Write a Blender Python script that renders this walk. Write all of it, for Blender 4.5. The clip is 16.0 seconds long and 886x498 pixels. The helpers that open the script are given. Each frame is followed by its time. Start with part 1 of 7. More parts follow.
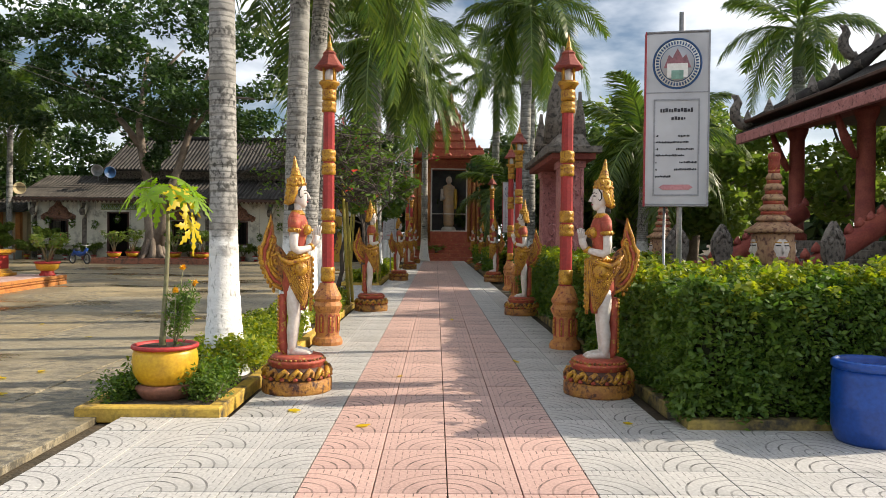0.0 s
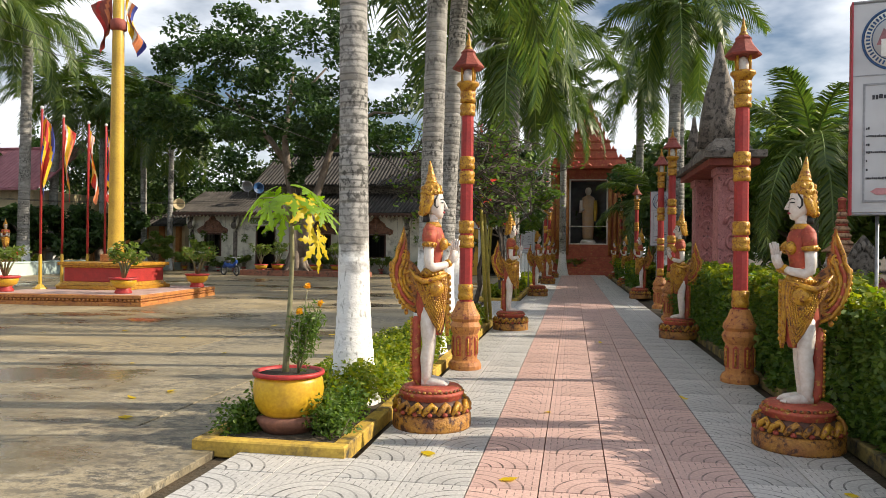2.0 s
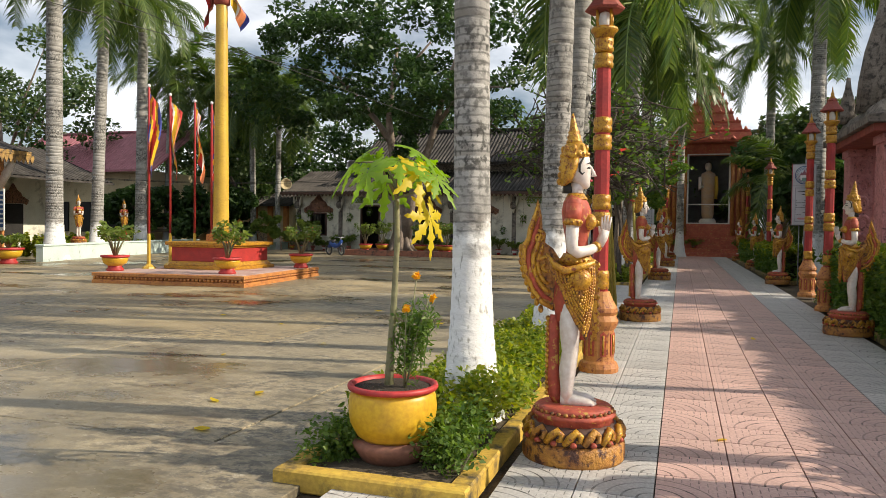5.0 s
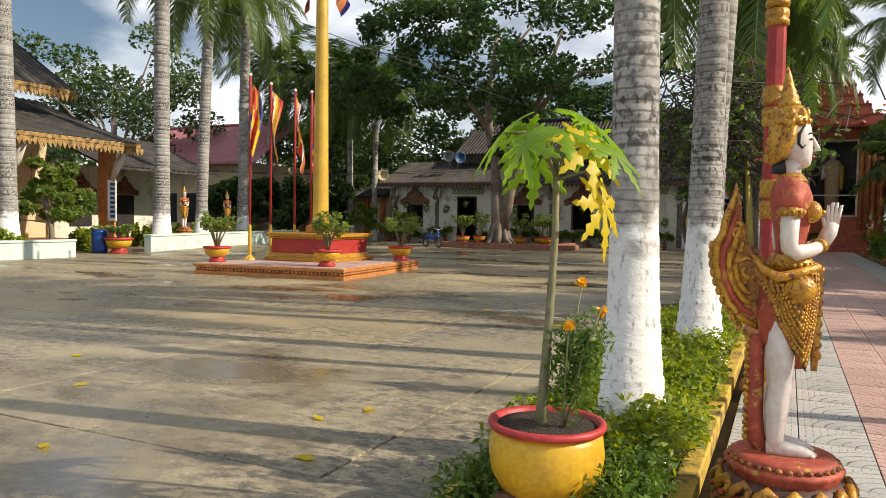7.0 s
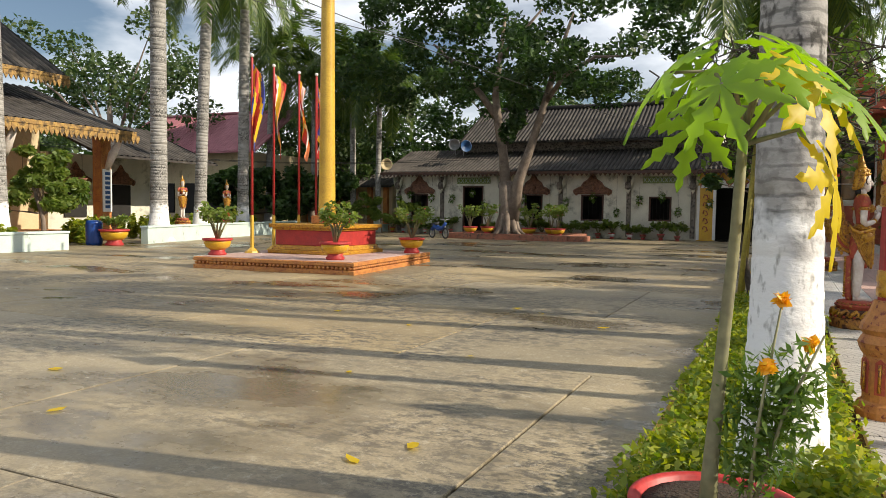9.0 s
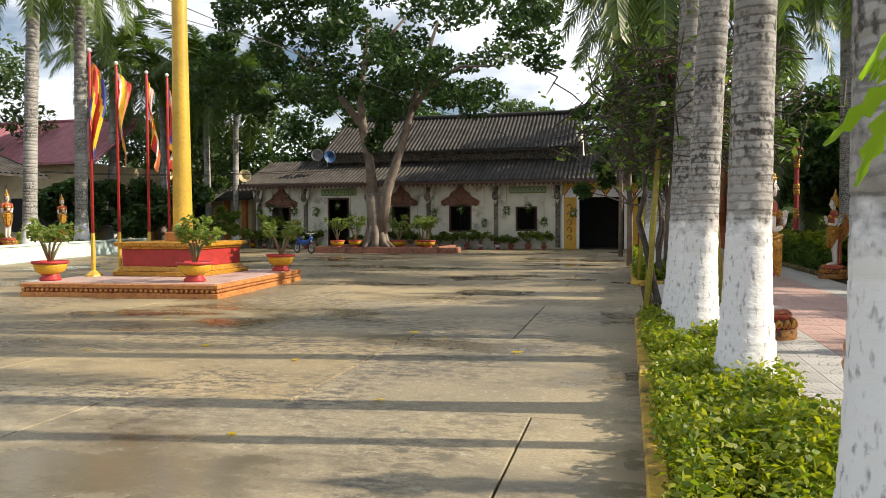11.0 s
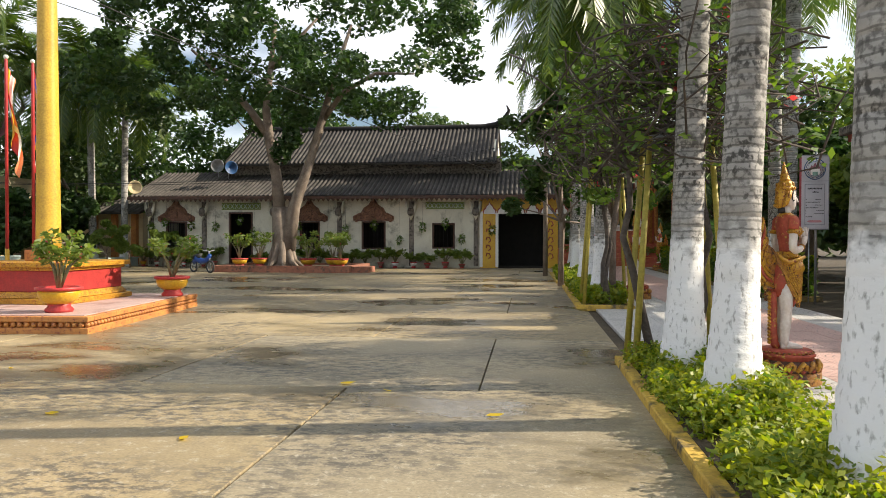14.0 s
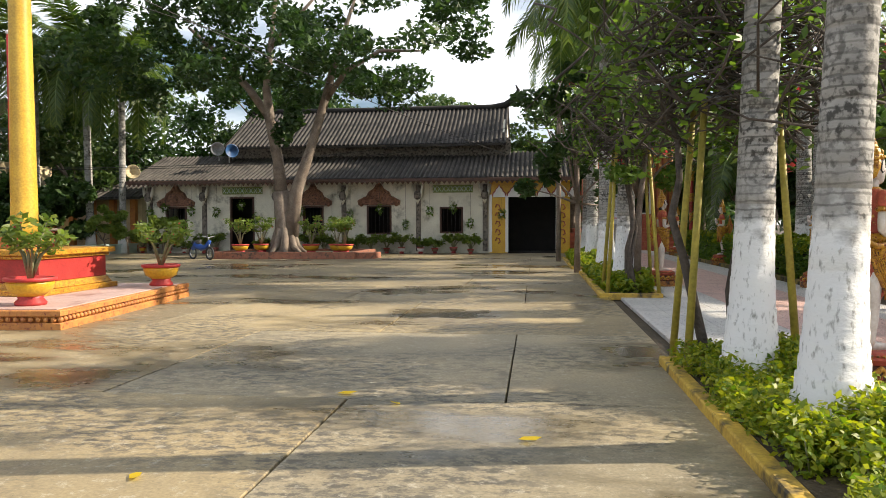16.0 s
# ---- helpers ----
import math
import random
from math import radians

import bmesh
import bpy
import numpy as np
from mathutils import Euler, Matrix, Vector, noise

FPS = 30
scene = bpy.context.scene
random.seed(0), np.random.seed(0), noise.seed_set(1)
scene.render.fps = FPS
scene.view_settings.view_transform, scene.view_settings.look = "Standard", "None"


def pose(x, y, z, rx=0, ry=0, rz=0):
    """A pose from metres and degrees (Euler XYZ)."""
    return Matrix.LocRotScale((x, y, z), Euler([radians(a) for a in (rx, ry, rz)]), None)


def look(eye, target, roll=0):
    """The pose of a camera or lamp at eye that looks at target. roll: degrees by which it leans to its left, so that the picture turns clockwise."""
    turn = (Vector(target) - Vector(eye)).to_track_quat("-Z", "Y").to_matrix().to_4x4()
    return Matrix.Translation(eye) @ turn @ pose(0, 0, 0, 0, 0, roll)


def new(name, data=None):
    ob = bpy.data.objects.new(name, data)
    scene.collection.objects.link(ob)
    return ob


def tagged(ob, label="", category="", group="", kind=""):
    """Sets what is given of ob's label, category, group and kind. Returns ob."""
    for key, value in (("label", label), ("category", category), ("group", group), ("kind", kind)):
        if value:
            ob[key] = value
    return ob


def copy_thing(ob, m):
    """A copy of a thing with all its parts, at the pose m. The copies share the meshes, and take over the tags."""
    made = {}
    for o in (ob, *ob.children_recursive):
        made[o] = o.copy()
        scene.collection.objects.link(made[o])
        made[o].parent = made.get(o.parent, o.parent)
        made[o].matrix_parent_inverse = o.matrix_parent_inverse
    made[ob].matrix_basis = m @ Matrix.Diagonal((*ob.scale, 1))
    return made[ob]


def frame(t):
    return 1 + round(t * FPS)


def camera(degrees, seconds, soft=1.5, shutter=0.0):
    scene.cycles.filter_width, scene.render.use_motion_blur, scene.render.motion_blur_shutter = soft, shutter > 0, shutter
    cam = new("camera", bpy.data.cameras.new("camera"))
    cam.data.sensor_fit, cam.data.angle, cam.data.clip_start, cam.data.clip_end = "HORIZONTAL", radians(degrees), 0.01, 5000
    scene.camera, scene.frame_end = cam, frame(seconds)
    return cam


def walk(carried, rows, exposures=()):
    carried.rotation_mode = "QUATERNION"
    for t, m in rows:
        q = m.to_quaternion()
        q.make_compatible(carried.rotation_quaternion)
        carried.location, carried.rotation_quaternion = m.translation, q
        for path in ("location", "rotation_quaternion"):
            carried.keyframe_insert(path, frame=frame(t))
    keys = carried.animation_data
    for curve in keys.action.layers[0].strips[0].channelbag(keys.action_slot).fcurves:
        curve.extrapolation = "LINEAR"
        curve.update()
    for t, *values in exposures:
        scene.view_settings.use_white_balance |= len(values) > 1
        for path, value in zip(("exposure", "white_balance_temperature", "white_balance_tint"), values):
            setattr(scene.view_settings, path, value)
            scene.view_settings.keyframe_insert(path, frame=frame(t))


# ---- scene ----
cam = camera(62.5, 16.0, soft=0.65)
PATH = [
    (0, (-0.114, 0.538, 1.542), (-0.095, 2.538, 1.512), 0.6),
    (0.5, (-0.141, 0.793, 1.562), (-0.185, 2.792, 1.536), 0.6),
    (1, (-0.181, 1.014, 1.557), (-0.309, 3.01, 1.539), 0.7),
    (1.5, (-0.201, 1.282, 1.56), (-0.439, 3.268, 1.552), 0.7),
    (2, (-0.286, 1.504, 1.563), (-0.635, 3.474, 1.564), 0.7),
    (2.5, (-0.407, 1.677, 1.59), (-0.847, 3.628, 1.591), 0.6),
    (3, (-0.476, 1.873, 1.573), (-0.981, 3.809, 1.566), 0.6),
    (3.2, (-0.504, 1.963, 1.578), (-1.024, 3.894, 1.56), 0.6),
    (5.3, (-0.903, 2.986, 1.556), (-1.552, 4.876, 1.494), 0.7),
    (5.5, (-0.967, 3.081, 1.559), (-1.641, 4.963, 1.495), 0.7),
    (6, (-1.171, 3.255, 1.578), (-1.911, 5.112, 1.509), 1.0),
    (6.5, (-1.369, 3.51, 1.536), (-2.172, 5.34, 1.461), 0.9),
    (7, (-1.515, 3.716, 1.548), (-2.367, 5.523, 1.464), 0.9),
    (7.5, (-1.77, 3.864, 1.562), (-2.656, 5.655, 1.465), 1.0),
    (8, (-2.004, 4.068, 1.54), (-2.905, 5.85, 1.436), 1.0),
    (8.5, (-2.162, 4.33, 1.542), (-3.053, 6.118, 1.433), 1.0),
    (9, (-2.392, 4.62, 1.525), (-3.241, 6.428, 1.415), 0.8),
    (9.5, (-2.627, 4.901, 1.528), (-3.396, 6.745, 1.425), 0.6),
    (10, (-2.796, 5.181, 1.522), (-3.466, 7.063, 1.425), 0.0),
    (10.2, (-2.87, 5.243, 1.526), (-3.497, 7.14, 1.433), -0.1),
    (12.5, (-3.892, 6.815, 1.51), (-4.219, 8.788, 1.459), -0.0),
    (13, (-3.955, 7.155, 1.514), (-4.232, 9.135, 1.473), 0.0),
    (13.5, (-4.074, 7.474, 1.521), (-4.318, 9.459, 1.486), 0.0),
    (14, (-4.201, 7.754, 1.523), (-4.436, 9.74, 1.495), 0.1),
    (14.5, (-4.244, 8.039, 1.516), (-4.493, 10.023, 1.485), -0.1),
    (15, (-4.346, 8.379, 1.504), (-4.615, 10.361, 1.46), -0.2),
    (15.5, (-4.442, 8.673, 1.509), (-4.714, 10.654, 1.453), -0.2),
    (16, (-4.455, 8.996, 1.492), (-4.706, 10.979, 1.423), -0.2),
]
EXPOSURES = [(0, 0.39), (3, 0.31), (7, 0.2), (10, 0.37), (12.5, 0.62), (16, 0.76)]
walk(cam, [(t, look(eye, target, roll)) for t, eye, target, roll in PATH], EXPOSURES)

# ---- world and sun ----
SUN_AZ, SUN_EL = 79.5, 32.0      # degrees clockwise from +y, and above the ground
world = bpy.data.worlds.new("sky")
scene.world = world
world.use_nodes = True
wn, wl = world.node_tree.nodes, world.node_tree.links
wn.clear()
w_out = wn.new("ShaderNodeOutputWorld")
w_bg = wn.new("ShaderNodeBackground")
w_sky = wn.new("ShaderNodeTexSky")
w_sky.sky_type, w_sky.sun_disc = "NISHITA", False
w_sky.sun_elevation, w_sky.sun_rotation = radians(SUN_EL), radians(SUN_AZ)
w_sky.dust_density, w_sky.air_density = 1.0, 1.0
w_tc = wn.new("ShaderNodeTexCoord")
w_map = wn.new("ShaderNodeMapping")
w_map.inputs["Scale"].default_value = (2.0, 2.0, 5.0)
w_noise = wn.new("ShaderNodeTexNoise")
w_noise.inputs["Scale"].default_value, w_noise.inputs["Detail"].default_value = 1.6, 6
w_ramp = wn.new("ShaderNodeValToRGB")
w_ramp.color_ramp.elements[0].position, w_ramp.color_ramp.elements[1].position = 0.4, 0.58
w_mix = wn.new("ShaderNodeMix")
w_mix.data_type = "RGBA"
w_mix.inputs["B"].default_value = (21.0, 21.6, 22.6, 1)
wl.new(w_tc.outputs["Generated"], w_map.inputs["Vector"])
wl.new(w_map.outputs["Vector"], w_noise.inputs["Vector"])
wl.new(w_noise.outputs["Fac"], w_ramp.inputs["Fac"])
wl.new(w_ramp.outputs["Color"], w_mix.inputs["Factor"])
w_gain = wn.new("ShaderNodeVectorMath")
w_gain.operation = "SCALE"
w_gain.inputs["Scale"].default_value = 1.6
wl.new(w_sky.outputs["Color"], w_gain.inputs[0])
wl.new(w_gain.outputs[0], w_mix.inputs["A"])
wl.new(w_mix.outputs["Result"], w_bg.inputs["Color"])
wl.new(w_bg.outputs["Background"], w_out.inputs["Surface"])
w_bg.inputs["Strength"].default_value = 0.046
sun = new("sun", bpy.data.lights.new("sun", "SUN"))
sun.data.energy, sun.data.angle, sun.data.color = 5.0, radians(0.6), (1.0, 0.88, 0.7)
SUN_DIR = Vector((math.sin(radians(SUN_AZ)) * math.cos(radians(SUN_EL)), math.cos(radians(SUN_AZ)) * math.cos(radians(SUN_EL)), math.sin(radians(SUN_EL))))
sun.matrix_world = look(SUN_DIR * 60, (0, 0, 0))


# ---- materials ----
def mat(name, a, b=None, rough=0.6, metal=0.0, scale=3.0, fine=30.0, bump=0.15, dist=0.01, spread=0.0, stain=None, stain_at=(0.55, 0.7), stain_scale=1.2, transl=0.0, rough2=None, coords="Object", flake=0.0):
    """Two-scale mottled surface: colours a and b, fine grain, relief, an optional stain colour."""
    m = bpy.data.materials.new(name)
    m.use_nodes = True
    n, l = m.node_tree.nodes, m.node_tree.links
    p = n["Principled BSDF"]
    b = b or tuple(c * 0.75 for c in a)
    tc = n.new("ShaderNodeTexCoord")
    big, small = n.new("ShaderNodeTexNoise"), n.new("ShaderNodeTexNoise")
    big.inputs["Scale"].default_value, big.inputs["Detail"].default_value = scale, 5
    small.inputs["Scale"].default_value, small.inputs["Detail"].default_value = fine, 3
    for k in (big, small):
        l.new(tc.outputs[coords], k.inputs["Vector"])
    ramp = n.new("ShaderNodeValToRGB")
    ramp.color_ramp.elements[0].position, ramp.color_ramp.elements[1].position = 0.35, 0.65
    ramp.color_ramp.elements[0].color, ramp.color_ramp.elements[1].color = (*a, 1), (*b, 1)
    l.new(big.outputs["Fac"], ramp.inputs["Fac"])
    grain = n.new("ShaderNodeMix")
    grain.data_type, grain.blend_type = "RGBA", "OVERLAY"
    grain.inputs["Factor"].default_value = 0.45
    l.new(ramp.outputs["Color"], grain.inputs["A"])
    if flake:
        fl = n.new("ShaderNodeMapRange")
        small.inputs["Detail"].default_value, small.inputs["Roughness"].default_value = 8, 0.7
        fl.inputs["From Min"].default_value, fl.inputs["From Max"].default_value = 0.36, 0.64
        l.new(small.outputs["Fac"], fl.inputs["Value"])
        l.new(fl.outputs["Result"], grain.inputs["B"])
        grain.inputs["Factor"].default_value = flake
    else:
        l.new(small.outputs["Fac"], grain.inputs["B"])
    colour = grain.outputs["Result"]
    if stain:
        st, sr, sm = n.new("ShaderNodeTexNoise"), n.new("ShaderNodeValToRGB"), n.new("ShaderNodeMix")
        st.inputs["Scale"].default_value, st.inputs["Detail"].default_value = stain_scale, 8
        st.inputs["Roughness"].default_value = 0.65
        l.new(tc.outputs[coords], st.inputs["Vector"])
        sr.color_ramp.elements[0].position, sr.color_ramp.elements[1].position = stain_at
        l.new(st.outputs["Fac"], sr.inputs["Fac"])
        sm.data_type = "RGBA"
        sm.inputs["B"].default_value = (*stain, 1)
        l.new(colour, sm.inputs["A"])
        l.new(sr.outputs["Color"], sm.inputs["Factor"])
        colour = sm.outputs["Result"]
    if spread:
        info, hsv, mr = n.new("ShaderNodeObjectInfo"), n.new("ShaderNodeHueSaturation"), n.new("ShaderNodeMapRange")
        mr.inputs["To Min"].default_value, mr.inputs["To Max"].default_value = 1 - spread, 1 + spread
        l.new(info.outputs["Random"], mr.inputs["Value"])
        l.new(mr.outputs["Result"], hsv.inputs["Value"])
        l.new(colour, hsv.inputs["Color"])
        colour = hsv.outputs["Color"]
    l.new(colour, p.inputs["Base Color"])
    p.inputs["Roughness"].default_value, p.inputs["Metallic"].default_value = rough, metal
    if rough2 is not None:
        rr = n.new("ShaderNodeMapRange")
        rr.inputs["From Min"].default_value, rr.inputs["From Max"].default_value = 0.35, 0.65
        rr.inputs["To Min"].default_value, rr.inputs["To Max"].default_value = rough, rough2
        l.new(big.outputs["Fac"], rr.inputs["Value"])
        l.new(rr.outputs["Result"], p.inputs["Roughness"])
    if bump:
        bp = n.new("ShaderNodeBump")
        bp.inputs["Strength"].default_value, bp.inputs["Distance"].default_value = bump, dist
        l.new(small.outputs["Fac"], bp.inputs["Height"])
        l.new(bp.outputs["Normal"], p.inputs["Normal"])
    return m


def leaf_mat(name, a, b, dry=None, transl=0.45, rough=0.5):
    """Thin leaves: colour differs leaf by leaf, light passes through."""
    m = bpy.data.materials.new(name)
    m.use_nodes = True
    n, l = m.node_tree.nodes, m.node_tree.links
    p, out = n["Principled BSDF"], n["Material Output"]
    geo, ramp = n.new("ShaderNodeNewGeometry"), n.new("ShaderNodeValToRGB")
    ramp.color_ramp.elements[0].color, ramp.color_ramp.elements[1].color = (*a, 1), (*b, 1)
    if dry:
        e = ramp.color_ramp.elements.new(0.96)
        e.color = (*b, 1)
        ramp.color_ramp.elements[2].color = (*dry, 1)
    l.new(geo.outputs["Random Per Island"], ramp.inputs["Fac"])
    l.new(ramp.outputs["Color"], p.inputs["Base Color"])
    p.inputs["Roughness"].default_value = rough
    tr, mix, hs = n.new("ShaderNodeBsdfTranslucent"), n.new("ShaderNodeMixShader"), n.new("ShaderNodeHueSaturation")
    hs.inputs["Value"].default_value, hs.inputs["Saturation"].default_value = 1.5, 1.1
    l.new(ramp.outputs["Color"], hs.inputs["Color"])
    l.new(hs.outputs["Color"], tr.inputs["Color"])
    mix.inputs["Fac"].default_value = transl
    l.new(p.outputs["BSDF"], mix.inputs[1])
    l.new(tr.outputs["BSDF"], mix.inputs[2])
    l.new(mix.outputs["Shader"], out.inputs["Surface"])
    return m


def tile_mat(name, a, b):
    """Pressed paving tile with fan-shaped grooves about one corner."""
    m = mat(name, a, b, rough=0.5, scale=1.2, fine=45, bump=0.0, spread=0.10, stain=tuple(c * 0.45 for c in a), stain_at=(0.56, 0.78), stain_scale=0.9)
    n, l = m.node_tree.nodes, m.node_tree.links
    p = n["Principled BSDF"]
    geo = n.new("ShaderNodeNewGeometry")
    sc = n.new("ShaderNodeVectorMath")
    sc.operation = "SCALE"
    sc.inputs["Scale"].default_value = 1 / TILE
    l.new(geo.outputs["Position"], sc.inputs[0])
    off = n.new("ShaderNodeVectorMath")
    off.operation = "ADD"
    off.inputs[1].default_value = (0.0659 + 40, 0.2 + 40, 0)
    l.new(sc.outputs[0], off.inputs[0])

    def calc(op, a, b=None):
        k = n.new("ShaderNodeMath")
        k.operation = op
        for slot, val in enumerate((a, b)):
            if val is None:
                continue
            if isinstance(val, (int, float)):
                k.inputs[slot].default_value = val
            else:
                l.new(val, k.inputs[slot])
        return k.outputs[0]

    s2 = n.new("ShaderNodeSeparateXYZ")
    l.new(off.outputs[0], s2.inputs[0])
    u, v = calc("PINGPONG", s2.outputs["X"], 1.0), calc("FRACT", s2.outputs["Y"])
    d = calc("SQRT", calc("ADD", calc("MULTIPLY", u, u), calc("MULTIPLY", v, v)))
    ring = calc("MULTIPLY", calc("LESS_THAN", calc("FRACT", calc("MULTIPLY", d, 5.2)), 0.16), calc("LESS_THAN", d, 0.8))
    row = calc("FRACT", calc("ADD", calc("MULTIPLY", v, 4.0), calc("MULTIPLY", calc("FLOOR", calc("MULTIPLY", u, 9.0)), 0.37)))
    dash = calc("MULTIPLY", calc("LESS_THAN", calc("FRACT", calc("MULTIPLY", u, 9.0)), 0.14), calc("LESS_THAN", row, 0.62))
    dash = calc("MULTIPLY", dash, calc("GREATER_THAN", d, 0.82))
    ns = n.new("ShaderNodeTexNoise")
    ns.inputs["Scale"].default_value = 7
    l.new(geo.outputs["Position"], ns.inputs["Vector"])
    worn = n.new("ShaderNodeMapRange")
    worn.inputs["From Min"].default_value, worn.inputs["From Max"].default_value = 0.35, 0.55
    worn.inputs["To Min"].default_value, worn.inputs["To Max"].default_value = 1.0, 0.45
    l.new(ns.outputs["Fac"], worn.inputs["Value"])
    mxs = calc("SUBTRACT", 1.0, calc("MULTIPLY", calc("MAXIMUM", ring, dash), worn.outputs["Result"]))
    bp = n.new("ShaderNodeBump")
    bp.inputs["Strength"].default_value, bp.inputs["Distance"].default_value = 0.8, 0.008
    l.new(mxs, bp.inputs["Height"])
    l.new(bp.outputs["Normal"], p.inputs["Normal"])
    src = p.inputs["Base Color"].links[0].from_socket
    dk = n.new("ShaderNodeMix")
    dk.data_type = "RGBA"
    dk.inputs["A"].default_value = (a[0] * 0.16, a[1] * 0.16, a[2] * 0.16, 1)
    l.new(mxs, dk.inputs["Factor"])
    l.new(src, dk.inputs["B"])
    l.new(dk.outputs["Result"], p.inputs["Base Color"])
    return m


def yard_mat(name, a, b, damp_at):
    """Trowelled concrete: broad tone, flaked skin, dark speckle, damp patches that are darker and smoother."""
    m = mat(name, a, b, rough=0.6, scale=0.5, fine=40, bump=0.3, dist=0.003, spread=0.14)
    n, l = m.node_tree.nodes, m.node_tree.links
    p = n["Principled BSDF"]
    tc = n.new("ShaderNodeTexCoord")

    def field(scale, detail, rough, lo, hi, stretch=(1, 1, 1)):
        mp, k, r = n.new("ShaderNodeMapping"), n.new("ShaderNodeTexNoise"), n.new("ShaderNodeMapRange")
        mp.inputs["Scale"].default_value = stretch
        k.inputs["Scale"].default_value, k.inputs["Detail"].default_value, k.inputs["Roughness"].default_value = scale, detail, rough
        r.inputs["From Min"].default_value, r.inputs["From Max"].default_value = lo, hi
        l.new(tc.outputs["Object"], mp.inputs["Vector"])
        l.new(mp.outputs["Vector"], k.inputs["Vector"])
        l.new(k.outputs["Fac"], r.inputs["Value"])
        return r.outputs["Result"]

    def toned(colour, fac, to, amount):
        g, k = n.new("ShaderNodeMath"), n.new("ShaderNodeMix")
        g.operation, g.inputs[1].default_value = "MULTIPLY", amount
        l.new(fac, g.inputs[0])
        k.data_type = "RGBA"
        k.inputs["B"].default_value = (*to, 1)
        l.new(g.outputs[0], k.inputs["Factor"])
        l.new(colour, k.inputs["A"])
        return k.outputs["Result"]

    colour = p.inputs["Base Color"].links[0].from_socket
    patch = n.new("ShaderNodeMath")
    patch.operation = "MULTIPLY"
    l.new(field(6.0, 8, 0.75, 0.46, 0.56, (1, 1.6, 1)), patch.inputs[0])
    l.new(field(0.45, 3, 0.5, 0.4, 0.56), patch.inputs[1])
    colour = toned(colour, patch.outputs[0], (0.07, 0.066, 0.058), 0.85)
    colour = toned(colour, field(30, 6, 0.75, 0.6, 0.66), (0.06, 0.055, 0.045), 0.6)
    colour = toned(colour, field(9, 9, 0.8, 0.55, 0.62), (0.52, 0.47, 0.37), 0.6)
    damp = field(0.3, 7, 0.62, damp_at, damp_at + 0.1, (0.8, 1.3, 1))
    colour = toned(colour, damp, tuple(c * 0.3 for c in a), 0.8)
    l.new(colour, p.inputs["Base Color"])
    gloss = n.new("ShaderNodeMapRange")
    gloss.inputs["To Min"].default_value, gloss.inputs["To Max"].default_value = 0.55, 0.17
    l.new(damp, gloss.inputs["Value"])
    l.new(gloss.outputs["Result"], p.inputs["Roughness"])
    return m


TILE = 0.455
M = {}
M["pot_soil"] = mat("pot_soil", (0.045, 0.032, 0.02), (0.02, 0.015, 0.01), rough=0.95, fine=60, bump=0.9, dist=0.03)
M["earth"] = mat("earth", (0.09, 0.065, 0.04), (0.05, 0.04, 0.025), rough=0.95, bump=0.6, dist=0.03)
M["grass"] = mat("grass", (0.07, 0.1, 0.03), (0.1, 0.08, 0.04), rough=0.95, scale=0.3, bump=0.8, dist=0.05)
M["concrete"] = yard_mat("yard_concrete", (0.36, 0.283, 0.16), (0.25, 0.2, 0.12), 0.5)
M["concrete_grey"] = yard_mat("grey_yard_concrete", (0.38, 0.315, 0.205), (0.25, 0.215, 0.15), 0.5)
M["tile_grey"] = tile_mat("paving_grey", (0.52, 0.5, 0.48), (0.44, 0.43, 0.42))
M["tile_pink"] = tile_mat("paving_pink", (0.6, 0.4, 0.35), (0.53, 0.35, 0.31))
M["kerb"] = mat("kerb_yellow", (0.6, 0.4, 0.06), (0.44, 0.28, 0.05), rough=0.75, bump=0.4, stain=(0.06, 0.05, 0.035), stain_at=(0.5, 0.66), stain_scale=4)


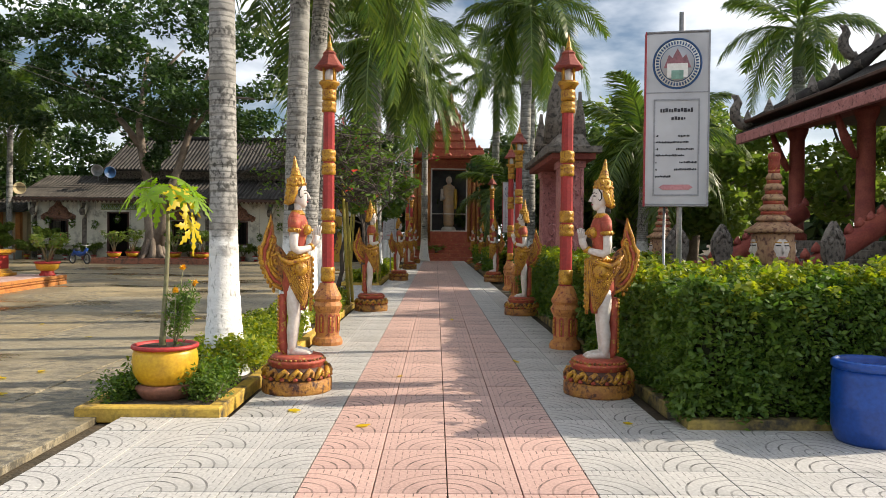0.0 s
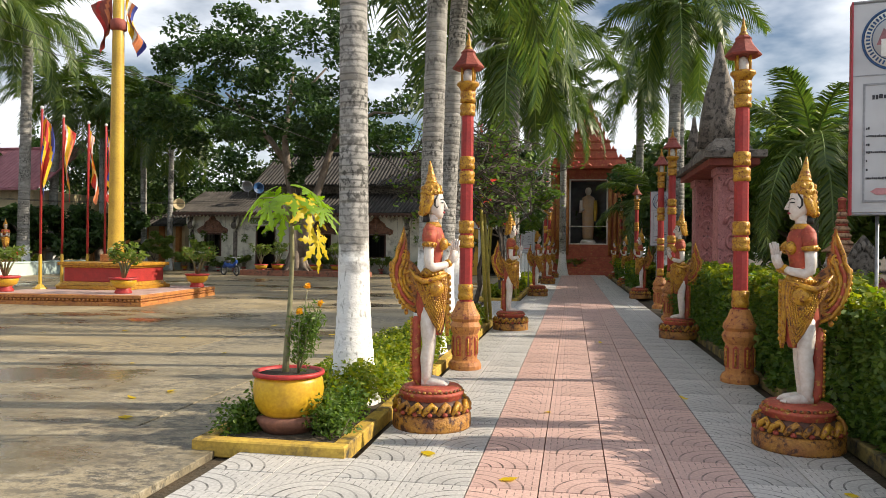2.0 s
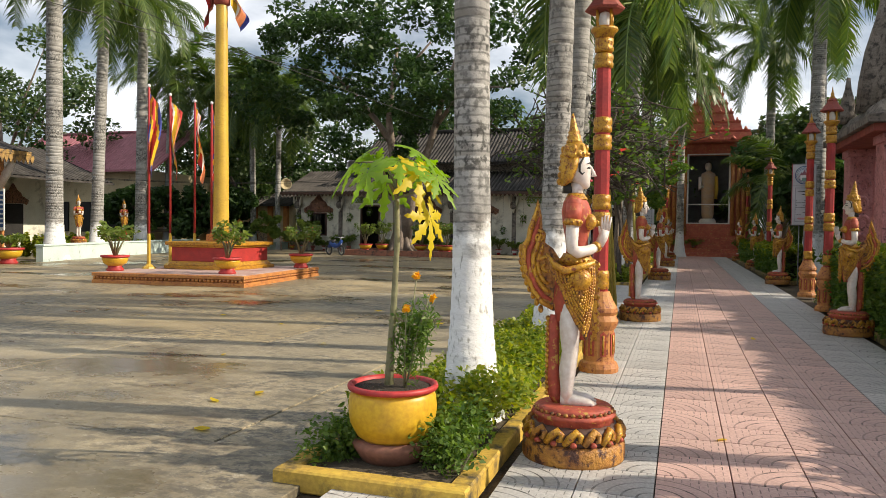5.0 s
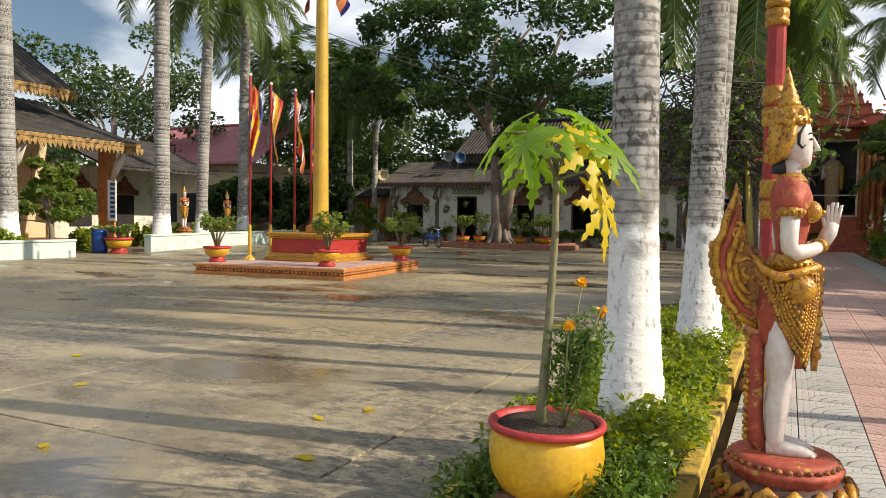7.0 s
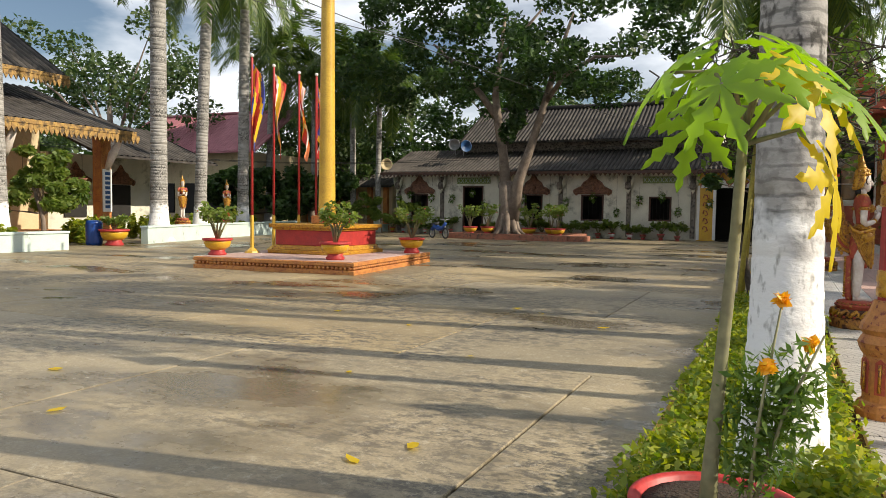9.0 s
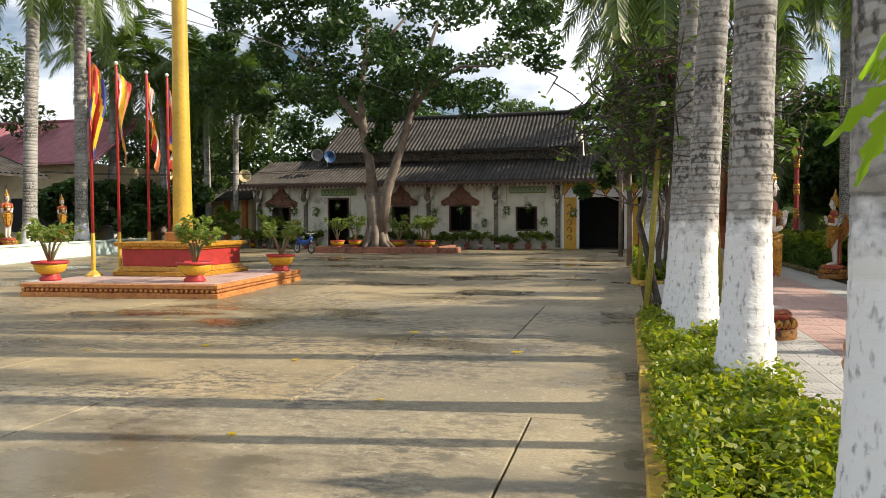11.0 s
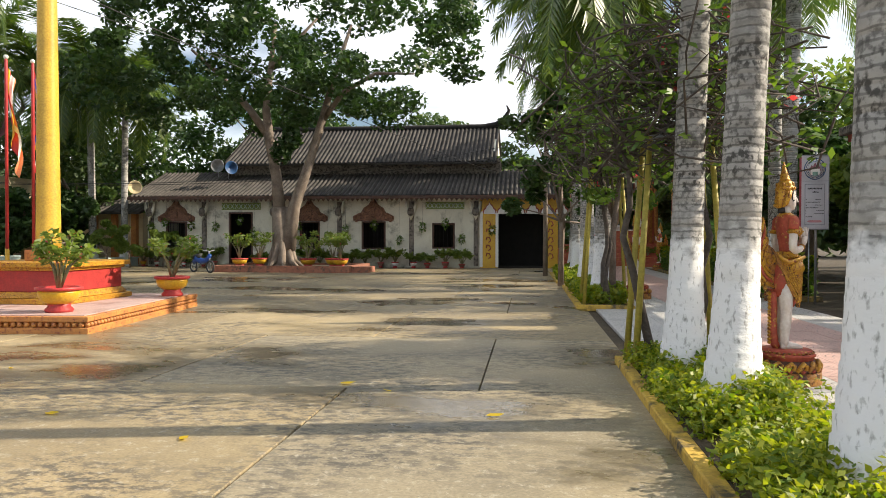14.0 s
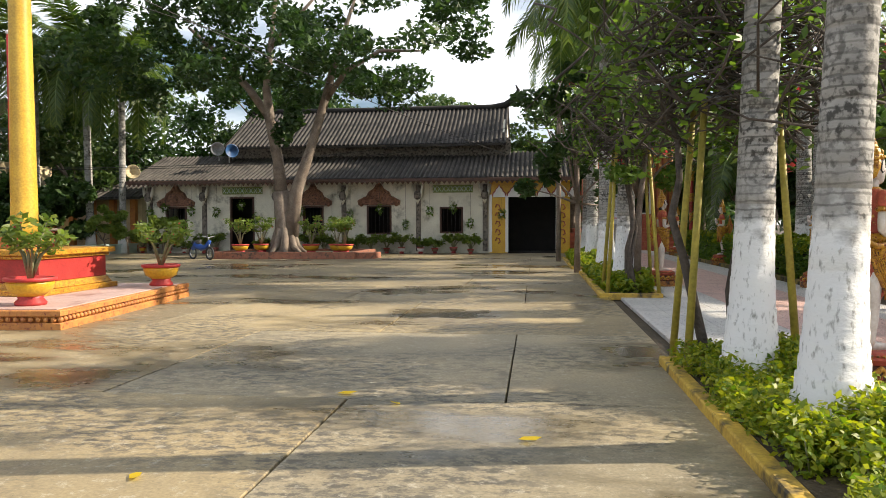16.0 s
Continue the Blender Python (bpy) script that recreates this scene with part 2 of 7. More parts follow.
def trunk_mat():
    """Pale ringed palm bark with black lichen bands, whitewashed low down."""
    m = bpy.data.materials.new("palm_trunk")
    m.use_nodes = True
    n, l = m.node_tree.nodes, m.node_tree.links
    p = n["Principled BSDF"]
    tc = n.new("ShaderNodeTexCoord")

    def field(scale, stretch, detail=6):
        mp, k = n.new("ShaderNodeMapping"), n.new("ShaderNodeTexNoise")
        mp.inputs["Scale"].default_value = stretch
        k.inputs["Scale"].default_value, k.inputs["Detail"].default_value = scale, detail
        l.new(tc.outputs["Object"], mp.inputs["Vector"])
        l.new(mp.outputs["Vector"], k.inputs["Vector"])
        return k.outputs["Fac"]

    def step(value, a, b):
        k = n.new("ShaderNodeMapRange")
        k.inputs["From Min"].default_value, k.inputs["From Max"].default_value = a, b
        l.new(value, k.inputs["Value"])
        return k.outputs["Result"]

    def blend(fac, a, b):
        k = n.new("ShaderNodeMix")
        k.data_type = "RGBA"
        l.new(fac, k.inputs["Factor"])
        for slot, val in (("A", a), ("B", b)):
            if isinstance(val, tuple):
                k.inputs[slot].default_value = (*val, 1)
            else:
                l.new(val, k.inputs[slot])
        return k.outputs["Result"]

    def times(a, b, op="MULTIPLY"):
        k = n.new("ShaderNodeMath")
        k.operation = op
        for slot, val in enumerate((a, b)):
            if isinstance(val, (int, float)):
                k.inputs[slot].default_value = val
            else:
                l.new(val, k.inputs[slot])
        return k.outputs[0]

    bark = blend(step(field(5, (1, 1, 1)), 0.35, 0.65), (0.4, 0.385, 0.36), (0.27, 0.262, 0.245))
    lichen = times(step(field(22, (1, 1, 0.8)), 0.47, 0.6), step(field(1.0, (0.4, 0.4, 1.6)), 0.42, 0.56))
    bark = blend(lichen, bark, (0.07, 0.068, 0.062))
    wave = n.new("ShaderNodeTexWave")
    wave.wave_type, wave.bands_direction = "BANDS", "Z"
    for key, val in (("Scale", 4.6), ("Distortion", 1.8), ("Detail", 4.0), ("Detail Scale", 2.2)):
        wave.inputs[key].default_value = val
    l.new(tc.outputs["Object"], wave.inputs["Vector"])
    rings = times(step(wave.outputs["Fac"], 0.78, 0.96), step(field(2.2, (1, 1, 0.7)), 0.32, 0.6))
    bark = blend(times(rings, 0.7), bark, (0.06, 0.058, 0.052))
    sep = n.new("ShaderNodeSeparateXYZ")
    l.new(tc.outputs["Object"], sep.inputs[0])
    edge = times(sep.outputs["Z"], times(field(6, (1, 1, 1.5)), 0.9), "ADD")
    white = step(edge, 2.05, 1.8)
    coat = blend(step(field(30, (1, 1, 0.45)), 0.56, 0.72), (0.74, 0.74, 0.73), (0.3, 0.3, 0.28))
    l.new(blend(white, bark, coat), p.inputs["Base Color"])
    p.inputs["Roughness"].default_value = 0.85
    bp = n.new("ShaderNodeBump")
    bp.inputs["Strength"].default_value, bp.inputs["Distance"].default_value = 0.5, 0.012
    l.new(field(26, (1, 1, 1.5)), bp.inputs["Height"])
    l.new(bp.outputs["Normal"], p.inputs["Normal"])
    return m


M["palm_trunk"] = trunk_mat()
M["bark"] = mat("tree_bark", (0.17, 0.13, 0.1), (0.26, 0.21, 0.17), rough=0.9, scale=3, bump=0.8, dist=0.03, stain=(0.07, 0.055, 0.045))
M["vine_bark"] = mat("vine_bark", (0.11, 0.09, 0.075), (0.06, 0.05, 0.042), rough=0.95, scale=8, bump=0.8, dist=0.02)
M["crownshaft"] = mat("crownshaft", (0.16, 0.26, 0.05), (0.2, 0.24, 0.07), rough=0.5)
M["gold"] = mat("gold_paint", (0.6, 0.33, 0.03), (0.42, 0.2, 0.02), rough=0.36, metal=0.15, scale=12, fine=70, bump=0.5, dist=0.012, stain=(0.2, 0.05, 0.02), stain_at=(0.52, 0.62), stain_scale=34)
M["gold_dark"] = mat("dark_gold_paint", (0.46, 0.22, 0.035), (0.27, 0.1, 0.025), rough=0.55, scale=8, fine=50, bump=0.6, dist=0.02, stain=(0.07, 0.025, 0.014), stain_at=(0.5, 0.6), stain_scale=16)
M["gold_plain"] = mat("gold_pole_paint", (0.62, 0.4, 0.05), (0.5, 0.31, 0.04), rough=0.4, scale=2, bump=0.1)
M["red"] = mat("red_paint", (0.42, 0.035, 0.03), (0.3, 0.025, 0.025), rough=0.5, scale=4, bump=0.2)
M["red_faded"] = mat("faded_red_paint", (0.45, 0.09, 0.05), (0.3, 0.05, 0.03), rough=0.65, scale=5, bump=0.4, stain=(0.5, 0.3, 0.06), stain_at=(0.58, 0.64), stain_scale=18)
M["orange"] = mat("orange_paint", (0.55, 0.24, 0.06), (0.42, 0.16, 0.05), rough=0.6, scale=5, fine=40, bump=0.5, stain=(0.2, 0.05, 0.03), stain_at=(0.56, 0.62), stain_scale=20)
M["skin"] = mat("white_enamel", (0.72, 0.66, 0.6), (0.62, 0.55, 0.5), rough=0.45, scale=6, bump=0.15, stain=(0.25, 0.2, 0.17), stain_at=(0.62, 0.75), stain_scale=10)
M["black"] = mat("black_paint", (0.02, 0.018, 0.018), rough=0.5)
M["pink"] = mat("pink_plaster", (0.58, 0.26, 0.25), (0.45, 0.18, 0.175), rough=0.75, scale=4, bump=0.6, stain=(0.14, 0.06, 0.06), stain_at=(0.55, 0.65), stain_scale=12)
M["terracotta"] = mat("terracotta_red", (0.34, 0.085, 0.055), (0.24, 0.05, 0.04), rough=0.7, scale=4, bump=0.5)
M["shrine_red"] = mat("shrine_red", (0.5, 0.14, 0.08), (0.38, 0.09, 0.06), rough=0.65, scale=4, bump=0.5, stain=(0.5, 0.26, 0.1), stain_at=(0.56, 0.64), stain_scale=9)
M["roof_dark"] = mat("old_roof_tile", (0.085, 0.076, 0.068), (0.035, 0.03, 0.027), rough=0.9, scale=1.5, bump=0.5, stain=(0.035, 0.03, 0.03), stain_at=(0.5, 0.62), stain_scale=2.5)
# near-black roof colour: shade and grime between the ribs, also on the ridge
M["roof_shade_grime"] = mat("roof_shade_grime", (0.03, 0.026, 0.024), (0.018, 0.016, 0.015), rough=0.95, bump=0.4)
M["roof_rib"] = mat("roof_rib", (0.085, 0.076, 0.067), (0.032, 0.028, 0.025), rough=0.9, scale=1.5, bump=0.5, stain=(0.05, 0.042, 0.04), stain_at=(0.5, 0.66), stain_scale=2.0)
M["crest"] = mat("carved_crest", (0.3, 0.15, 0.09), (0.18, 0.085, 0.055), rough=0.8, scale=6, fine=40, bump=0.9, dist=0.03, stain=(0.07, 0.04, 0.03), stain_at=(0.5, 0.6), stain_scale=14)
M["brick"] = mat("old_brick", (0.36, 0.15, 0.09), (0.25, 0.1, 0.065), rough=0.85, scale=5, fine=30, bump=0.6, stain=(0.09, 0.06, 0.045), stain_at=(0.52, 0.64), stain_scale=7)
M["kerb_dirty"] = mat("kerb_dirty", (0.34, 0.25, 0.06), (0.18, 0.14, 0.06), rough=0.85, bump=0.4, stain=(0.04, 0.035, 0.025), stain_at=(0.42, 0.6), stain_scale=4)
M["tower_stone"] = mat("tower_stone", (0.46, 0.29, 0.16), (0.32, 0.17, 0.1), rough=0.8, scale=5, fine=40, bump=0.6, stain=(0.14, 0.07, 0.05), stain_at=(0.52, 0.62), stain_scale=10)
M["roof_red"] = mat("red_roof_tile", (0.46, 0.19, 0.22), (0.36, 0.14, 0.17), rough=0.7, scale=2, bump=0.3)
M["plaster"] = mat("old_plaster", (0.74, 0.72, 0.61), (0.6, 0.58, 0.49), rough=0.9, scale=1.2, bump=0.3, stain=(0.14, 0.14, 0.11), stain_at=(0.54, 0.7), stain_scale=1.1)
M["plaster_cream"] = mat("cream_plaster", (0.62, 0.52, 0.33), (0.55, 0.44, 0.27), rough=0.85, scale=1.5, bump=0.2, stain=(0.2, 0.16, 0.1), stain_at=(0.6, 0.75))
M["mint"] = mat("mint_wall", (0.55, 0.66, 0.62), (0.48, 0.58, 0.55), rough=0.8, scale=1.5, bump=0.2, stain=(0.2, 0.22, 0.18), stain_at=(0.6, 0.72), stain_scale=3)
M["wood_dark"] = mat("dark_wood", (0.1, 0.045, 0.03), (0.06, 0.03, 0.02), rough=0.6, scale=5)
# near-black colour stands in for unlit rooms behind doors and windows
M["room_shade"] = mat("painted_room_shade", (0.025, 0.023, 0.022), (0.018, 0.017, 0.016), rough=0.9)
M["niche"] = mat("niche_wall", (0.12, 0.13, 0.14), (0.08, 0.09, 0.1), rough=0.7)
M["stone"] = mat("worn_stone", (0.24, 0.21, 0.18), (0.14, 0.12, 0.1), rough=0.9, scale=4, bump=0.8, dist=0.02, stain=(0.05, 0.045, 0.04), stain_at=(0.5, 0.62), stain_scale=8)
M["pot_yellow"] = mat("yellow_glaze", (0.62, 0.37, 0.02), (0.55, 0.31, 0.02), rough=0.4, scale=3, bump=0.1)
M["pot_red"] = mat("red_rim_paint", (0.48, 0.04, 0.04), rough=0.5, scale=4)
M["pot_brown"] = mat("clay", (0.28, 0.12, 0.08), (0.2, 0.09, 0.06), rough=0.8)
M["metal_grey"] = mat("grey_metal", (0.35, 0.36, 0.38), rough=0.45, metal=0.6)
M["sign_white"] = mat("sign_face", (0.5, 0.51, 0.54), (0.46, 0.47, 0.5), rough=0.4, scale=1, fine=2, bump=0.02)
M["sign_grey"] = mat("sign_frame", (0.3, 0.31, 0.34), rough=0.4)
M["sign_red"] = mat("sign_red", (0.45, 0.05, 0.07), rough=0.5)
M["sign_crown"] = mat("sign_crown", (0.3, 0.12, 0.14), (0.22, 0.1, 0.12), rough=0.5, scale=20)
M["ink"] = mat("sign_ink", (0.03, 0.03, 0.04), rough=0.5)
M["ink_blue"] = mat("sign_blue", (0.02, 0.08, 0.22), rough=0.5)
M["ink_green"] = mat("sign_green", (0.2, 0.36, 0.3), rough=0.5)
M["ink_pink"] = mat("sign_pink", (0.55, 0.25, 0.27), rough=0.5)
M["barrel_blue"] = mat("blue_plastic", (0.01, 0.06, 0.3), (0.01, 0.05, 0.24), rough=0.35, scale=2, bump=0.05)
M["white_paint"] = mat("white_paint", (0.78, 0.77, 0.74), (0.7, 0.69, 0.66), rough=0.6, scale=2)
M["yellow_pole"] = mat("yellow_bamboo", (0.42, 0.34, 0.05), (0.32, 0.27, 0.05), rough=0.6, scale=4)
M["flag_yellow"] = mat("flag_yellow", (0.8, 0.5, 0.02), rough=0.7)
M["flag_red"] = mat("flag_red", (0.6, 0.05, 0.04), rough=0.7)
M["flag_blue"] = mat("flag_blue", (0.05, 0.07, 0.35), rough=0.7)
M["flag_white"] = mat("flag_white", (0.8, 0.78, 0.74), rough=0.7)
M["flag_orange"] = mat("flag_orange", (0.75, 0.25, 0.1), rough=0.7)
M["rubber"] = mat("rubber", (0.03, 0.03, 0.03), rough=0.7)
M["leaf_hedge"] = leaf_mat("hedge_leaf", (0.06, 0.125, 0.022), (0.14, 0.22, 0.03), transl=0.4)
M["leaf_bright"] = leaf_mat("bright_leaf", (0.1, 0.18, 0.02), (0.36, 0.38, 0.04), transl=0.45)
M["leaf_tree"] = leaf_mat("tree_leaf", (0.025, 0.06, 0.015), (0.06, 0.11, 0.025), transl=0.35)
M["leaf_far"] = leaf_mat("far_leaf", (0.03, 0.07, 0.02), (0.09, 0.13, 0.035), transl=0.35)
M["leaf_light"] = leaf_mat("light_leaf", (0.1, 0.17, 0.03), (0.2, 0.25, 0.05), transl=0.45)
M["frond"] = leaf_mat("palm_frond", (0.045, 0.09, 0.02), (0.13, 0.18, 0.03), transl=0.4, rough=0.4)
M["papaya"] = leaf_mat("papaya_leaf", (0.13, 0.27, 0.025), (0.26, 0.4, 0.04), transl=0.5)
M["papaya_yellow"] = leaf_mat("yellow_leaf", (0.6, 0.5, 0.02), (0.7, 0.5, 0.03), transl=0.45)
M["stem"] = mat("green_stem", (0.24, 0.24, 0.12), (0.16, 0.15, 0.09), rough=0.7)
M["marigold"] = leaf_mat("marigold", (0.8, 0.36, 0.01), (0.8, 0.48, 0.01), transl=0.2)
M["bougain"] = leaf_mat("bougainvillea", (0.5, 0.06, 0.1), (0.6, 0.12, 0.08), transl=0.4)
M["pink_top"] = mat("pale_tiles", (0.5, 0.36, 0.32), (0.43, 0.3, 0.27), rough=0.6, stain=(0.25, 0.15, 0.12))
M["robe"] = mat("faded_gilt_robe", (0.55, 0.36, 0.2), (0.5, 0.38, 0.28), rough=0.5)
M["thatch"] = mat("gold_fringe", (0.42, 0.26, 0.07), (0.26, 0.15, 0.05), rough=0.7, scale=6, bump=0.5, stain=(0.09, 0.06, 0.03), stain_at=(0.48, 0.6), stain_scale=5)


# ---- mesh tools ----
def mesh_of(name, verts, faces, mats, index=None, smooth=False):
    me = bpy.data.meshes.new(name)
    me.from_pydata([tuple(v) for v in verts], [], [tuple(f) for f in faces])
    for m in (mats if isinstance(mats, (list, tuple)) else [mats]):
        me.materials.append(m)
    if index is not None:
        me.polygons.foreach_set("material_index", index)
    if smooth:
        me.polygons.foreach_set("use_smooth", [True] * len(me.polygons))
    me.update()
    return me


class Shape:
    """Collects solids into one mesh; each solid has a material slot."""

    def __init__(self):
        self.v, self.f, self.i, self.m, self.s = [], [], [], [], []

    def slot(self, m):
        if m not in self.m:
            self.m.append(m)
        return self.m.index(m)

    def add(self, verts, faces, m, smooth=False, at=None):
        o, k = len(self.v), self.slot(m)
        self.v += [tuple(at @ Vector(v)) if at is not None else tuple(v) for v in verts]
        for f in faces:
            self.f.append([o + q for q in f])
            self.i.append(k)
            self.s.append(smooth)
        return self

    def box(self, x0, x1, y0, y1, z0, z1, m, at=None, taper=0.0, bevel=0.012):
        b = min(bevel, (x1 - x0) * 0.3, (y1 - y0) * 0.3, (z1 - z0) * 0.3)
        v, t = [], taper
        for z, ins, tp in ((z0, b, 0), (z0 + b, 0, 0), (z1 - b, 0, t), (z1, b, t)):
            a0, a1, c0, c1 = x0 + ins + tp, x1 - ins - tp, y0 + ins + tp, y1 - ins - tp
            v += [(a0, c0, z), (a1, c0, z), (a1, c1, z), (a0, c1, z)]
        f = [(3, 2, 1, 0), (12, 13, 14, 15)]
        for k in range(3):
            for j in range(4):
                f.append((4 * k + j, 4 * k + (j + 1) % 4, 4 * k + 4 + (j + 1) % 4, 4 * k + 4 + j))
        return self.add(v, f, m, False, at)

    def lathe(self, prof, m, n=16, at=None, smooth=True, squash=1.0, wob=0.0, lobes=0):
        v, f = [], []
        for r, z in prof:
            for k in range(n):
                a = 2 * math.pi * k / n
                q = r * (1 + wob * math.cos(lobes * a)) if lobes else r
                v.append((q * math.cos(a), q * squash * math.sin(a), z))
        for j in range(len(prof) - 1):
            for k in range(n):
                f.append((j * n + k, j * n + (k + 1) % n, (j + 1) * n + (k + 1) % n, (j + 1) * n + k))
        f.append(tuple(range(n - 1, -1, -1)))
        f.append(tuple((len(prof) - 1) * n + k for k in range(n)))
        return self.add(v, f, m, smooth, at)

    def tube(self, pts, radii, m, n=8, at=None, smooth=True, flat=1.0):
        pts = [Vector(p) for p in pts]
        v, f = [], []
        side = None
        for j, p in enumerate(pts):
            d = (pts[min(j + 1, len(pts) - 1)] - pts[max(j - 1, 0)]).normalized()
            if side is None:
                side = d.orthogonal().normalized()
            side = (side - d * side.dot(d)).normalized()
            up = d.cross(side)
            r = radii[j] if isinstance(radii, (list, tuple)) else radii
            for k in range(n):
                a = 2 * math.pi * k / n
                v.append(p + side * (r * math.cos(a)) + up * (r * flat * math.sin(a)))
        for j in range(len(pts) - 1):
            for k in range(n):
                f.append((j * n + k, j * n + (k + 1) % n, (j + 1) * n + (k + 1) % n, (j + 1) * n + k))
        f += [tuple(range(n - 1, -1, -1)), tuple((len(pts) - 1) * n + k for k in range(n))]
        return self.add(v, f, m, smooth, at)

    def plate(self, poly, thick, m, at=None):
        """A flat outline in x, z of a thickness in y."""
        n = len(poly)
        v = [(x, -thick / 2, z) for x, z in poly] + [(x, thick / 2, z) for x, z in poly]
        f = [tuple(range(n)), tuple(range(2 * n - 1, n - 1, -1))]
        f += [((k + 1) % n, k, n + k, n + (k + 1) % n) for k in range(n)]
        return self.add(v, f, m, False, at)

    def ball(self, c, r, m, sx=1, sy=1, sz=1, n=12, at=None):
        prof = [(max(1e-3, math.sin(math.pi * k / 8)) * r, -math.cos(math.pi * k / 8) * r) for k in range(9)]
        b = Matrix.Translation(c) @ Matrix.Diagonal((sx, sy, sz, 1))
        return self.lathe(prof, m, n, (at @ b) if at is not None else b)

    def mesh(self, name):
        me = mesh_of(name, self.v, self.f, self.m, self.i)
        me.polygons.foreach_set("use_smooth", self.s)
        return me

    def ob(self, name, parent=None, label="", m=None):
        o = new(name, self.mesh(name))
        if parent is not None:
            o.parent = parent
        if m is not None:
            o.matrix_basis = m
        if label:
            o["label"] = label
        return o


def thing(name, label, category, m=None, group="", kind=""):
    e = new(name)
    e.empty_display_size = 0.2
    if m is not None:
        e.matrix_basis = m
    return tagged(e, label, category, group, kind)


def leaf_mesh(name, centres, size, m, up=0.5, length=1.9, droop=0.0, seed=1):
    """Small folded leaves, one island each, at the given centres."""
    r = np.random.default_rng(seed)
    c = np.asarray(centres, float)
    k = len(c)
    d = r.normal(size=(k, 3))
    d[:, 2] = d[:, 2] * 0.6 - droop
    d /= np.linalg.norm(d, axis=1)[:, None]
    nrm = r.normal(size=(k, 3))
    nrm[:, 2] += up * 2
    s = np.cross(d, nrm)
    s /= np.linalg.norm(s, axis=1)[:, None] + 1e-9
    nn = np.cross(s, d)
    sz = (size * r.uniform(0.65, 1.35, k))[:, None]
    v = np.empty((k, 4, 3))
    v[:, 0] = c - d * sz * length / 2
    v[:, 1] = c + s * sz / 2 + nn * sz * 0.12
    v[:, 2] = c + d * sz * length / 2
    v[:, 3] = c - s * sz / 2 + nn * sz * 0.12
    me = bpy.data.meshes.new(name)
    me.vertices.add(4 * k)
    me.vertices.foreach_set("co", v.ravel())
    me.loops.add(4 * k)
    me.loops.foreach_set("vertex_index", np.arange(4 * k, dtype=np.int32))
    me.polygons.add(k)
    me.polygons.foreach_set("loop_start", np.arange(0, 4 * k, 4, dtype=np.int32))
    me.polygons.foreach_set("loop_total", np.full(k, 4, dtype=np.int32))
    me.materials.append(m)
    me.update(calc_edges=True)
    me.validate()
    return me


def clumps(centres, radii, per, seed=1, shell=0.55):
    """Points in soft clumps about the given centres."""
    r = np.random.default_rng(seed)
    out = []
    for c, q in zip(centres, radii):
        d = r.normal(size=(per, 3))
        d /= np.linalg.norm(d, axis=1)[:, None]
        t = shell + (1 - shell) * r.random(per) ** 0.7
        t = np.where(r.random(per) < 0.25, r.random(per), t)
        out.append(np.asarray(c) + d * (t[:, None] * np.asarray(q)))
    return np.concatenate(out)


# ---- ground, yard ----
g = Shape()
g.add([(-400, -300, -0.06), (400, -300, -0.06), (400, 500, -0.06), (-400, 500, -0.06)], [(0, 1, 2, 3)], M["earth"])
tagged(g.ob("ground"), "bare brown earth ground under the temple yard", "ground", kind="structure")
yard = thing("yard", "stained concrete yard with open joints and wet patches", "pavement", kind="structure")


# ---- beds, kerbs ----
def kerb(x0, x1, y0, y1, label="weathered yellow painted concrete kerb round a planted bed", m="kerb"):
    t = thing("kerb", label, "kerb", kind="structure")
    w, h = 0.13, 0.085
    Shape().box(x0, x1, y0, y0 + w, -0.05, h, M[m]).ob("kerb_stone", t)
    Shape().box(x0, x1, y1 - w, y1, -0.05, h, M[m]).ob("kerb_stone", t)
    Shape().box(x0, x0 + w, y0 + w, y1 - w, -0.05, h, M[m]).ob("kerb_stone", t)
    Shape().box(x1 - w, x1, y0 + w, y1 - w, -0.05, h, M[m]).ob("kerb_stone", t)
    Shape().box(x0 + w, x1 - w, y0 + w, y1 - w, -0.05, 0.07, M["earth"]).ob("soil", t)
    return t


BEDS = [(-3.15, -1.93, 6.7, 16.95), (-3.17, -1.93, 23.9, 31.0), (-3.3, -1.95, 33.0, 40.0)]
for b in BEDS:
    kerb(*b)
kerb(1.95, 7.5, 6.43, 8.0, "dirty yellow concrete kerb along a clipped hedge", "kerb_dirty")
kerb(1.95, 3.1, 8.05, 19.5, "dirty yellow concrete kerb along a clipped hedge", "kerb_dirty")
kerb(1.95, 3.1, 27.0, 45.0, "dirty yellow concrete kerb along a clipped hedge", "kerb_dirty")


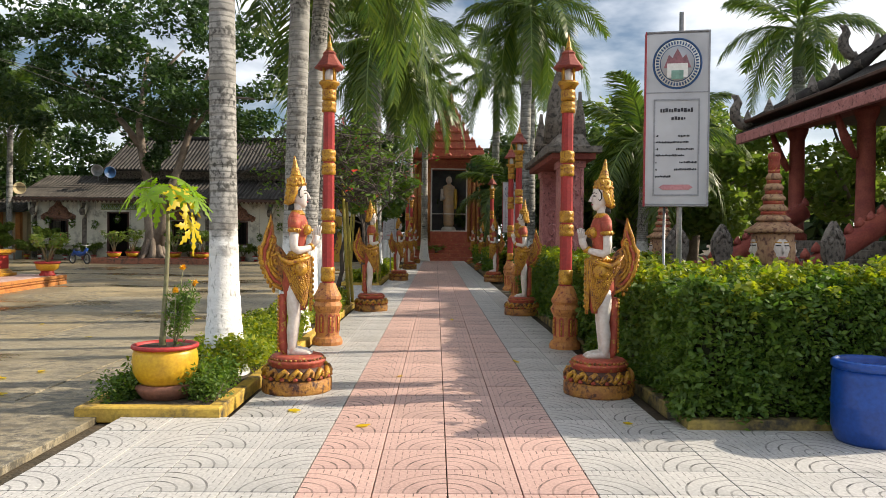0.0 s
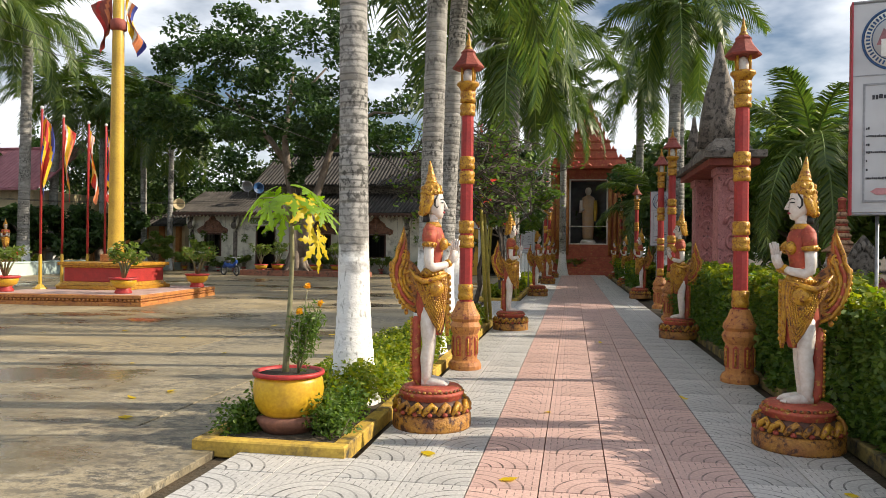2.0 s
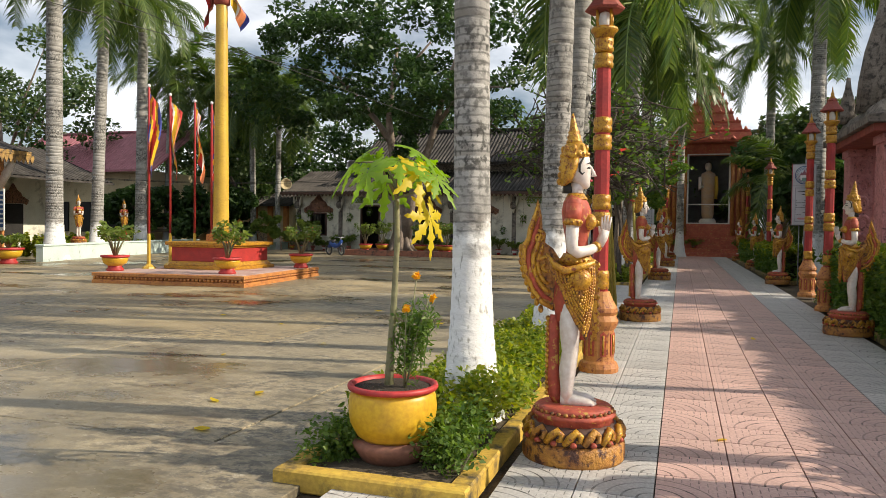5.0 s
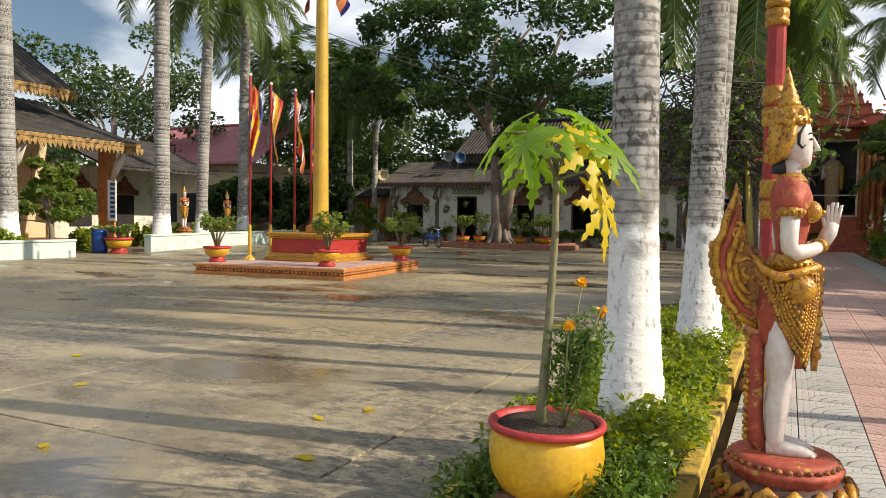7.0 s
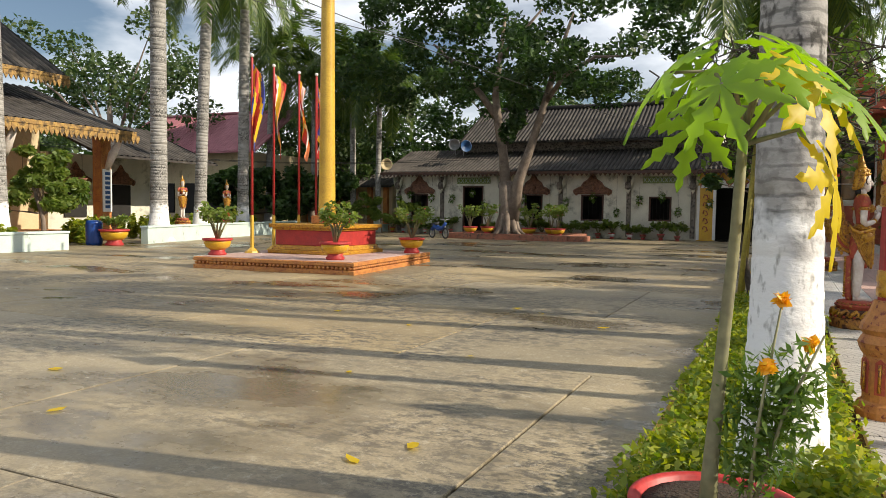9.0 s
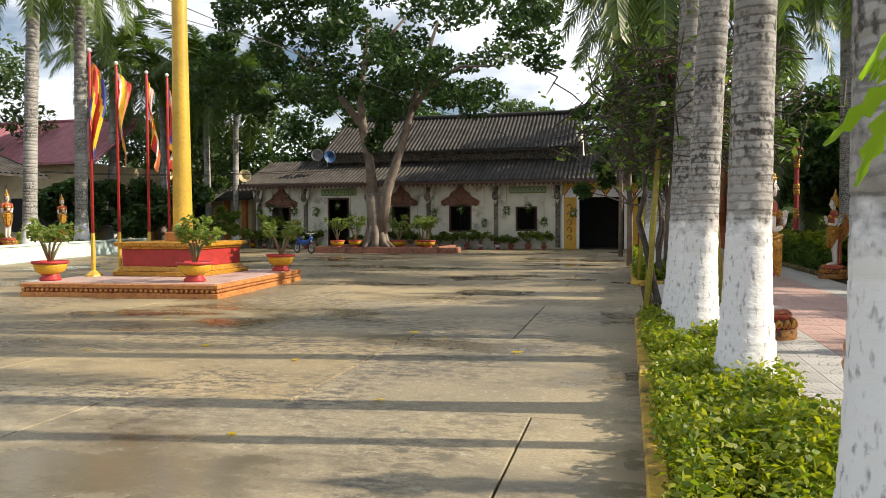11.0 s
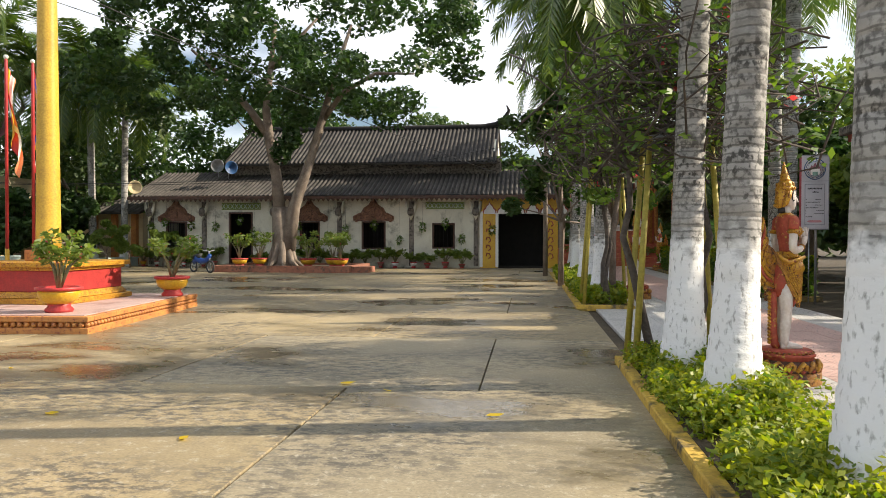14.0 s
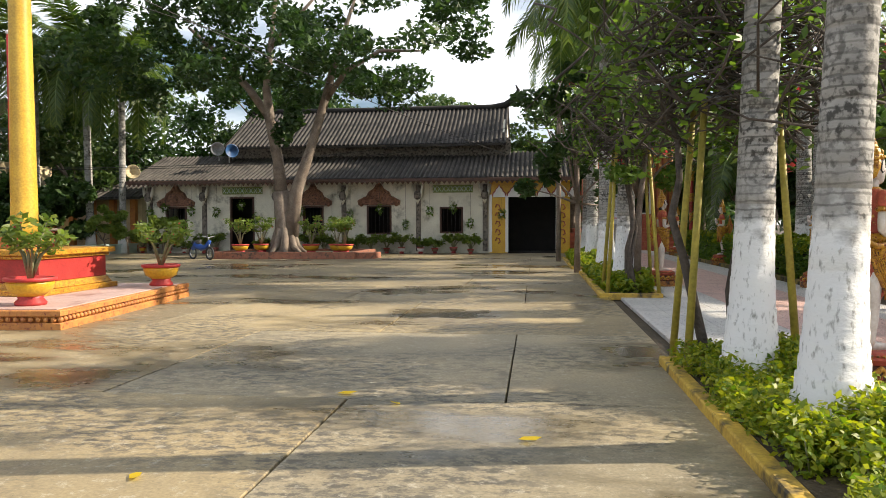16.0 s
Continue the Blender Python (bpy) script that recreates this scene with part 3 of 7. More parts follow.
# ---- hedges ----
def hedge(name, x0, x1, y0, y1, z0, z1, per_m3, size, m, label, seed, loose=0.06):
    r = np.random.default_rng(seed)
    k = int(per_m3 * (2 * (x1 - x0 + y1 - y0) * (z1 - z0) * 1.0 + (x1 - x0) * (y1 - y0)))
    p = np.empty((k, 3))
    p[:, 0], p[:, 1], p[:, 2] = r.uniform(x0, x1, k), r.uniform(y0, y1, k), r.uniform(z0, z1, k)
    face = r.random(k)
    a, b, c = (y1 - y0) * (z1 - z0), (x1 - x0) * (z1 - z0), (x1 - x0) * (y1 - y0)
    tot = 2 * a + 2 * b + c
    e = np.abs(r.normal(0, loose, k))
    for lo, hi, ax, val, sg in ((0, a, 0, x0, 1), (a, 2 * a, 0, x1, -1), (2 * a, 2 * a + b, 1, y0, 1), (2 * a + b, 2 * a + 2 * b, 1, y1, -1), (2 * a + 2 * b, tot, 2, z1, -1)):
        s = (face >= lo / tot) & (face < hi / tot)
        p[s, ax] = val + sg * e[s]
    nc = int((2 * a + 2 * b + c) * 3.2)
    pick = r.integers(0, k, nc)
    lumps = clumps(p[pick], [np.array((0.2, 0.2, 0.17)) * v for v in r.uniform(0.6, 1.15, nc)], int(per_m3 * 0.08), seed + 5, 0.5)
    p = np.concatenate([p, lumps[(lumps[:, 2] > z0 - 0.05)]])
    k = len(p)
    bulge = 0.07 * np.sin(p[:, 0] * 3.1 + p[:, 1] * 2.3) + 0.05 * np.sin(p[:, 0] * 7.7 - p[:, 1] * 6.1)
    p[:, 2] += bulge * (p[:, 2] > (z0 + z1) / 2) + r.normal(0, 0.03, k)
    t = thing(name, label, "hedge")
    # solid near-black box that imitates the shade inside the hedge
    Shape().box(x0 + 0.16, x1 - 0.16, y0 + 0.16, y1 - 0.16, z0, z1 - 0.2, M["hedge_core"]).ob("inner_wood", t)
    o = new("foliage", leaf_mesh("foliage", p, size, m, up=0.6, seed=seed))
    o.parent = t
    tagged(o, kind="stuff")
    # pale new shoots standing out of the clipped top, massed to imitate sunlit leaves
    k2 = int((x1 - x0) * (y1 - y0) * (110 if y0 < 10 else 70))
    c = np.stack([r.uniform(x0, x1, k2), r.uniform(y0, y1, k2), z1 - 0.16 + 0.34 * r.random(k2) ** 1.3], 1)
    c[:, 2] += 0.07 * np.sin(c[:, 0] * 3.1 + c[:, 1] * 2.3)
    o = new("new_growth", leaf_mesh("new_growth", clumps(c, [np.array((0.07, 0.07, 0.08))] * k2, 20, seed + 1, 0.2), size * 1.05, M["leaf_bright"], up=0.8, seed=seed + 1))
    o.parent = t
    tagged(o, "yellow-green new shoots, massed to brighten the hedge top", kind="stuff")
    return t


# colour of the hedge's inner shade, for the filling box
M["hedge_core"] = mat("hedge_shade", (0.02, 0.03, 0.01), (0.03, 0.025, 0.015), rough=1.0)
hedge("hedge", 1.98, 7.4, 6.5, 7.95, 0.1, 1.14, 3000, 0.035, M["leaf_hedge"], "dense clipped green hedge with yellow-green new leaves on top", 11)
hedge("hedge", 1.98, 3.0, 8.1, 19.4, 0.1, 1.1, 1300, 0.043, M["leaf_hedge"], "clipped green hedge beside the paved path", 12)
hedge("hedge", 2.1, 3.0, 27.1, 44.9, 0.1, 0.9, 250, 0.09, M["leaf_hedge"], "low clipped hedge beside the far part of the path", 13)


def low_shrub(x0, x1, y0, y1, h, n, seed, label="low bright green shrubs filling a kerbed bed", size=0.03, leaf="leaf_bright"):
    r = np.random.default_rng(seed)
    c = np.stack([r.uniform(x0, x1, n), r.uniform(y0, y1, n), np.zeros(n)], 1)
    c[:, 2] = 0.08 + h * 0.5 * (0.8 + 0.25 * np.sin(c[:, 0] * 5) + 0.25 * np.sin(c[:, 1] * 3.3))
    p = clumps(c, [np.array((0.16, 0.16, h * 0.55))] * n, 115, seed, 0.3)
    p[:, 2] = np.maximum(p[:, 2], 0.08)
    t = thing("ground_shrub", label, "shrub")
    s = Shape()
    for q in c[::3]:
        s.tube([(q[0], q[1], 0.05), (q[0] + r.normal(0, 0.05), q[1] + r.normal(0, 0.05), h * 0.75)], [0.008, 0.003], M["stem"], 5)
    s.ob("stem", t)
    o = new("foliage", leaf_mesh("foliage", p, size, M[leaf], up=0.6, seed=seed))
    o.parent = t
    tagged(o, kind="stuff")


low_shrub(-3.02, -2.84, 6.95, 7.6, 0.36, 16, 21, size=0.024, leaf="leaf_hedge")
low_shrub(-2.32, -2.06, 6.95, 7.6, 0.34, 20, 26, size=0.024, leaf="leaf_hedge")
low_shrub(-3.0, -2.08, 7.55, 8.2, 0.4, 40, 27, size=0.028)
low_shrub(-3.0, -2.05, 8.2, 12.5, 0.36, 250, 22)
low_shrub(-3.0, -2.05, 12.5, 16.7, 0.36, 220, 23)
low_shrub(-3.0, -2.05, 24.2, 30.8, 0.4, 130, 24, size=0.07)
low_shrub(-3.1, -2.1, 33.2, 39.8, 0.45, 90, 25, size=0.09)


# ---- palms ----
def frond_mesh(name, length, droop, seed, pairs=60):
    r = np.random.default_rng(seed)
    s = Shape()
    pts = []
    for k in range(13):
        t = k / 12
        pts.append(Vector((0, length * (t - 0.18 * t * t * t), length * (0.42 * t - droop * t * t))))
    s.tube(pts, [0.035 * (1 - 0.85 * k / 12) for k in range(13)], M["crownshaft"], 5)
    v, f = [], []
    for k in range(pairs):
        t = 0.12 + 0.88 * k / pairs
        q = t * 12
        i = min(int(q), 11)
        p = pts[i].lerp(pts[i + 1], q - i)
        d = (pts[i + 1] - pts[i]).normalized()
        ll = length * 0.27 * (math.sin(math.pi * min(1, t * 0.86 + 0.12)) ** 0.6) * r.uniform(0.85, 1.1)
        for sg in (-1, 1):
            out = (Vector((sg, 0.25, 0)) + d * 0.75 + Vector((0, 0, r.uniform(-0.3, 0.35)))).normalized()
            w = d * 0.026 * (length / 3) ** 0.5
            m1 = p + out * ll * 0.5 + Vector((0, 0, -ll * 0.1))
            e = p + out * ll * 0.92 + Vector((0, 0, -ll * r.uniform(0.3, 0.6)))
            o = len(v)
            v += [p - w, p + w, m1 + w, m1 - w, e]
            f += [(o, o + 1, o + 2, o + 3), (o + 3, o + 2, o + 4)]
    s.add(v, f, M["frond"])
    return s.mesh(name)


FRONDS = [frond_mesh("frond", 3.0, d, 30 + k) for k, d in enumerate((0.42, 0.72, 1.0))]


def palm(x, y, h, r, lean=(0, 0), fronds=19, seed=1, white=1.3, scale=1.3, label="tall royal palm with a whitewashed foot and ringed grey trunk", crown=True):
    q = random.Random(seed)
    t = thing("palm_tree", label, "palm tree", pose(x, y, 0), group="palms of the yard")
    ax = lambda z: Vector((lean[0] * (z / h) ** 1.3, lean[1] * (z / h) ** 1.3, z))
    def rad(z):
        return r * (1.0 + 0.85 * math.exp(-z / 0.55) - 0.12 * min(1, z / h))
    s = Shape()
    z, pts, rs = 0.0, [], []
    while z < h:
        st = q.uniform(0.09, 0.14) * (1 + 0.08 * z)
        pts += [ax(z), ax(z + st * 0.86), ax(z + st * 0.88), ax(z + st * 0.98)]
        rr = rad(z) * (1 + q.uniform(-0.01, 0.01))
        rs += [rr, rr * 0.998, rr * 0.985, rr * 0.987]
        z += st
    s.tube(pts, rs, M["palm_trunk"], 20)
    s.ob("trunk", t)
    if crown:
        top = ax(h)
        s = Shape()
        s.lathe([(r * 0.85, 0), (r * 1.0, 0.25), (r * 0.8, 0.9), (r * 0.45, 1.5 * scale)], M["crownshaft"], 14, Matrix.Translation(top))
        s.ob("crownshaft", t)
        for k in range(fronds):
            a = 360 * k * 0.382 + q.uniform(-12, 12)
            e = k / fronds
            el = 62 - 75 * e + q.uniform(-8, 8)
            o = new("frond", FRONDS[min(2, int(e * 3))])
            o.parent = t
            o.matrix_basis = Matrix.Translation(top + Vector((0, 0, 1.35 * scale - 0.25 * e))) @ pose(0, 0, 0, 0, 0, a) @ pose(0, 0, 0, el - 22) @ Matrix.Scale(scale * q.uniform(0.9, 1.1), 4)
    return t


PALMS = [(-2.37, 8.36, 7.4, 0.145), (-2.34, 11.9, 6.6, 0.165), (-2.52, 14.05, 7.6, 0.165), (-2.6, 15.6, 6.3, 0.16), (-2.4, 26.3, 7.0, 0.2), (-2.5, 29.8, 7.6, 0.2), (-2.4, 36.0, 8.0, 0.2), (-1.9, 46.5, 9, 0.22), (-0.9, 48.5, 9, 0.22),
         (3.4, 30.5, 9.5, 0.24), (4.2, 34.0, 9.5, 0.24), (3.1, 41.0, 9.0, 0.22), (14.9, 31, 8.8, 0.3), (7.2, 26.5, 3.4, 0.2), (8.5, 31, 3.0, 0.18), (3.9, 40.0, 2.4, 0.15)]
for k, (x, y, h, r) in enumerate(PALMS):
    palm(x, y, h, r, ((-0.12, 0.05), (0.12, 0), (0.35, 0), (0.2, 0.1))[k] if k < 4 else (random.uniform(-0.2, 0.2), random.uniform(-0.2, 0.2)), seed=40 + k)
LEFT_PALMS = [(-26.1, 20.3, 12.6, 0.3), (-25.8, 26.9, 12.2, 0.34), (-27.5, 31.0, 11.4, 0.28), (-29.2, 36.0, 12.0, 0.3), (-30.5, 44.5, 8.5, 0.22), (-27.8, 45.0, 8.6, 0.2), (-26.0, 45.0, 8.0, 0.18), (-33, 43, 9.5, 0.28)]
for k, (x, y, h, r) in enumerate(LEFT_PALMS):
    palm(x, y, h, r, (random.uniform(-0.3, 0.3), random.uniform(-0.3, 0.3)), seed=70 + k, fronds=22, scale=1.45)


# ---- trees ----
def tree(x, y, limbs, clump, per, size, leaf, label, seed, name="tree"):
    """limbs: lists of points with radii; clump: centres with radii, in the tree's own space."""
    t = thing(name, label, "tree", pose(x, y, 0))
    s = Shape()
    for pts, rs in limbs:
        s.tube(pts, rs, M["bark"], 10)
    s.ob("trunk", t)
    p = clumps([c for c, _ in clump], [np.array(q) for _, q in clump], per, seed)
    o = new("crown", leaf_mesh("crown", p, size, leaf, up=0.3, droop=0.3, seed=seed))
    o.parent = t
    return t


def spread_tree(x, y, h, w, seed, leaf, per=260, size=0.16, n=26, trunk=0.25, label="broad leafy tree behind the temple buildings"):
    r = random.Random(seed)
    cl, limbs = [], [([(0, 0, -0.1), (r.uniform(-.2, .2), r.uniform(-.2, .2), h * 0.25), (r.uniform(-.4, .4), r.uniform(-.4, .4), h * 0.55)], [trunk * 1.3, trunk, trunk * 0.6])]
    for k in range(n):
        a, q = r.uniform(0, 6.283), w * math.sqrt(r.random())
        z = h * (0.38 + 0.62 * r.random()) * (1 - 0.25 * (q / w) ** 2)
        c = (q * math.cos(a), q * math.sin(a), z)
        cl.append((c, (w * r.uniform(0.2, 0.34), w * r.uniform(0.2, 0.34), w * r.uniform(0.14, 0.24))))
        if k % 3 == 0:
            limbs.append(([(0, 0, h * 0.3), (c[0] * 0.5, c[1] * 0.5, h * 0.3 + (z - h * 0.3) * 0.6), c], [trunk * 0.5, trunk * 0.3, trunk * 0.1]))
    return tree(x, y, limbs, cl, per, size, leaf, label, seed)


# the double-stemmed fig in front of the hall
fig = [
    ([(0, 0, -0.1), (0, 0, 0.5), (-0.05, 0, 1.6), (-0.15, 0, 3.0)], [0.8, 0.5, 0.42, 0.38]),
    ([(-0.15, 0, 2.8), (-0.3, 0, 4.4), (-0.62, -0.1, 6.3), (-0.7, -0.3, 7.6), (-0.4, -0.5, 9.4), (-0.2, -0.4, 11.5)], [0.3, 0.25, 0.24, 0.18, 0.14, 0.07]),
    ([(-0.62, -0.1, 6.3), (-1.5, -0.3, 7.6), (-3.0, -0.4, 9.3), (-4.4, -0.2, 10.5)], [0.2, 0.17, 0.12, 0.06]),
    ([(0.2, 0, 1.0), (0.55, 0, 3.0), (1.2, 0, 4.8), (1.9, 0, 7.0), (2.6, -0.2, 9.2), (3.4, -0.3, 11.4)], [0.42, 0.29, 0.22, 0.19, 0.14, 0.06]),
    ([(1.9, 0, 7.0), (3.0, -0.3, 8.3), (4.6, -0.5, 9.1), (6.4, -0.6, 9.0)], [0.14, 0.12, 0.08, 0.04]),
    ([(-0.4, -0.5, 9.4), (0.9, -0.9, 10.5), (2.0, -1.1, 11.5)], [0.12, 0.09, 0.05]),
]
for k in range(9):
    a = k * 0.72
    fig.append(([(0.3 * math.cos(a), 0.3 * math.sin(a), 1.3), (0.6 * math.cos(a), 0.6 * math.sin(a), 0.45), (1.15 * math.cos(a), 1.1 * math.sin(a), 0.12)], [0.16, 0.15, 0.05]))
r = random.Random(5)
figc = []
for k in range(135):
    x, y, z = r.uniform(-8.5, 9.0), r.uniform(-4, 4), r.uniform(7.5, 16)
    if (x / 9.5) ** 2 + ((z - 11) / 5) ** 2 < 1.05:
        figc.append(((x, y, z - 0.03 * abs(x)), (r.uniform(0.7, 1.3), r.uniform(0.7, 1.2), r.uniform(0.45, 0.9))))
figc += [((0.15, -0.5, 5.6), (0.5, 0.4, 0.7)), ((0.6, -0.4, 6.2), (0.5, 0.4, 0.6))]
tree(-15.8, 41.2, fig, figc, 190, 0.17, M["leaf_tree"], "old fig tree with two leaning grey trunks and glossy dark leaves", 8, "fig_tree")

for k, (x, y, h, w, lf) in enumerate([(-29.5, 43, 4.2, 2.4, "leaf_tree"), (-30, 53, 13, 6, "leaf_tree"), (-42, 60, 12, 6, "leaf_tree"), (-20, 56, 13, 5, "leaf_tree"), (6.5, 38, 6, 3, "leaf_tree"), (17, 30, 8, 4, "leaf_light"), (6, 48, 8, 4, "leaf_tree"), (-33, 52, 10, 5, "leaf_far"), (-24, 60, 12, 6, "leaf_far"), (-13, 64, 12, 6, "leaf_far"), (-2, 62, 10, 5, "leaf_far"), (3, 66, 10, 5, "leaf_far"),
                                   (9, 44, 9, 5, "leaf_far"), (14, 48, 11, 6, "leaf_light"), (9, 32, 6, 3.5, "leaf_light"), (13, 38, 7, 4.5, "leaf_light"), (20, 52, 12, 6, "leaf_far"), (-46, 42, 16, 7, "leaf_far"), (-32, 40, 3.8, 2.6, "leaf_tree"), (-0.5, 57, 8, 3.5, "leaf_far"), (5.5, 55, 9, 4, "leaf_far")]):
    spread_tree(x, y, h, w, 100 + k, M[lf], per=330, size=0.2)
# trees added out of view to the sunward side, to cast the dappled shade
for k, (x, y, h, w) in enumerate([(18.2, 22.0, 15.5, 3.6), (27, 26, 12, 5)]):
    spread_tree(x, y, h, w, 160 + k, M["leaf_tree"], per=200, size=0.22, n=40, label="unseen tree added to shade the yard")
# a far belt of woods that closes the place
r = np.random.default_rng(77)
a = r.uniform(radians(-75), radians(75), 190)
rad_ = r.uniform(72, 92, 190)
cc = np.stack([rad_ * np.sin(a), rad_ * np.cos(a) + 5, r.uniform(0.8, 7.0, 190)], 1)
o = new("far_woods", leaf_mesh("far_woods", clumps(cc, [np.array((4.5, 3, 2.4))] * 190, 190, 78, 0.3), 0.8, M["leaf_far"], seed=79))
tagged(o, "belt of dark green woods far behind the temple", "woods", kind="stuff")
# the loose flowering tree over the path
spread_tree(-2.3, 25.0, 6.8, 1.35, 141, M["leaf_hedge"], per=230, size=0.08, n=17, trunk=0.07, label="slender leafy tree leaning over the path")
spread_tree(-3.2, 31.5, 7.0, 1.6, 142, M["leaf_tree"], per=240, size=0.11, n=24, trunk=0.08, label="slender leafy tree leaning over the path")


# ---- statues: winged praying figures, one mesh each ----
def statue_mesh(name):
    """Stands at the origin and faces -y; 2.34 m high with its round base."""
    s = Shape()
    W, G, D, R = M["skin"], M["gold"], M["gold_dark"], M["red_faded"]

    def loft(rows, m, n=20):
        """Stacked ovals: height, centre in y, half width, half depth."""
        v = [(a * math.cos(2 * math.pi * k / n), c + b * math.sin(2 * math.pi * k / n), z) for z, c, a, b in rows for k in range(n)]
        f = [(j * n + k, j * n + (k + 1) % n, (j + 1) * n + (k + 1) % n, (j + 1) * n + k) for j in range(len(rows) - 1) for k in range(n)]
        f += [tuple(range(n - 1, -1, -1)), tuple((len(rows) - 1) * n + k for k in range(n))]
        s.add(v, f, m, True)

    def cushion(outline, mid, x, bulge, m, sg, wrap=0.0):
        """A swelling shield on the side of the body, with rows of beads that follow its edge."""
        n, rings = len(outline), (1.0, 0.93, 0.7, 0.45, 0.2)
        at = lambda q, k: (mid[0] + (outline[k][0] - mid[0]) * q, mid[1] + (outline[k][1] - mid[1]) * q)
        side = lambda y: x - wrap * max(0.0, -y - 0.02) ** 1.5
        v = []
        for j, q in enumerate(rings):
            for k in range(n):
                y, z = at(q, k)
                v.append((sg * (side(y) + bulge * (1 - q * q) + (0.014 if j == 1 else 0)), y, z))
        v.append((sg * (side(mid[0]) + bulge), mid[0], mid[1]))
        f = [(j * n + k, j * n + (k + 1) % n, (j + 1) * n + (k + 1) % n, (j + 1) * n + k) for j in range(len(rings) - 1) for k in range(n)]
        f += [((len(rings) - 1) * n + k, (len(rings) - 1) * n + (k + 1) % n, len(v) - 1) for k in range(n)]
        s.add(v, f, m, True)
        for q, size in ((0.88, 0.011), (0.76, 0.008), (0.63, 0.009), (0.5, 0.008), (0.37, 0.009), (0.22, 0.01)):
            pts = [Vector((0, *at(q, k))) for k in range(n)]
            for k in range(n):
                a, b = pts[k], pts[(k + 1) % n]
                c = max(1, int((b - a).length / (size * 1.9)))
                for d in range(c):
                    p = a.lerp(b, d / c)
                    s.ball((sg * (side(p.y) + bulge * (1 - q * q) + 0.004), p.y, p.z), size, G, 0.8, 1, 1.25, 6)

    # round base: drum, ring of curled leaves, two ridged tiers
    s.lathe([(0.345, 0), (0.35, 0.02), (0.348, 0.115), (0.33, 0.135)], D, 32, wob=0.004, lobes=5)
    s.lathe([(0.32, 0.13), (0.325, 0.16), (0.3, 0.23), (0.26, 0.255)], M["wood_dark"], 40)
    for k in range(16):
        a = k * 2 * math.pi / 16
        c = lambda d, z, r: (r * math.cos(a + d), r * math.sin(a + d), z)
        s.tube([c(-0.17, 0.15, 0.33), c(-0.05, 0.2, 0.33), c(0.08, 0.235, 0.31), c(0.17, 0.21, 0.315), c(0.15, 0.175, 0.325), c(0.07, 0.175, 0.33)], [0.018, 0.028, 0.026, 0.022, 0.018, 0.01], G if k % 3 else D, 7)
        s.ball(c(0.02, 0.155, 0.332), 0.024, R, 1, 1, 0.8, 7)
    s.lathe([(0.27, 0.25), (0.262, 0.275), (0.285, 0.29), (0.285, 0.31), (0.255, 0.322)], R, 36, wob=0.02, lobes=18)
    s.lathe([(0.25, 0.318), (0.262, 0.335), (0.25, 0.352), (0.22, 0.36)], R, 36)
    for k in range(34):
        a = k * 2 * math.pi / 34
        s.ball((0.258 * math.cos(a), 0.258 * math.sin(a), 0.327), 0.018, D, 1, 1, 0.8, 6)
    # feet, legs, anklets
    for sg in (-1, 1):
        s.tube([(0.06 * sg, 0.09, 0.385), (0.06 * sg, 0.0, 0.39), (0.065 * sg, -0.09, 0.378), (0.068 * sg, -0.135, 0.372)], [0.035, 0.042, 0.034, 0.016], W, 10)
        for k in range(4):
            s.ball((sg * (0.045 + 0.014 * k), -0.14 + 0.006 * k, 0.37), 0.011, W, 1, 1.4, 1, 6)
        s.tube([(0.056 * sg, 0.05, 0.37), (0.056 * sg, 0.048, 0.46), (0.058 * sg, 0.045, 0.6), (0.058 * sg, 0.03, 0.72), (0.058 * sg, 0.035, 0.85), (0.055 * sg, 0.03, 1.05)], [0.042, 0.044, 0.058, 0.056, 0.068, 0.08], W, 14)
    # red skirt under the shields, longer in front
    loft([(0.8, -0.05, 0.03, 0.03), (0.86, -0.035, 0.075, 0.065), (0.93, 0.01, 0.118, 0.12), (1.05, 0.015, 0.135, 0.14), (1.2, 0.01, 0.14, 0.135), (1.3, 0.0, 0.125, 0.11), (1.38, 0.0, 0.1, 0.08)], R)
    shield = [(0.19, 1.37), (0.165, 1.25), (0.1, 1.15), (0.06, 1.03), (0.0, 0.92), (-0.075, 0.8), (-0.1, 0.9), (-0.12, 1.05), (-0.135, 1.2), (-0.125, 1.33), (-0.06, 1.335), (0.02, 1.3), (0.09, 1.285), (0.145, 1.32)]
    for sg in (-1, 1):
        cushion(shield, (-0.03, 1.16), 0.126, 0.045, D, sg, 1.6)
        s.tube([(0.135 * sg, -0.12, 1.335), (0.165 * sg, -0.02, 1.3), (0.178 * sg, 0.07, 1.275), (0.175 * sg, 0.135, 1.31), (0.16 * sg, 0.195, 1.39)], [0.018, 0.024, 0.028, 0.024, 0.006], G, 9)
        s.lathe([(0.075, 0), (0.07, 0.012), (0.05, 0.018), (0.045, 0.03), (0.02, 0.034)], G, 18, Matrix.Translation((0.165 * sg, -0.03, 1.22)) @ pose(0, 0, 0, 0, 90 * sg))
    # narrow flap between the shields
    s.plate([(0, 0.79), (0.045, 0.9), (0.06, 1.1), (0.06, 1.34), (-0.06, 1.34), (-0.06, 1.1), (-0.045, 0.9)], 0.03, G, Matrix.Translation((0, -0.13, 0)))
    for k in range(9):
        s.ball((0, -0.15, 0.87 + 0.055 * k), 0.026, G, 1, 0.5, 0.8, 7)
    loft([(1.31, 0.0, 0.128, 0.11), (1.325, 0.0, 0.138, 0.12), (1.35, 0.0, 0.132, 0.115), (1.37, 0.0, 0.118, 0.098), (1.39, 0.0, 0.11, 0.088)], G)
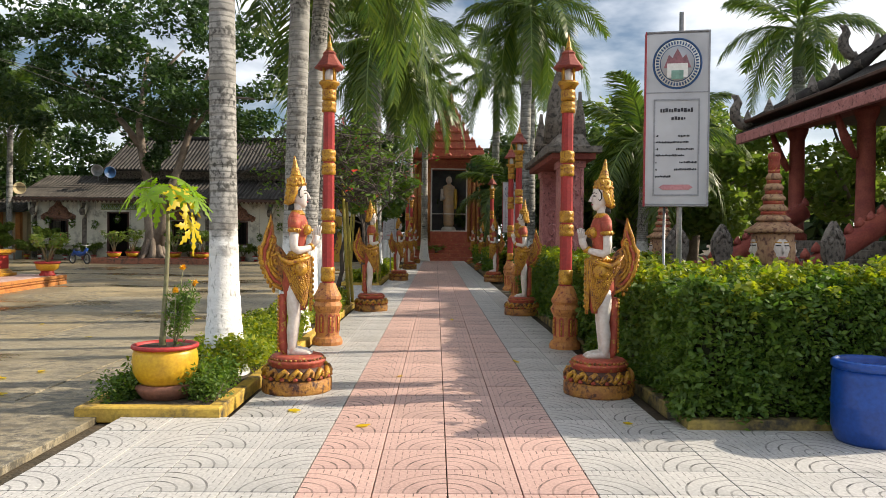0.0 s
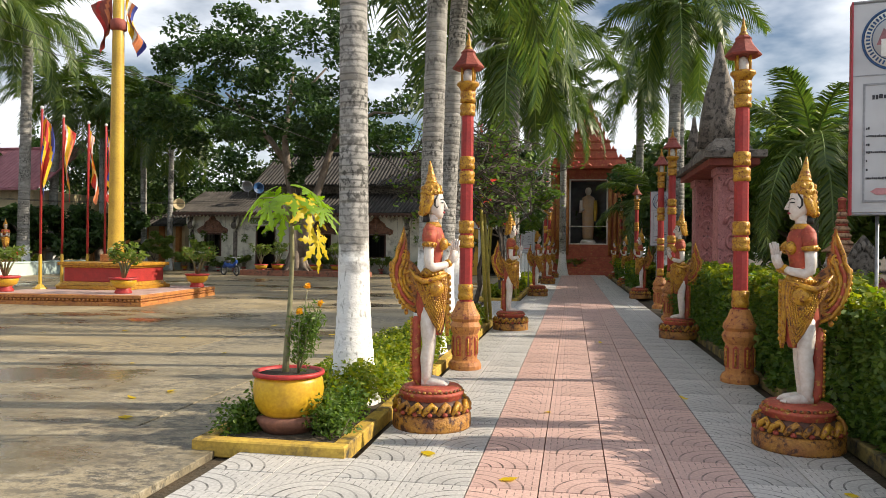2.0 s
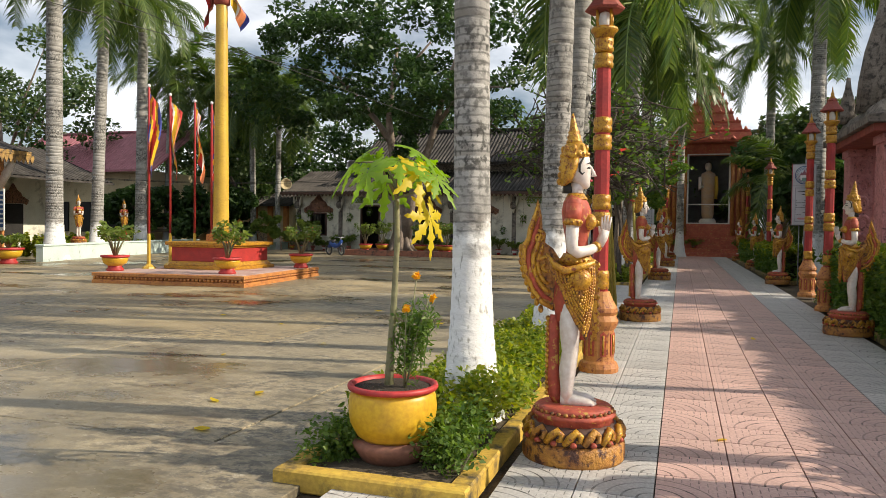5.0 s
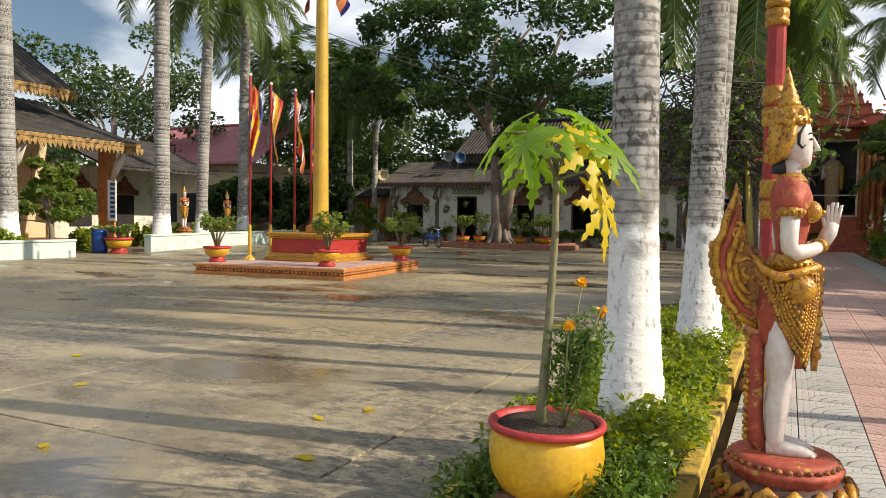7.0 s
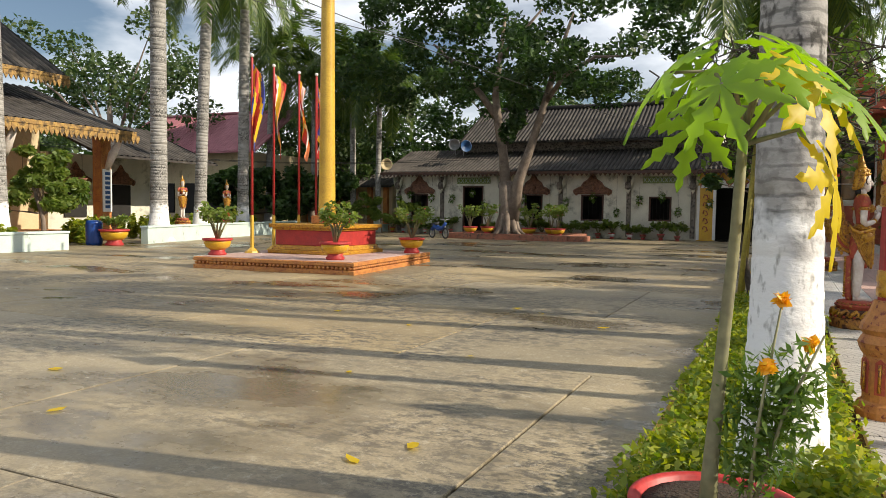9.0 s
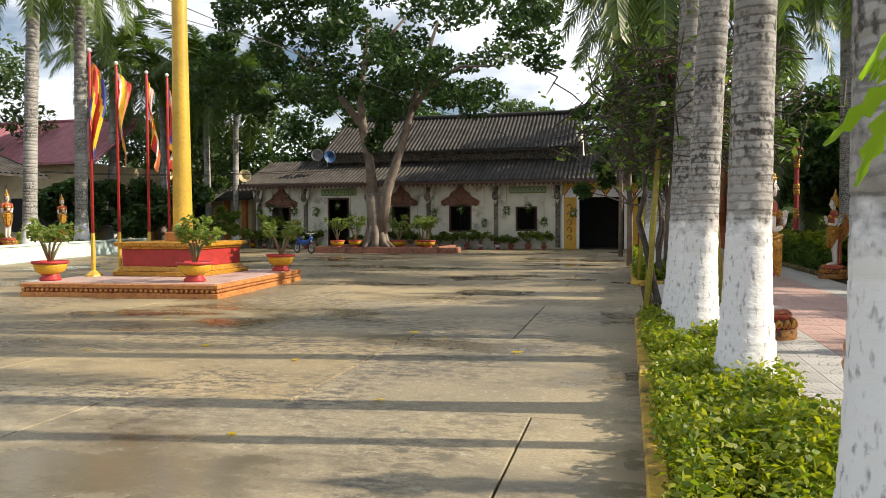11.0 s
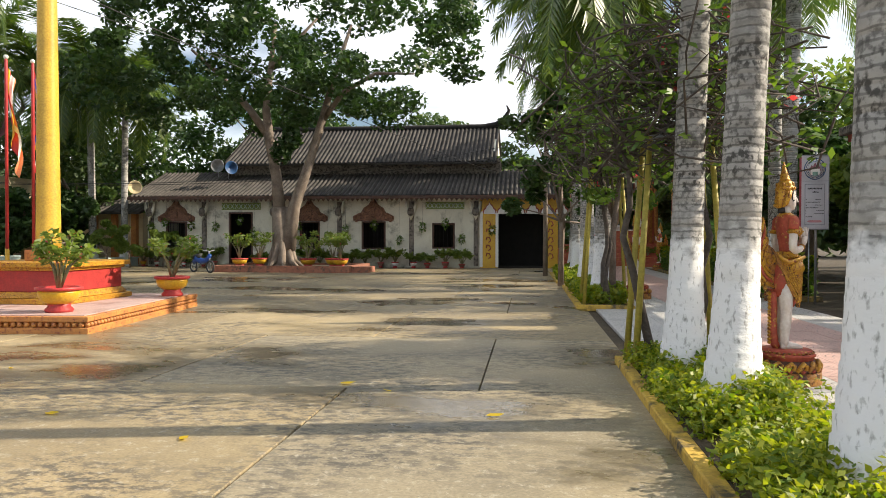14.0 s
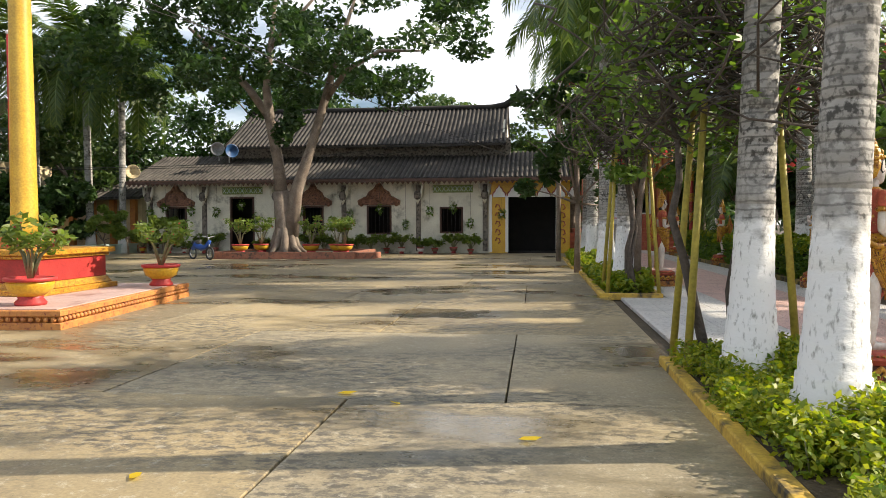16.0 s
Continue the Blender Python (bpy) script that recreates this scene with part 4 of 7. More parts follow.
    for k in range(24):
        a = k * 2 * math.pi / 24
        s.ball((0.138 * math.cos(a), 0.12 * math.sin(a), 1.338), 0.014, G, 1, 1, 1, 6)
    # the tall flame-shaped tail
    tail = [(0.09, 1.02), (0.15, 0.99), (0.23, 1.03), (0.3, 1.12), (0.35, 1.24), (0.372, 1.36), (0.366, 1.45), (0.335, 1.5), (0.325, 1.57), (0.3, 1.64), (0.268, 1.76), (0.24, 1.64), (0.235, 1.56), (0.21, 1.52), (0.215, 1.46), (0.16, 1.42), (0.1, 1.33), (0.08, 1.2)]
    s.plate(tail, 0.05, D, pose(0, 0, 0, 0, 0, 90))
    for sg in (-1, 1):
        for q, w in ((0.93, 0.02), (0.74, 0.018), (0.55, 0.018), (0.36, 0.016)):
            c = (0.2, 1.28)
            pts = [(0.028 * sg, c[0] + (y - c[0]) * q, c[1] + (z - c[1]) * q) for y, z in tail[1:11]]
            s.tube(pts, [w * 0.7] + [w] * (len(pts) - 2) + [w * 0.3], G if q != 0.74 else R, 6)
        s.tube([(0.03 * sg, 0.2 + 0.075 * math.cos(a * 0.7) * (1 - a / 14), 1.3 + 0.075 * math.sin(a * 0.7) * (1 - a / 14)) for a in range(12)], 0.014, G, 6)
        s.tube([(0.03 * sg, 0.26 + 0.045 * math.cos(a * 0.7 + 1) * (1 - a / 14), 1.5 + 0.05 * math.sin(a * 0.7 + 1) * (1 - a / 14)) for a in range(12)], 0.012, G, 6)
    for k in range(10):
        t = k / 9
        s.ball((0, 0.19 + 0.19 * math.sin(0.25 + 1.45 * t), 1.0 + 0.42 * t), 0.024, G, 1.3, 0.8, 1.2, 7)
    # beaded tail end that stands on the base
    s.tube([(0, 0.1, 0.365), (0, 0.135, 0.42), (0, 0.145, 0.55), (0, 0.145, 0.93), (0, 0.14, 0.96)], [0.045, 0.046, 0.042, 0.04, 0.03], R, 10)
    s.tube([(0, 0.12, 0.38), (0, 0.02, 0.37), (0, -0.03, 0.37)], [0.03, 0.026, 0.012], D, 8)
    for k in range(15):
        s.ball((0, 0.185, 0.42 + 0.037 * k), 0.027, G, 1.1, 0.7, 0.72, 8)
    # torso in a red bodice
    loft([(1.36, 0.0, 0.098, 0.072), (1.42, 0.0, 0.096, 0.07), (1.5, 0.0, 0.11, 0.08), (1.6, 0.0, 0.135, 0.098), (1.68, 0.005, 0.155, 0.1), (1.735, 0.01, 0.158, 0.085), (1.77, 0.015, 0.11, 0.065), (1.795, 0.015, 0.055, 0.05)], R, 24)
    loft([(1.755, 0.008, 0.125, 0.078), (1.768, 0.008, 0.115, 0.074), (1.79, 0.01, 0.068, 0.06), (1.8, 0.01, 0.058, 0.054)], G)
    for sg in (-1, 1):
        s.ball((0.062 * sg, -0.085, 1.605), 0.056, G, 1, 0.85, 1, 14)
        s.ball((0.062 * sg, -0.135, 1.603), 0.014, G, 1, 1, 1, 8)
        s.ball((0.155 * sg, 0.015, 1.715), 0.058, R, 1, 0.95, 1, 14)
        s.tube([(0.165 * sg, 0.015, 1.72), (0.178 * sg, 0.025, 1.6)], [0.054, 0.05], R, 14)
        s.tube([(0.177 * sg, 0.023, 1.62), (0.18 * sg, 0.026, 1.578)], 0.057, G, 16)
        for k in range(10):
            a = k * 0.628
            s.ball((0.179 * sg + 0.057 * math.cos(a), 0.025 + 0.057 * math.sin(a), 1.6), 0.013, G, 1, 1, 1, 6)
        s.tube([(0.179 * sg, 0.026, 1.59), (0.178 * sg, 0.03, 1.48), (0.172 * sg, 0.025, 1.425), (0.155 * sg, -0.01, 1.4), (0.1 * sg, -0.085, 1.415), (0.045 * sg, -0.14, 1.44)], [0.045, 0.043, 0.042, 0.04, 0.034, 0.027], W, 12)
        s.tube([(0.062 * sg, -0.122, 1.43), (0.046 * sg, -0.14, 1.442)], 0.036, G, 12)
        # palms joined, fingers upright
        s.tube([(0.03 * sg, -0.15, 1.445), (0.022 * sg, -0.175, 1.5), (0.016 * sg, -0.19, 1.55)], [0.028, 0.034, 0.03], W, 10)
        for k in range(4):
            s.tube([(0.013 * sg, -0.165 - 0.015 * k, 1.55), (0.011 * sg, -0.17 - 0.02 * k, 1.66 - 0.012 * abs(k - 1.5))], [0.011, 0.006], W, 6)
        s.tube([(0.02 * sg, -0.165, 1.5), (0.012 * sg, -0.145, 1.58)], [0.012, 0.007], W, 6)
    # neck and face
    loft([(1.77, 0.015, 0.052, 0.048), (1.82, 0.005, 0.045, 0.045), (1.87, 0.0, 0.05, 0.055)], W, 14)
    loft([(1.83, -0.045, 0.018, 0.018), (1.845, -0.04, 0.042, 0.04), (1.88, -0.02, 0.066, 0.066), (1.93, -0.005, 0.078, 0.083), (1.99, 0.0, 0.082, 0.086), (2.04, 0.005, 0.08, 0.082), (2.08, 0.01, 0.065, 0.068)], W, 20)
    s.tube([(0, -0.083, 1.985), (0, -0.1, 1.945), (0, -0.111, 1.925), (0, -0.085, 1.915)], [0.009, 0.014, 0.018, 0.006], W, 8)
    s.tube([(-0.022, -0.082, 1.885), (0, -0.091, 1.887), (0.022, -0.082, 1.885)], [0.004, 0.01, 0.004], M["sign_red"], 6)
    for sg in (-1, 1):
        s.tube([(0.016 * sg, -0.084, 1.972), (0.04 * sg, -0.076, 1.972), (0.058 * sg, -0.062, 1.968)], [0.004, 0.007, 0.003], M["black"], 6)
        s.tube([(0.012 * sg, -0.086, 1.995), (0.036 * sg, -0.08, 2.006), (0.062 * sg, -0.06, 1.996)], 0.0035, M["black"], 6)
        s.tube([(0.07 * sg, -0.04, 2.04), (0.081 * sg, -0.012, 1.99), (0.08 * sg, -0.012, 1.945), (0.076 * sg, -0.03, 1.925), (0.078 * sg, -0.045, 1.94)], [0.006, 0.009, 0.008, 0.007, 0.003], M["black"], 6)
        s.tube([(0.07 * sg, 0.01, 2.06), (0.086 * sg, 0.03, 1.98), (0.08 * sg, 0.06, 1.9), (0.066 * sg, 0.085, 1.86)], [0.02, 0.032, 0.03, 0.012], G, 9)
        for k in range(5):
            s.ball((0.09 * sg, 0.035 + 0.008 * k, 2.05 - 0.04 * k), 0.022, G, 0.7, 1, 1, 7)
    # gilded hair cap and tiered crown
    loft([(1.85, 0.09, 0.03, 0.025), (1.88, 0.075, 0.06, 0.05), (1.95, 0.06, 0.075, 0.062), (2.04, 0.05, 0.08, 0.07), (2.1, 0.04, 0.07, 0.06)], G)
    s.tube([(0, 0.06, 1.87), (0, 0.06, 1.8)], [0.035, 0.045], M["black"], 8)
    for k in range(5):
        s.ball((0, 0.125 - 0.006 * k, 1.88 + 0.045 * k), 0.024, G, 1.6, 0.8, 1, 8)
    tilt = Matrix.Translation((0, 0.02, 2.04)) @ pose(0, 0, 0, -4) @ Matrix.Translation((0, 0, -2.04))
    s.lathe([(0.088, 2.03), (0.094, 2.045), (0.092, 2.07), (0.086, 2.085), (0.08, 2.11), (0.066, 2.135), (0.06, 2.14)], G, 24, tilt, wob=0.02, lobes=12)
    s.lathe([(0.05, 2.135), (0.056, 2.15), (0.05, 2.165), (0.044, 2.17), (0.048, 2.185), (0.042, 2.2), (0.037, 2.205), (0.04, 2.218), (0.03, 2.235), (0.024, 2.26), (0.018, 2.3), (0.006, 2.345)], G, 18, tilt)
    for k in range(18):
        a = k * 2 * math.pi / 18
        s.ball((0.092 * math.cos(a), 0.092 * math.sin(a), 2.058), 0.013, G, 1, 1, 1.2, 6, tilt)
        if k % 2:
            s.ball((0.078 * math.cos(a), 0.078 * math.sin(a), 2.1), 0.018, G, 1, 1, 1.5, 6, tilt)
    return s.mesh(name)


STATUE = statue_mesh("guardian_statue")
STATUES = {-1: [(-1.5, 7.88), (-1.47, 15.93), (-1.45, 26.9), (-1.4, 36.2), (-1.4, 44.5)], 1: [(1.53, 7.83), (1.64, 15.35), (1.95, 26.65), (2.1, 35.95), (2.1, 44.25)]}
for side, places in STATUES.items():
    for x, y in places:
        o = new("guardian_statue", STATUE)
        o.matrix_basis = pose(x, y, 0.004, 0, 0, (100 if side < 0 else -92) + random.uniform(-3, 3))
        tagged(o, "painted praying winged guardian statue on a round gold base", "statue", group="guardian statues along the path")


# ---- path lamps ----
def path_lamp(m):
    t = thing("path_lamp", "red and gold concrete lamp post with a pagoda-shaped lantern", "lamp post", m, group="lamp posts along the path")
    s = Shape()
    s.lathe([(0.215, 0), (0.22, 0.05), (0.2, 0.1), (0.17, 0.12), (0.165, 0.14), (0.165, 0.46), (0.18, 0.48), (0.2, 0.52), (0.21, 0.56), (0.19, 0.6), (0.175, 0.62), (0.2, 0.66), (0.195, 0.7), (0.15, 0.78), (0.125, 0.84), (0.11, 0.88)], M["orange"], 16, smooth=False)
    for k in range(8):
        a = k * 45 + 22.5
        at = pose(0, 0, 0, 0, 0, a)
        pn = Shape()
        pn.plate([(-0.035, 0.18), (0.035, 0.18), (0.035, 0.42), (0, 0.45), (-0.035, 0.42)], 0.02, M["red_faded"], at @ Matrix.Translation((0, -0.158, 0)))
        pn.tube([at @ Vector((0, -0.172, 0.2)), at @ Vector((0, -0.172, 0.41))], 0.012, M["gold"], 6)
        pn.ob("panel", t)
    s.ob("base", t, "carved orange base")
    s = Shape()
    s.lathe([(0.088, 0.85), (0.08, 3.2), (0.077, 3.36)], M["red"], 8, smooth=False)
    s.ob("shaft", t)
    for z, hh in ((0.9, 0.2), (1.58, 0.16), (1.77, 0.16), (2.42, 0.16), (2.61, 0.16), (3.31, 0.15), (3.48, 0.15)):
        s = Shape()
        s.lathe([(0.08, z), (0.098, z + 0.01), (0.1, z + hh * 0.35), (0.09, z + hh * 0.5), (0.1, z + hh * 0.65), (0.096, z + hh), (0.08, z + hh + 0.01)], M["gold"], 24, wob=0.03, lobes=12)
        s.ob("band", t)
    s = Shape()
    s.lathe([(0.085, 3.62), (0.12, 3.69), (0.15, 3.72), (0.14, 3.75)], M["gold"], 16)
    for k in range(4):
        a = radians(45 + 90 * k)
        s.tube([(0.1 * math.cos(a), 0.1 * math.sin(a), 3.74), (0.105 * math.cos(a), 0.105 * math.sin(a), 3.95)], 0.016, M["gold"], 6)
    s.ob("lantern", t)
    Shape().lathe([(0.03, 3.73), (0.06, 3.77), (0.065, 3.85), (0.05, 3.91), (0.02, 3.93)], M["white_paint"], 14).ob("lamp_bulb", t)
    s = Shape()
    s.lathe([(0.2, 3.93), (0.215, 3.95), (0.195, 3.975), (0.12, 4.07), (0.09, 4.13), (0.1, 4.15), (0.07, 4.18)], M["terracotta"], 8, smooth=False)
    s.ob("lantern_roof", t)
    Shape().lathe([(0.05, 4.17), (0.055, 4.2), (0.03, 4.24), (0.035, 4.27), (0.018, 4.32), (0.004, 4.42)], M["gold"], 12).ob("finial", t)
    return t


LAMP_AT = [(-1.66, 11.0), (-1.6, 38.0), (-1.6, 44.0), (1.72, 10.82), (1.95, 18.9), (2.1, 22.3), (2.35, 33.0), (2.3, 42.0)]
lamp = path_lamp(pose(*LAMP_AT[0], 0.004))
for x, y in LAMP_AT[1:]:
    copy_thing(lamp, pose(x, y, 0.004, 0, 0, random.uniform(-6, 6)))


# ---- roofs of half-round tiles ----
def corrugated(s, x0, x1, y0, z0, y1, z1, m, pitch=0.3, amp=0.07, thick=0.1):
    """A sloping roof sheet from (y0, z0) up to (y1, z1), with rounded ribs that run up the slope."""
    ribs = max(2, int((x1 - x0) / pitch))
    p = (x1 - x0) / ribs
    prof = [(0.0, 0.0), (0.42, 0.0), (0.48, 0.65), (0.6, 0.95), (0.71, 1.0), (0.82, 0.95), (0.94, 0.65)]
    xs = [(x0 + p * (k + u), a * amp) for k in range(ribs) for u, a in prof] + [(x1, 0.0)]
    rows, n = 7, len(xs) - 1
    v, rib, gut = [], [], []
    for j in range(rows):
        t = j / (rows - 1)
        sag = -0.06 * math.sin(math.pi * t)
        v += [(x, y0 + (y1 - y0) * t, z0 + (z1 - z0) * t + b + sag) for x, b in xs]
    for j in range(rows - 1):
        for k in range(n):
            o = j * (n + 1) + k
            # flat valley faces are kept apart to be coloured dark, as if shaded
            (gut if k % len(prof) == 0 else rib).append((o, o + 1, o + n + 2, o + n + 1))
    first, k = len(s.v), s.slot(M["roof_shade_grime"] if m is M["roof_dark"] else m)
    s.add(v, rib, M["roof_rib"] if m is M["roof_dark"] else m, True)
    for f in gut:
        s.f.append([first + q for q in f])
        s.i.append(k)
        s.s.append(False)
    s.add([(x0, y0, z0 - thick), (x1, y0, z0 - thick), (x1, y1, z1 - thick), (x0, y1, z1 - thick), (x0, y0, z0), (x1, y0, z0), (x1, y1, z1), (x0, y1, z1)],
          [(3, 2, 1, 0), (0, 1, 5, 4), (1, 2, 6, 5), (2, 3, 7, 6), (3, 0, 4, 7)], m)


def arch_crest(s, w, z, h, m, at):
    """A pointed flame-shaped gable over a window."""
    p = [(-w, z), (-w * 1.05, z + h * 0.18), (-w * 0.8, z + h * 0.3), (-w * 0.62, z + h * 0.36), (-w * 0.5, z + h * 0.55), (-w * 0.25, z + h * 0.68), (-w * 0.12, z + h * 0.85), (0, z + h)]
    p += [(-x, q) for x, q in reversed(p[:-1])]
    s.plate(p, 0.1, m, at)
    s.plate([(x * 0.68, z + (q - z) * 0.68 + 0.03) for x, q in p], 0.16, m, at)
    for x, q in p:
        s.ball((x * 0.86, -0.05, z + (q - z) * 0.86 + 0.02), w * 0.09, m, 1, 0.7, 1, 6, at)
    s.ball((0, -0.08, z + h * 0.3), w * 0.16, m, 1, 0.5, 1.3, 8, at)


# ---- the old hall ----
HY = 46.0
hall = thing("old_hall", "long old plastered hall with stained walls and dark ribbed roofs", "hall")
openings = [(-24.1, -22.9, 0.95, 2.45), (-20.5, -19.15, 0.1, 2.95), (-16.5, -15.4, 0.95, 2.45), (-13.1, -11.8, 0.95, 2.45), (-9.3, -8.1, 1.0, 2.35), (-5.85, -3.4, 0.0, 2.85)]
s = Shape()
xa = -25.2
for a, b, z0, z1 in openings + [(-2.9, -2.9, 0, 0)]:
    s.box(xa, a, HY, HY + 0.25, -0.1, 3.9, M["plaster"], bevel=0.002)
    if b > a:
        if z0 > 0:
            s.box(a, b, HY, HY + 0.25, -0.1, z0, M["plaster"], bevel=0.002)
        s.box(a, b, HY, HY + 0.25, z1, 3.9, M["plaster"], bevel=0.002)
    xa = b
s.box(-25.2, -24.95, HY + 0.25, HY + 9, -0.1, 3.9, M["plaster"])
s.box(-3.15, -2.9, HY + 0.25, HY + 9, -0.1, 3.9, M["plaster"])
s.box(-25.2, -2.9, HY + 9, HY + 9.25, -0.1, 3.9, M["plaster"])
s.ob("wall", hall)
# backing wall and floor, with the room's shade put into their colour
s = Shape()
s.box(-24.9, -3.2, HY + 3.0, HY + 3.1, 0, 3.8, M["room_shade"])
s.box(-24.9, -3.2, HY + 0.3, HY + 3.0, -0.08, 0.02, M["room_shade"])
s.ob("inner_wall", hall, "inner wall and floor coloured near black for shade")
s = Shape()
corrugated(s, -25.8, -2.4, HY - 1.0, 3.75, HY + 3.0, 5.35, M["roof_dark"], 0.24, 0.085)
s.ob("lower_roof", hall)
Shape().box(-21.5, -5.8, HY + 2.6, HY + 2.8, 4.6, 6.1, M["stone"]).ob("upper_wall", hall, "dark strip of wall between the roofs")
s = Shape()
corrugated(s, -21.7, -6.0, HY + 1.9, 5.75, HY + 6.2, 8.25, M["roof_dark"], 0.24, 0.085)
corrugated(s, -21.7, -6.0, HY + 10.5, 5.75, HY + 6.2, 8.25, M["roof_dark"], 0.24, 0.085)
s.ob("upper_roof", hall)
s = Shape()
s.tube([(-21.8, HY + 6.2, 8.32), (-14, HY + 6.2, 8.28), (-7.0, HY + 6.2, 8.3), (-6.2, HY + 6.2, 8.42), (-5.7, HY + 6.2, 8.8), (-5.45, HY + 6.2, 9.3), (-5.6, HY + 6.2, 9.6)], [0.2, 0.2, 0.2, 0.22, 0.17, 0.1, 0.04], M["roof_shade_grime"], 8)
s.ob("ridge", hall)
s = Shape()
s.plate([(0, 5.7), (8.6, 5.7), (4.3, 8.2)], 0.2, M["plaster"], pose(-6.2, HY + 1.9, 0, 0, 0, 90))
s.plate([(0, 5.7), (8.6, 5.7), (4.3, 8.2)], 0.2, M["roof_dark"], pose(-21.5, HY + 1.9, 0, 0, 0, 90))
s.ob("gable", hall)
s = Shape()
s.box(-25.8, -2.4, HY - 1.05, HY - 0.95, 3.6, 3.76, M["wood_dark"])
k = -25.7
while k < -2.5:
    s.plate([(0, 3.62), (0.24, 3.62), (0.12, 3.46)], 0.03, M["wood_dark"], Matrix.Translation((k, HY - 1.0, 0)))
    k += 0.26
s.ob("eave_trim", hall)
for a, b, z0, z1 in openings[:5]:
    w = thing("window", "dark barred window in the old hall", "window")
    w.parent = hall
    for key in ("category", "label"):
        del w[key]
    s = Shape()
    for x0, x1, q0, q1 in ((a, a + 0.09, z0, z1), (b - 0.09, b, z0, z1), (a + 0.09, b - 0.09, z1 - 0.09, z1), (a + 0.09, b - 0.09, z0, z0 + 0.09)):
        s.box(x0, x1, HY - 0.05, HY + 0.12, q0, q1, M["wood_dark"])
    s.ob("window_frame", w)
    if z0 > 0.5:
        Shape().box(a - 0.1, b + 0.1, HY - 0.12, HY - 0.003, z0 - 0.12, z0 - 0.003, M["plaster"]).ob("sill", w)
        for j in range(1, 6):
            x = a + (b - a) * j / 6
            Shape().tube([(x, HY + 0.04, z0 + 0.09), (x, HY + 0.04, z1 - 0.09)], 0.014, M["black"], 6).ob("bar", w)
    if (a, z0) in ((-24.1, 0.95), (-16.5, 0.95), (-13.1, 0.95)):
        s = Shape()
        arch_crest(s, (b - a) / 2 + 0.42, z1 + 0.02, 1.25, M["crest"], Matrix.Translation(((a + b) / 2, HY - 0.06, 0)))
        s.ob("window_crest", w, "carved flame-shaped brown crest")
for a, b in ((-20.9, -18.7), (-9.65, -7.6)):
    s = Shape()
    s.box(a, b, HY - 0.03, HY - 0.003, 3.08, 3.46, M["crownshaft"])
    for j in range(9):
        x = a + 0.12 + (b - a - 0.24) * j / 8
        s.tube([(x - 0.09, HY - 0.05, 3.14), (x + 0.09, HY - 0.05, 3.4)], 0.02, M["mint"], 6)
        s.tube([(x + 0.09, HY - 0.05, 3.14), (x - 0.09, HY - 0.05, 3.4)], 0.02, M["mint"], 6)
    s.ob("vent", hall, "green pierced vent panel")
# carved brackets between the windows
for x in (-21.9, -17.9, -14.3, -10.4, -6.98, -24.95):
    s = Shape()
    s.box(x - 0.12, x + 0.12, HY - 0.1, HY - 0.003, 0.1, 3.5, M["stone"])
    s.ball((x, HY - 0.3, 2.95), 0.22, M["stone"], 0.9, 0.8, 1.2, 10)
    s.tube([(x - 0.28, HY - 0.25, 3.5), (x - 0.2, HY - 0.25, 3.1), (x, HY - 0.25, 2.6), (x + 0.2, HY - 0.25, 3.1), (x + 0.28, HY - 0.25, 3.5)], [0.06, 0.1, 0.13, 0.1, 0.06], M["plaster"], 8)
    s.ob("bracket", hall, "carved winged bracket")
# the painted doorway
dw = Shape()
dw.box(-6.75, -5.85, HY - 0.2, HY - 0.003, 0, 3.0, M["pot_yellow"])
dw.box(-3.4, -2.75, HY - 0.2, HY - 0.003, 0, 3.0, M["pot_yellow"])
dw.box(-6.75, -2.75, HY - 0.22, HY - 0.003, 3.0, 3.62, M["pot_yellow"])
for j in range(6):
    x = -6.6 + 0.74 * j
    p = [(0, 2.86), (0.04, 3.05), (0.14, 3.12), (0.2, 3.25), (0.3, 3.32), (0.36, 3.46), (0.42, 3.32), (0.52, 3.25), (0.58, 3.12), (0.68, 3.05), (0.72, 2.86)]
    dw.plate([(q + x - 0.02, z + 0.02) for q, z in p], 0.05, M["terracotta"], Matrix.Translation((0, HY - 0.24, 0)))
    dw.plate([(q * 0.86 + x + 0.03, z - 0.04) for q, z in p], 0.05, M["white_paint"], Matrix.Translation((0, HY - 0.265, 0)))
dw.box(-5.95, -5.8, HY - 0.26, HY - 0.21, 0.05, 2.95, M["white_paint"])
dw.box(-3.45, -3.3, HY - 0.26, HY - 0.21, 0.05, 2.95, M["white_paint"])
dw.box(-6.75, -6.62, HY - 0.26, HY - 0.21, 0.05, 2.95, M["white_paint"])
dw.ob("doorway", hall, "yellow and white painted doorway with scalloped head")
s = Shape()
for j, ch in enumerate(range(5)):
    z = 2.3 - 0.42 * j
    for x in (-6.3, -3.08):
        s.tube([(x - 0.14, HY - 0.215, z), (x - 0.1, HY - 0.215, z + 0.16), (x + 0.04, HY - 0.215, z + 0.12), (x + 0.1, HY - 0.215, z - 0.05), (x - 0.02, HY - 0.215, z - 0.12)], 0.03, M["terracotta"], 6)
s.ob("lettering_mark", hall, "brown painted script marks")


# ---- fig tree bed ----
tb = thing("tree_bed", "low brick-edged bed round the old fig tree", "planter", kind="structure")
s = Shape()
s.box(-18.4, -12.1, 39.2, 39.5, -0.05, 0.3, M["brick"])
s.box(-18.4, -18.1, 39.5, 43.2, -0.05, 0.3, M["brick"])
s.box(-12.4, -12.1, 39.5, 43.2, -0.05, 0.3, M["brick"])
s.box(-18.4, -12.1, 43.2, 43.5, -0.05, 0.3, M["brick"])
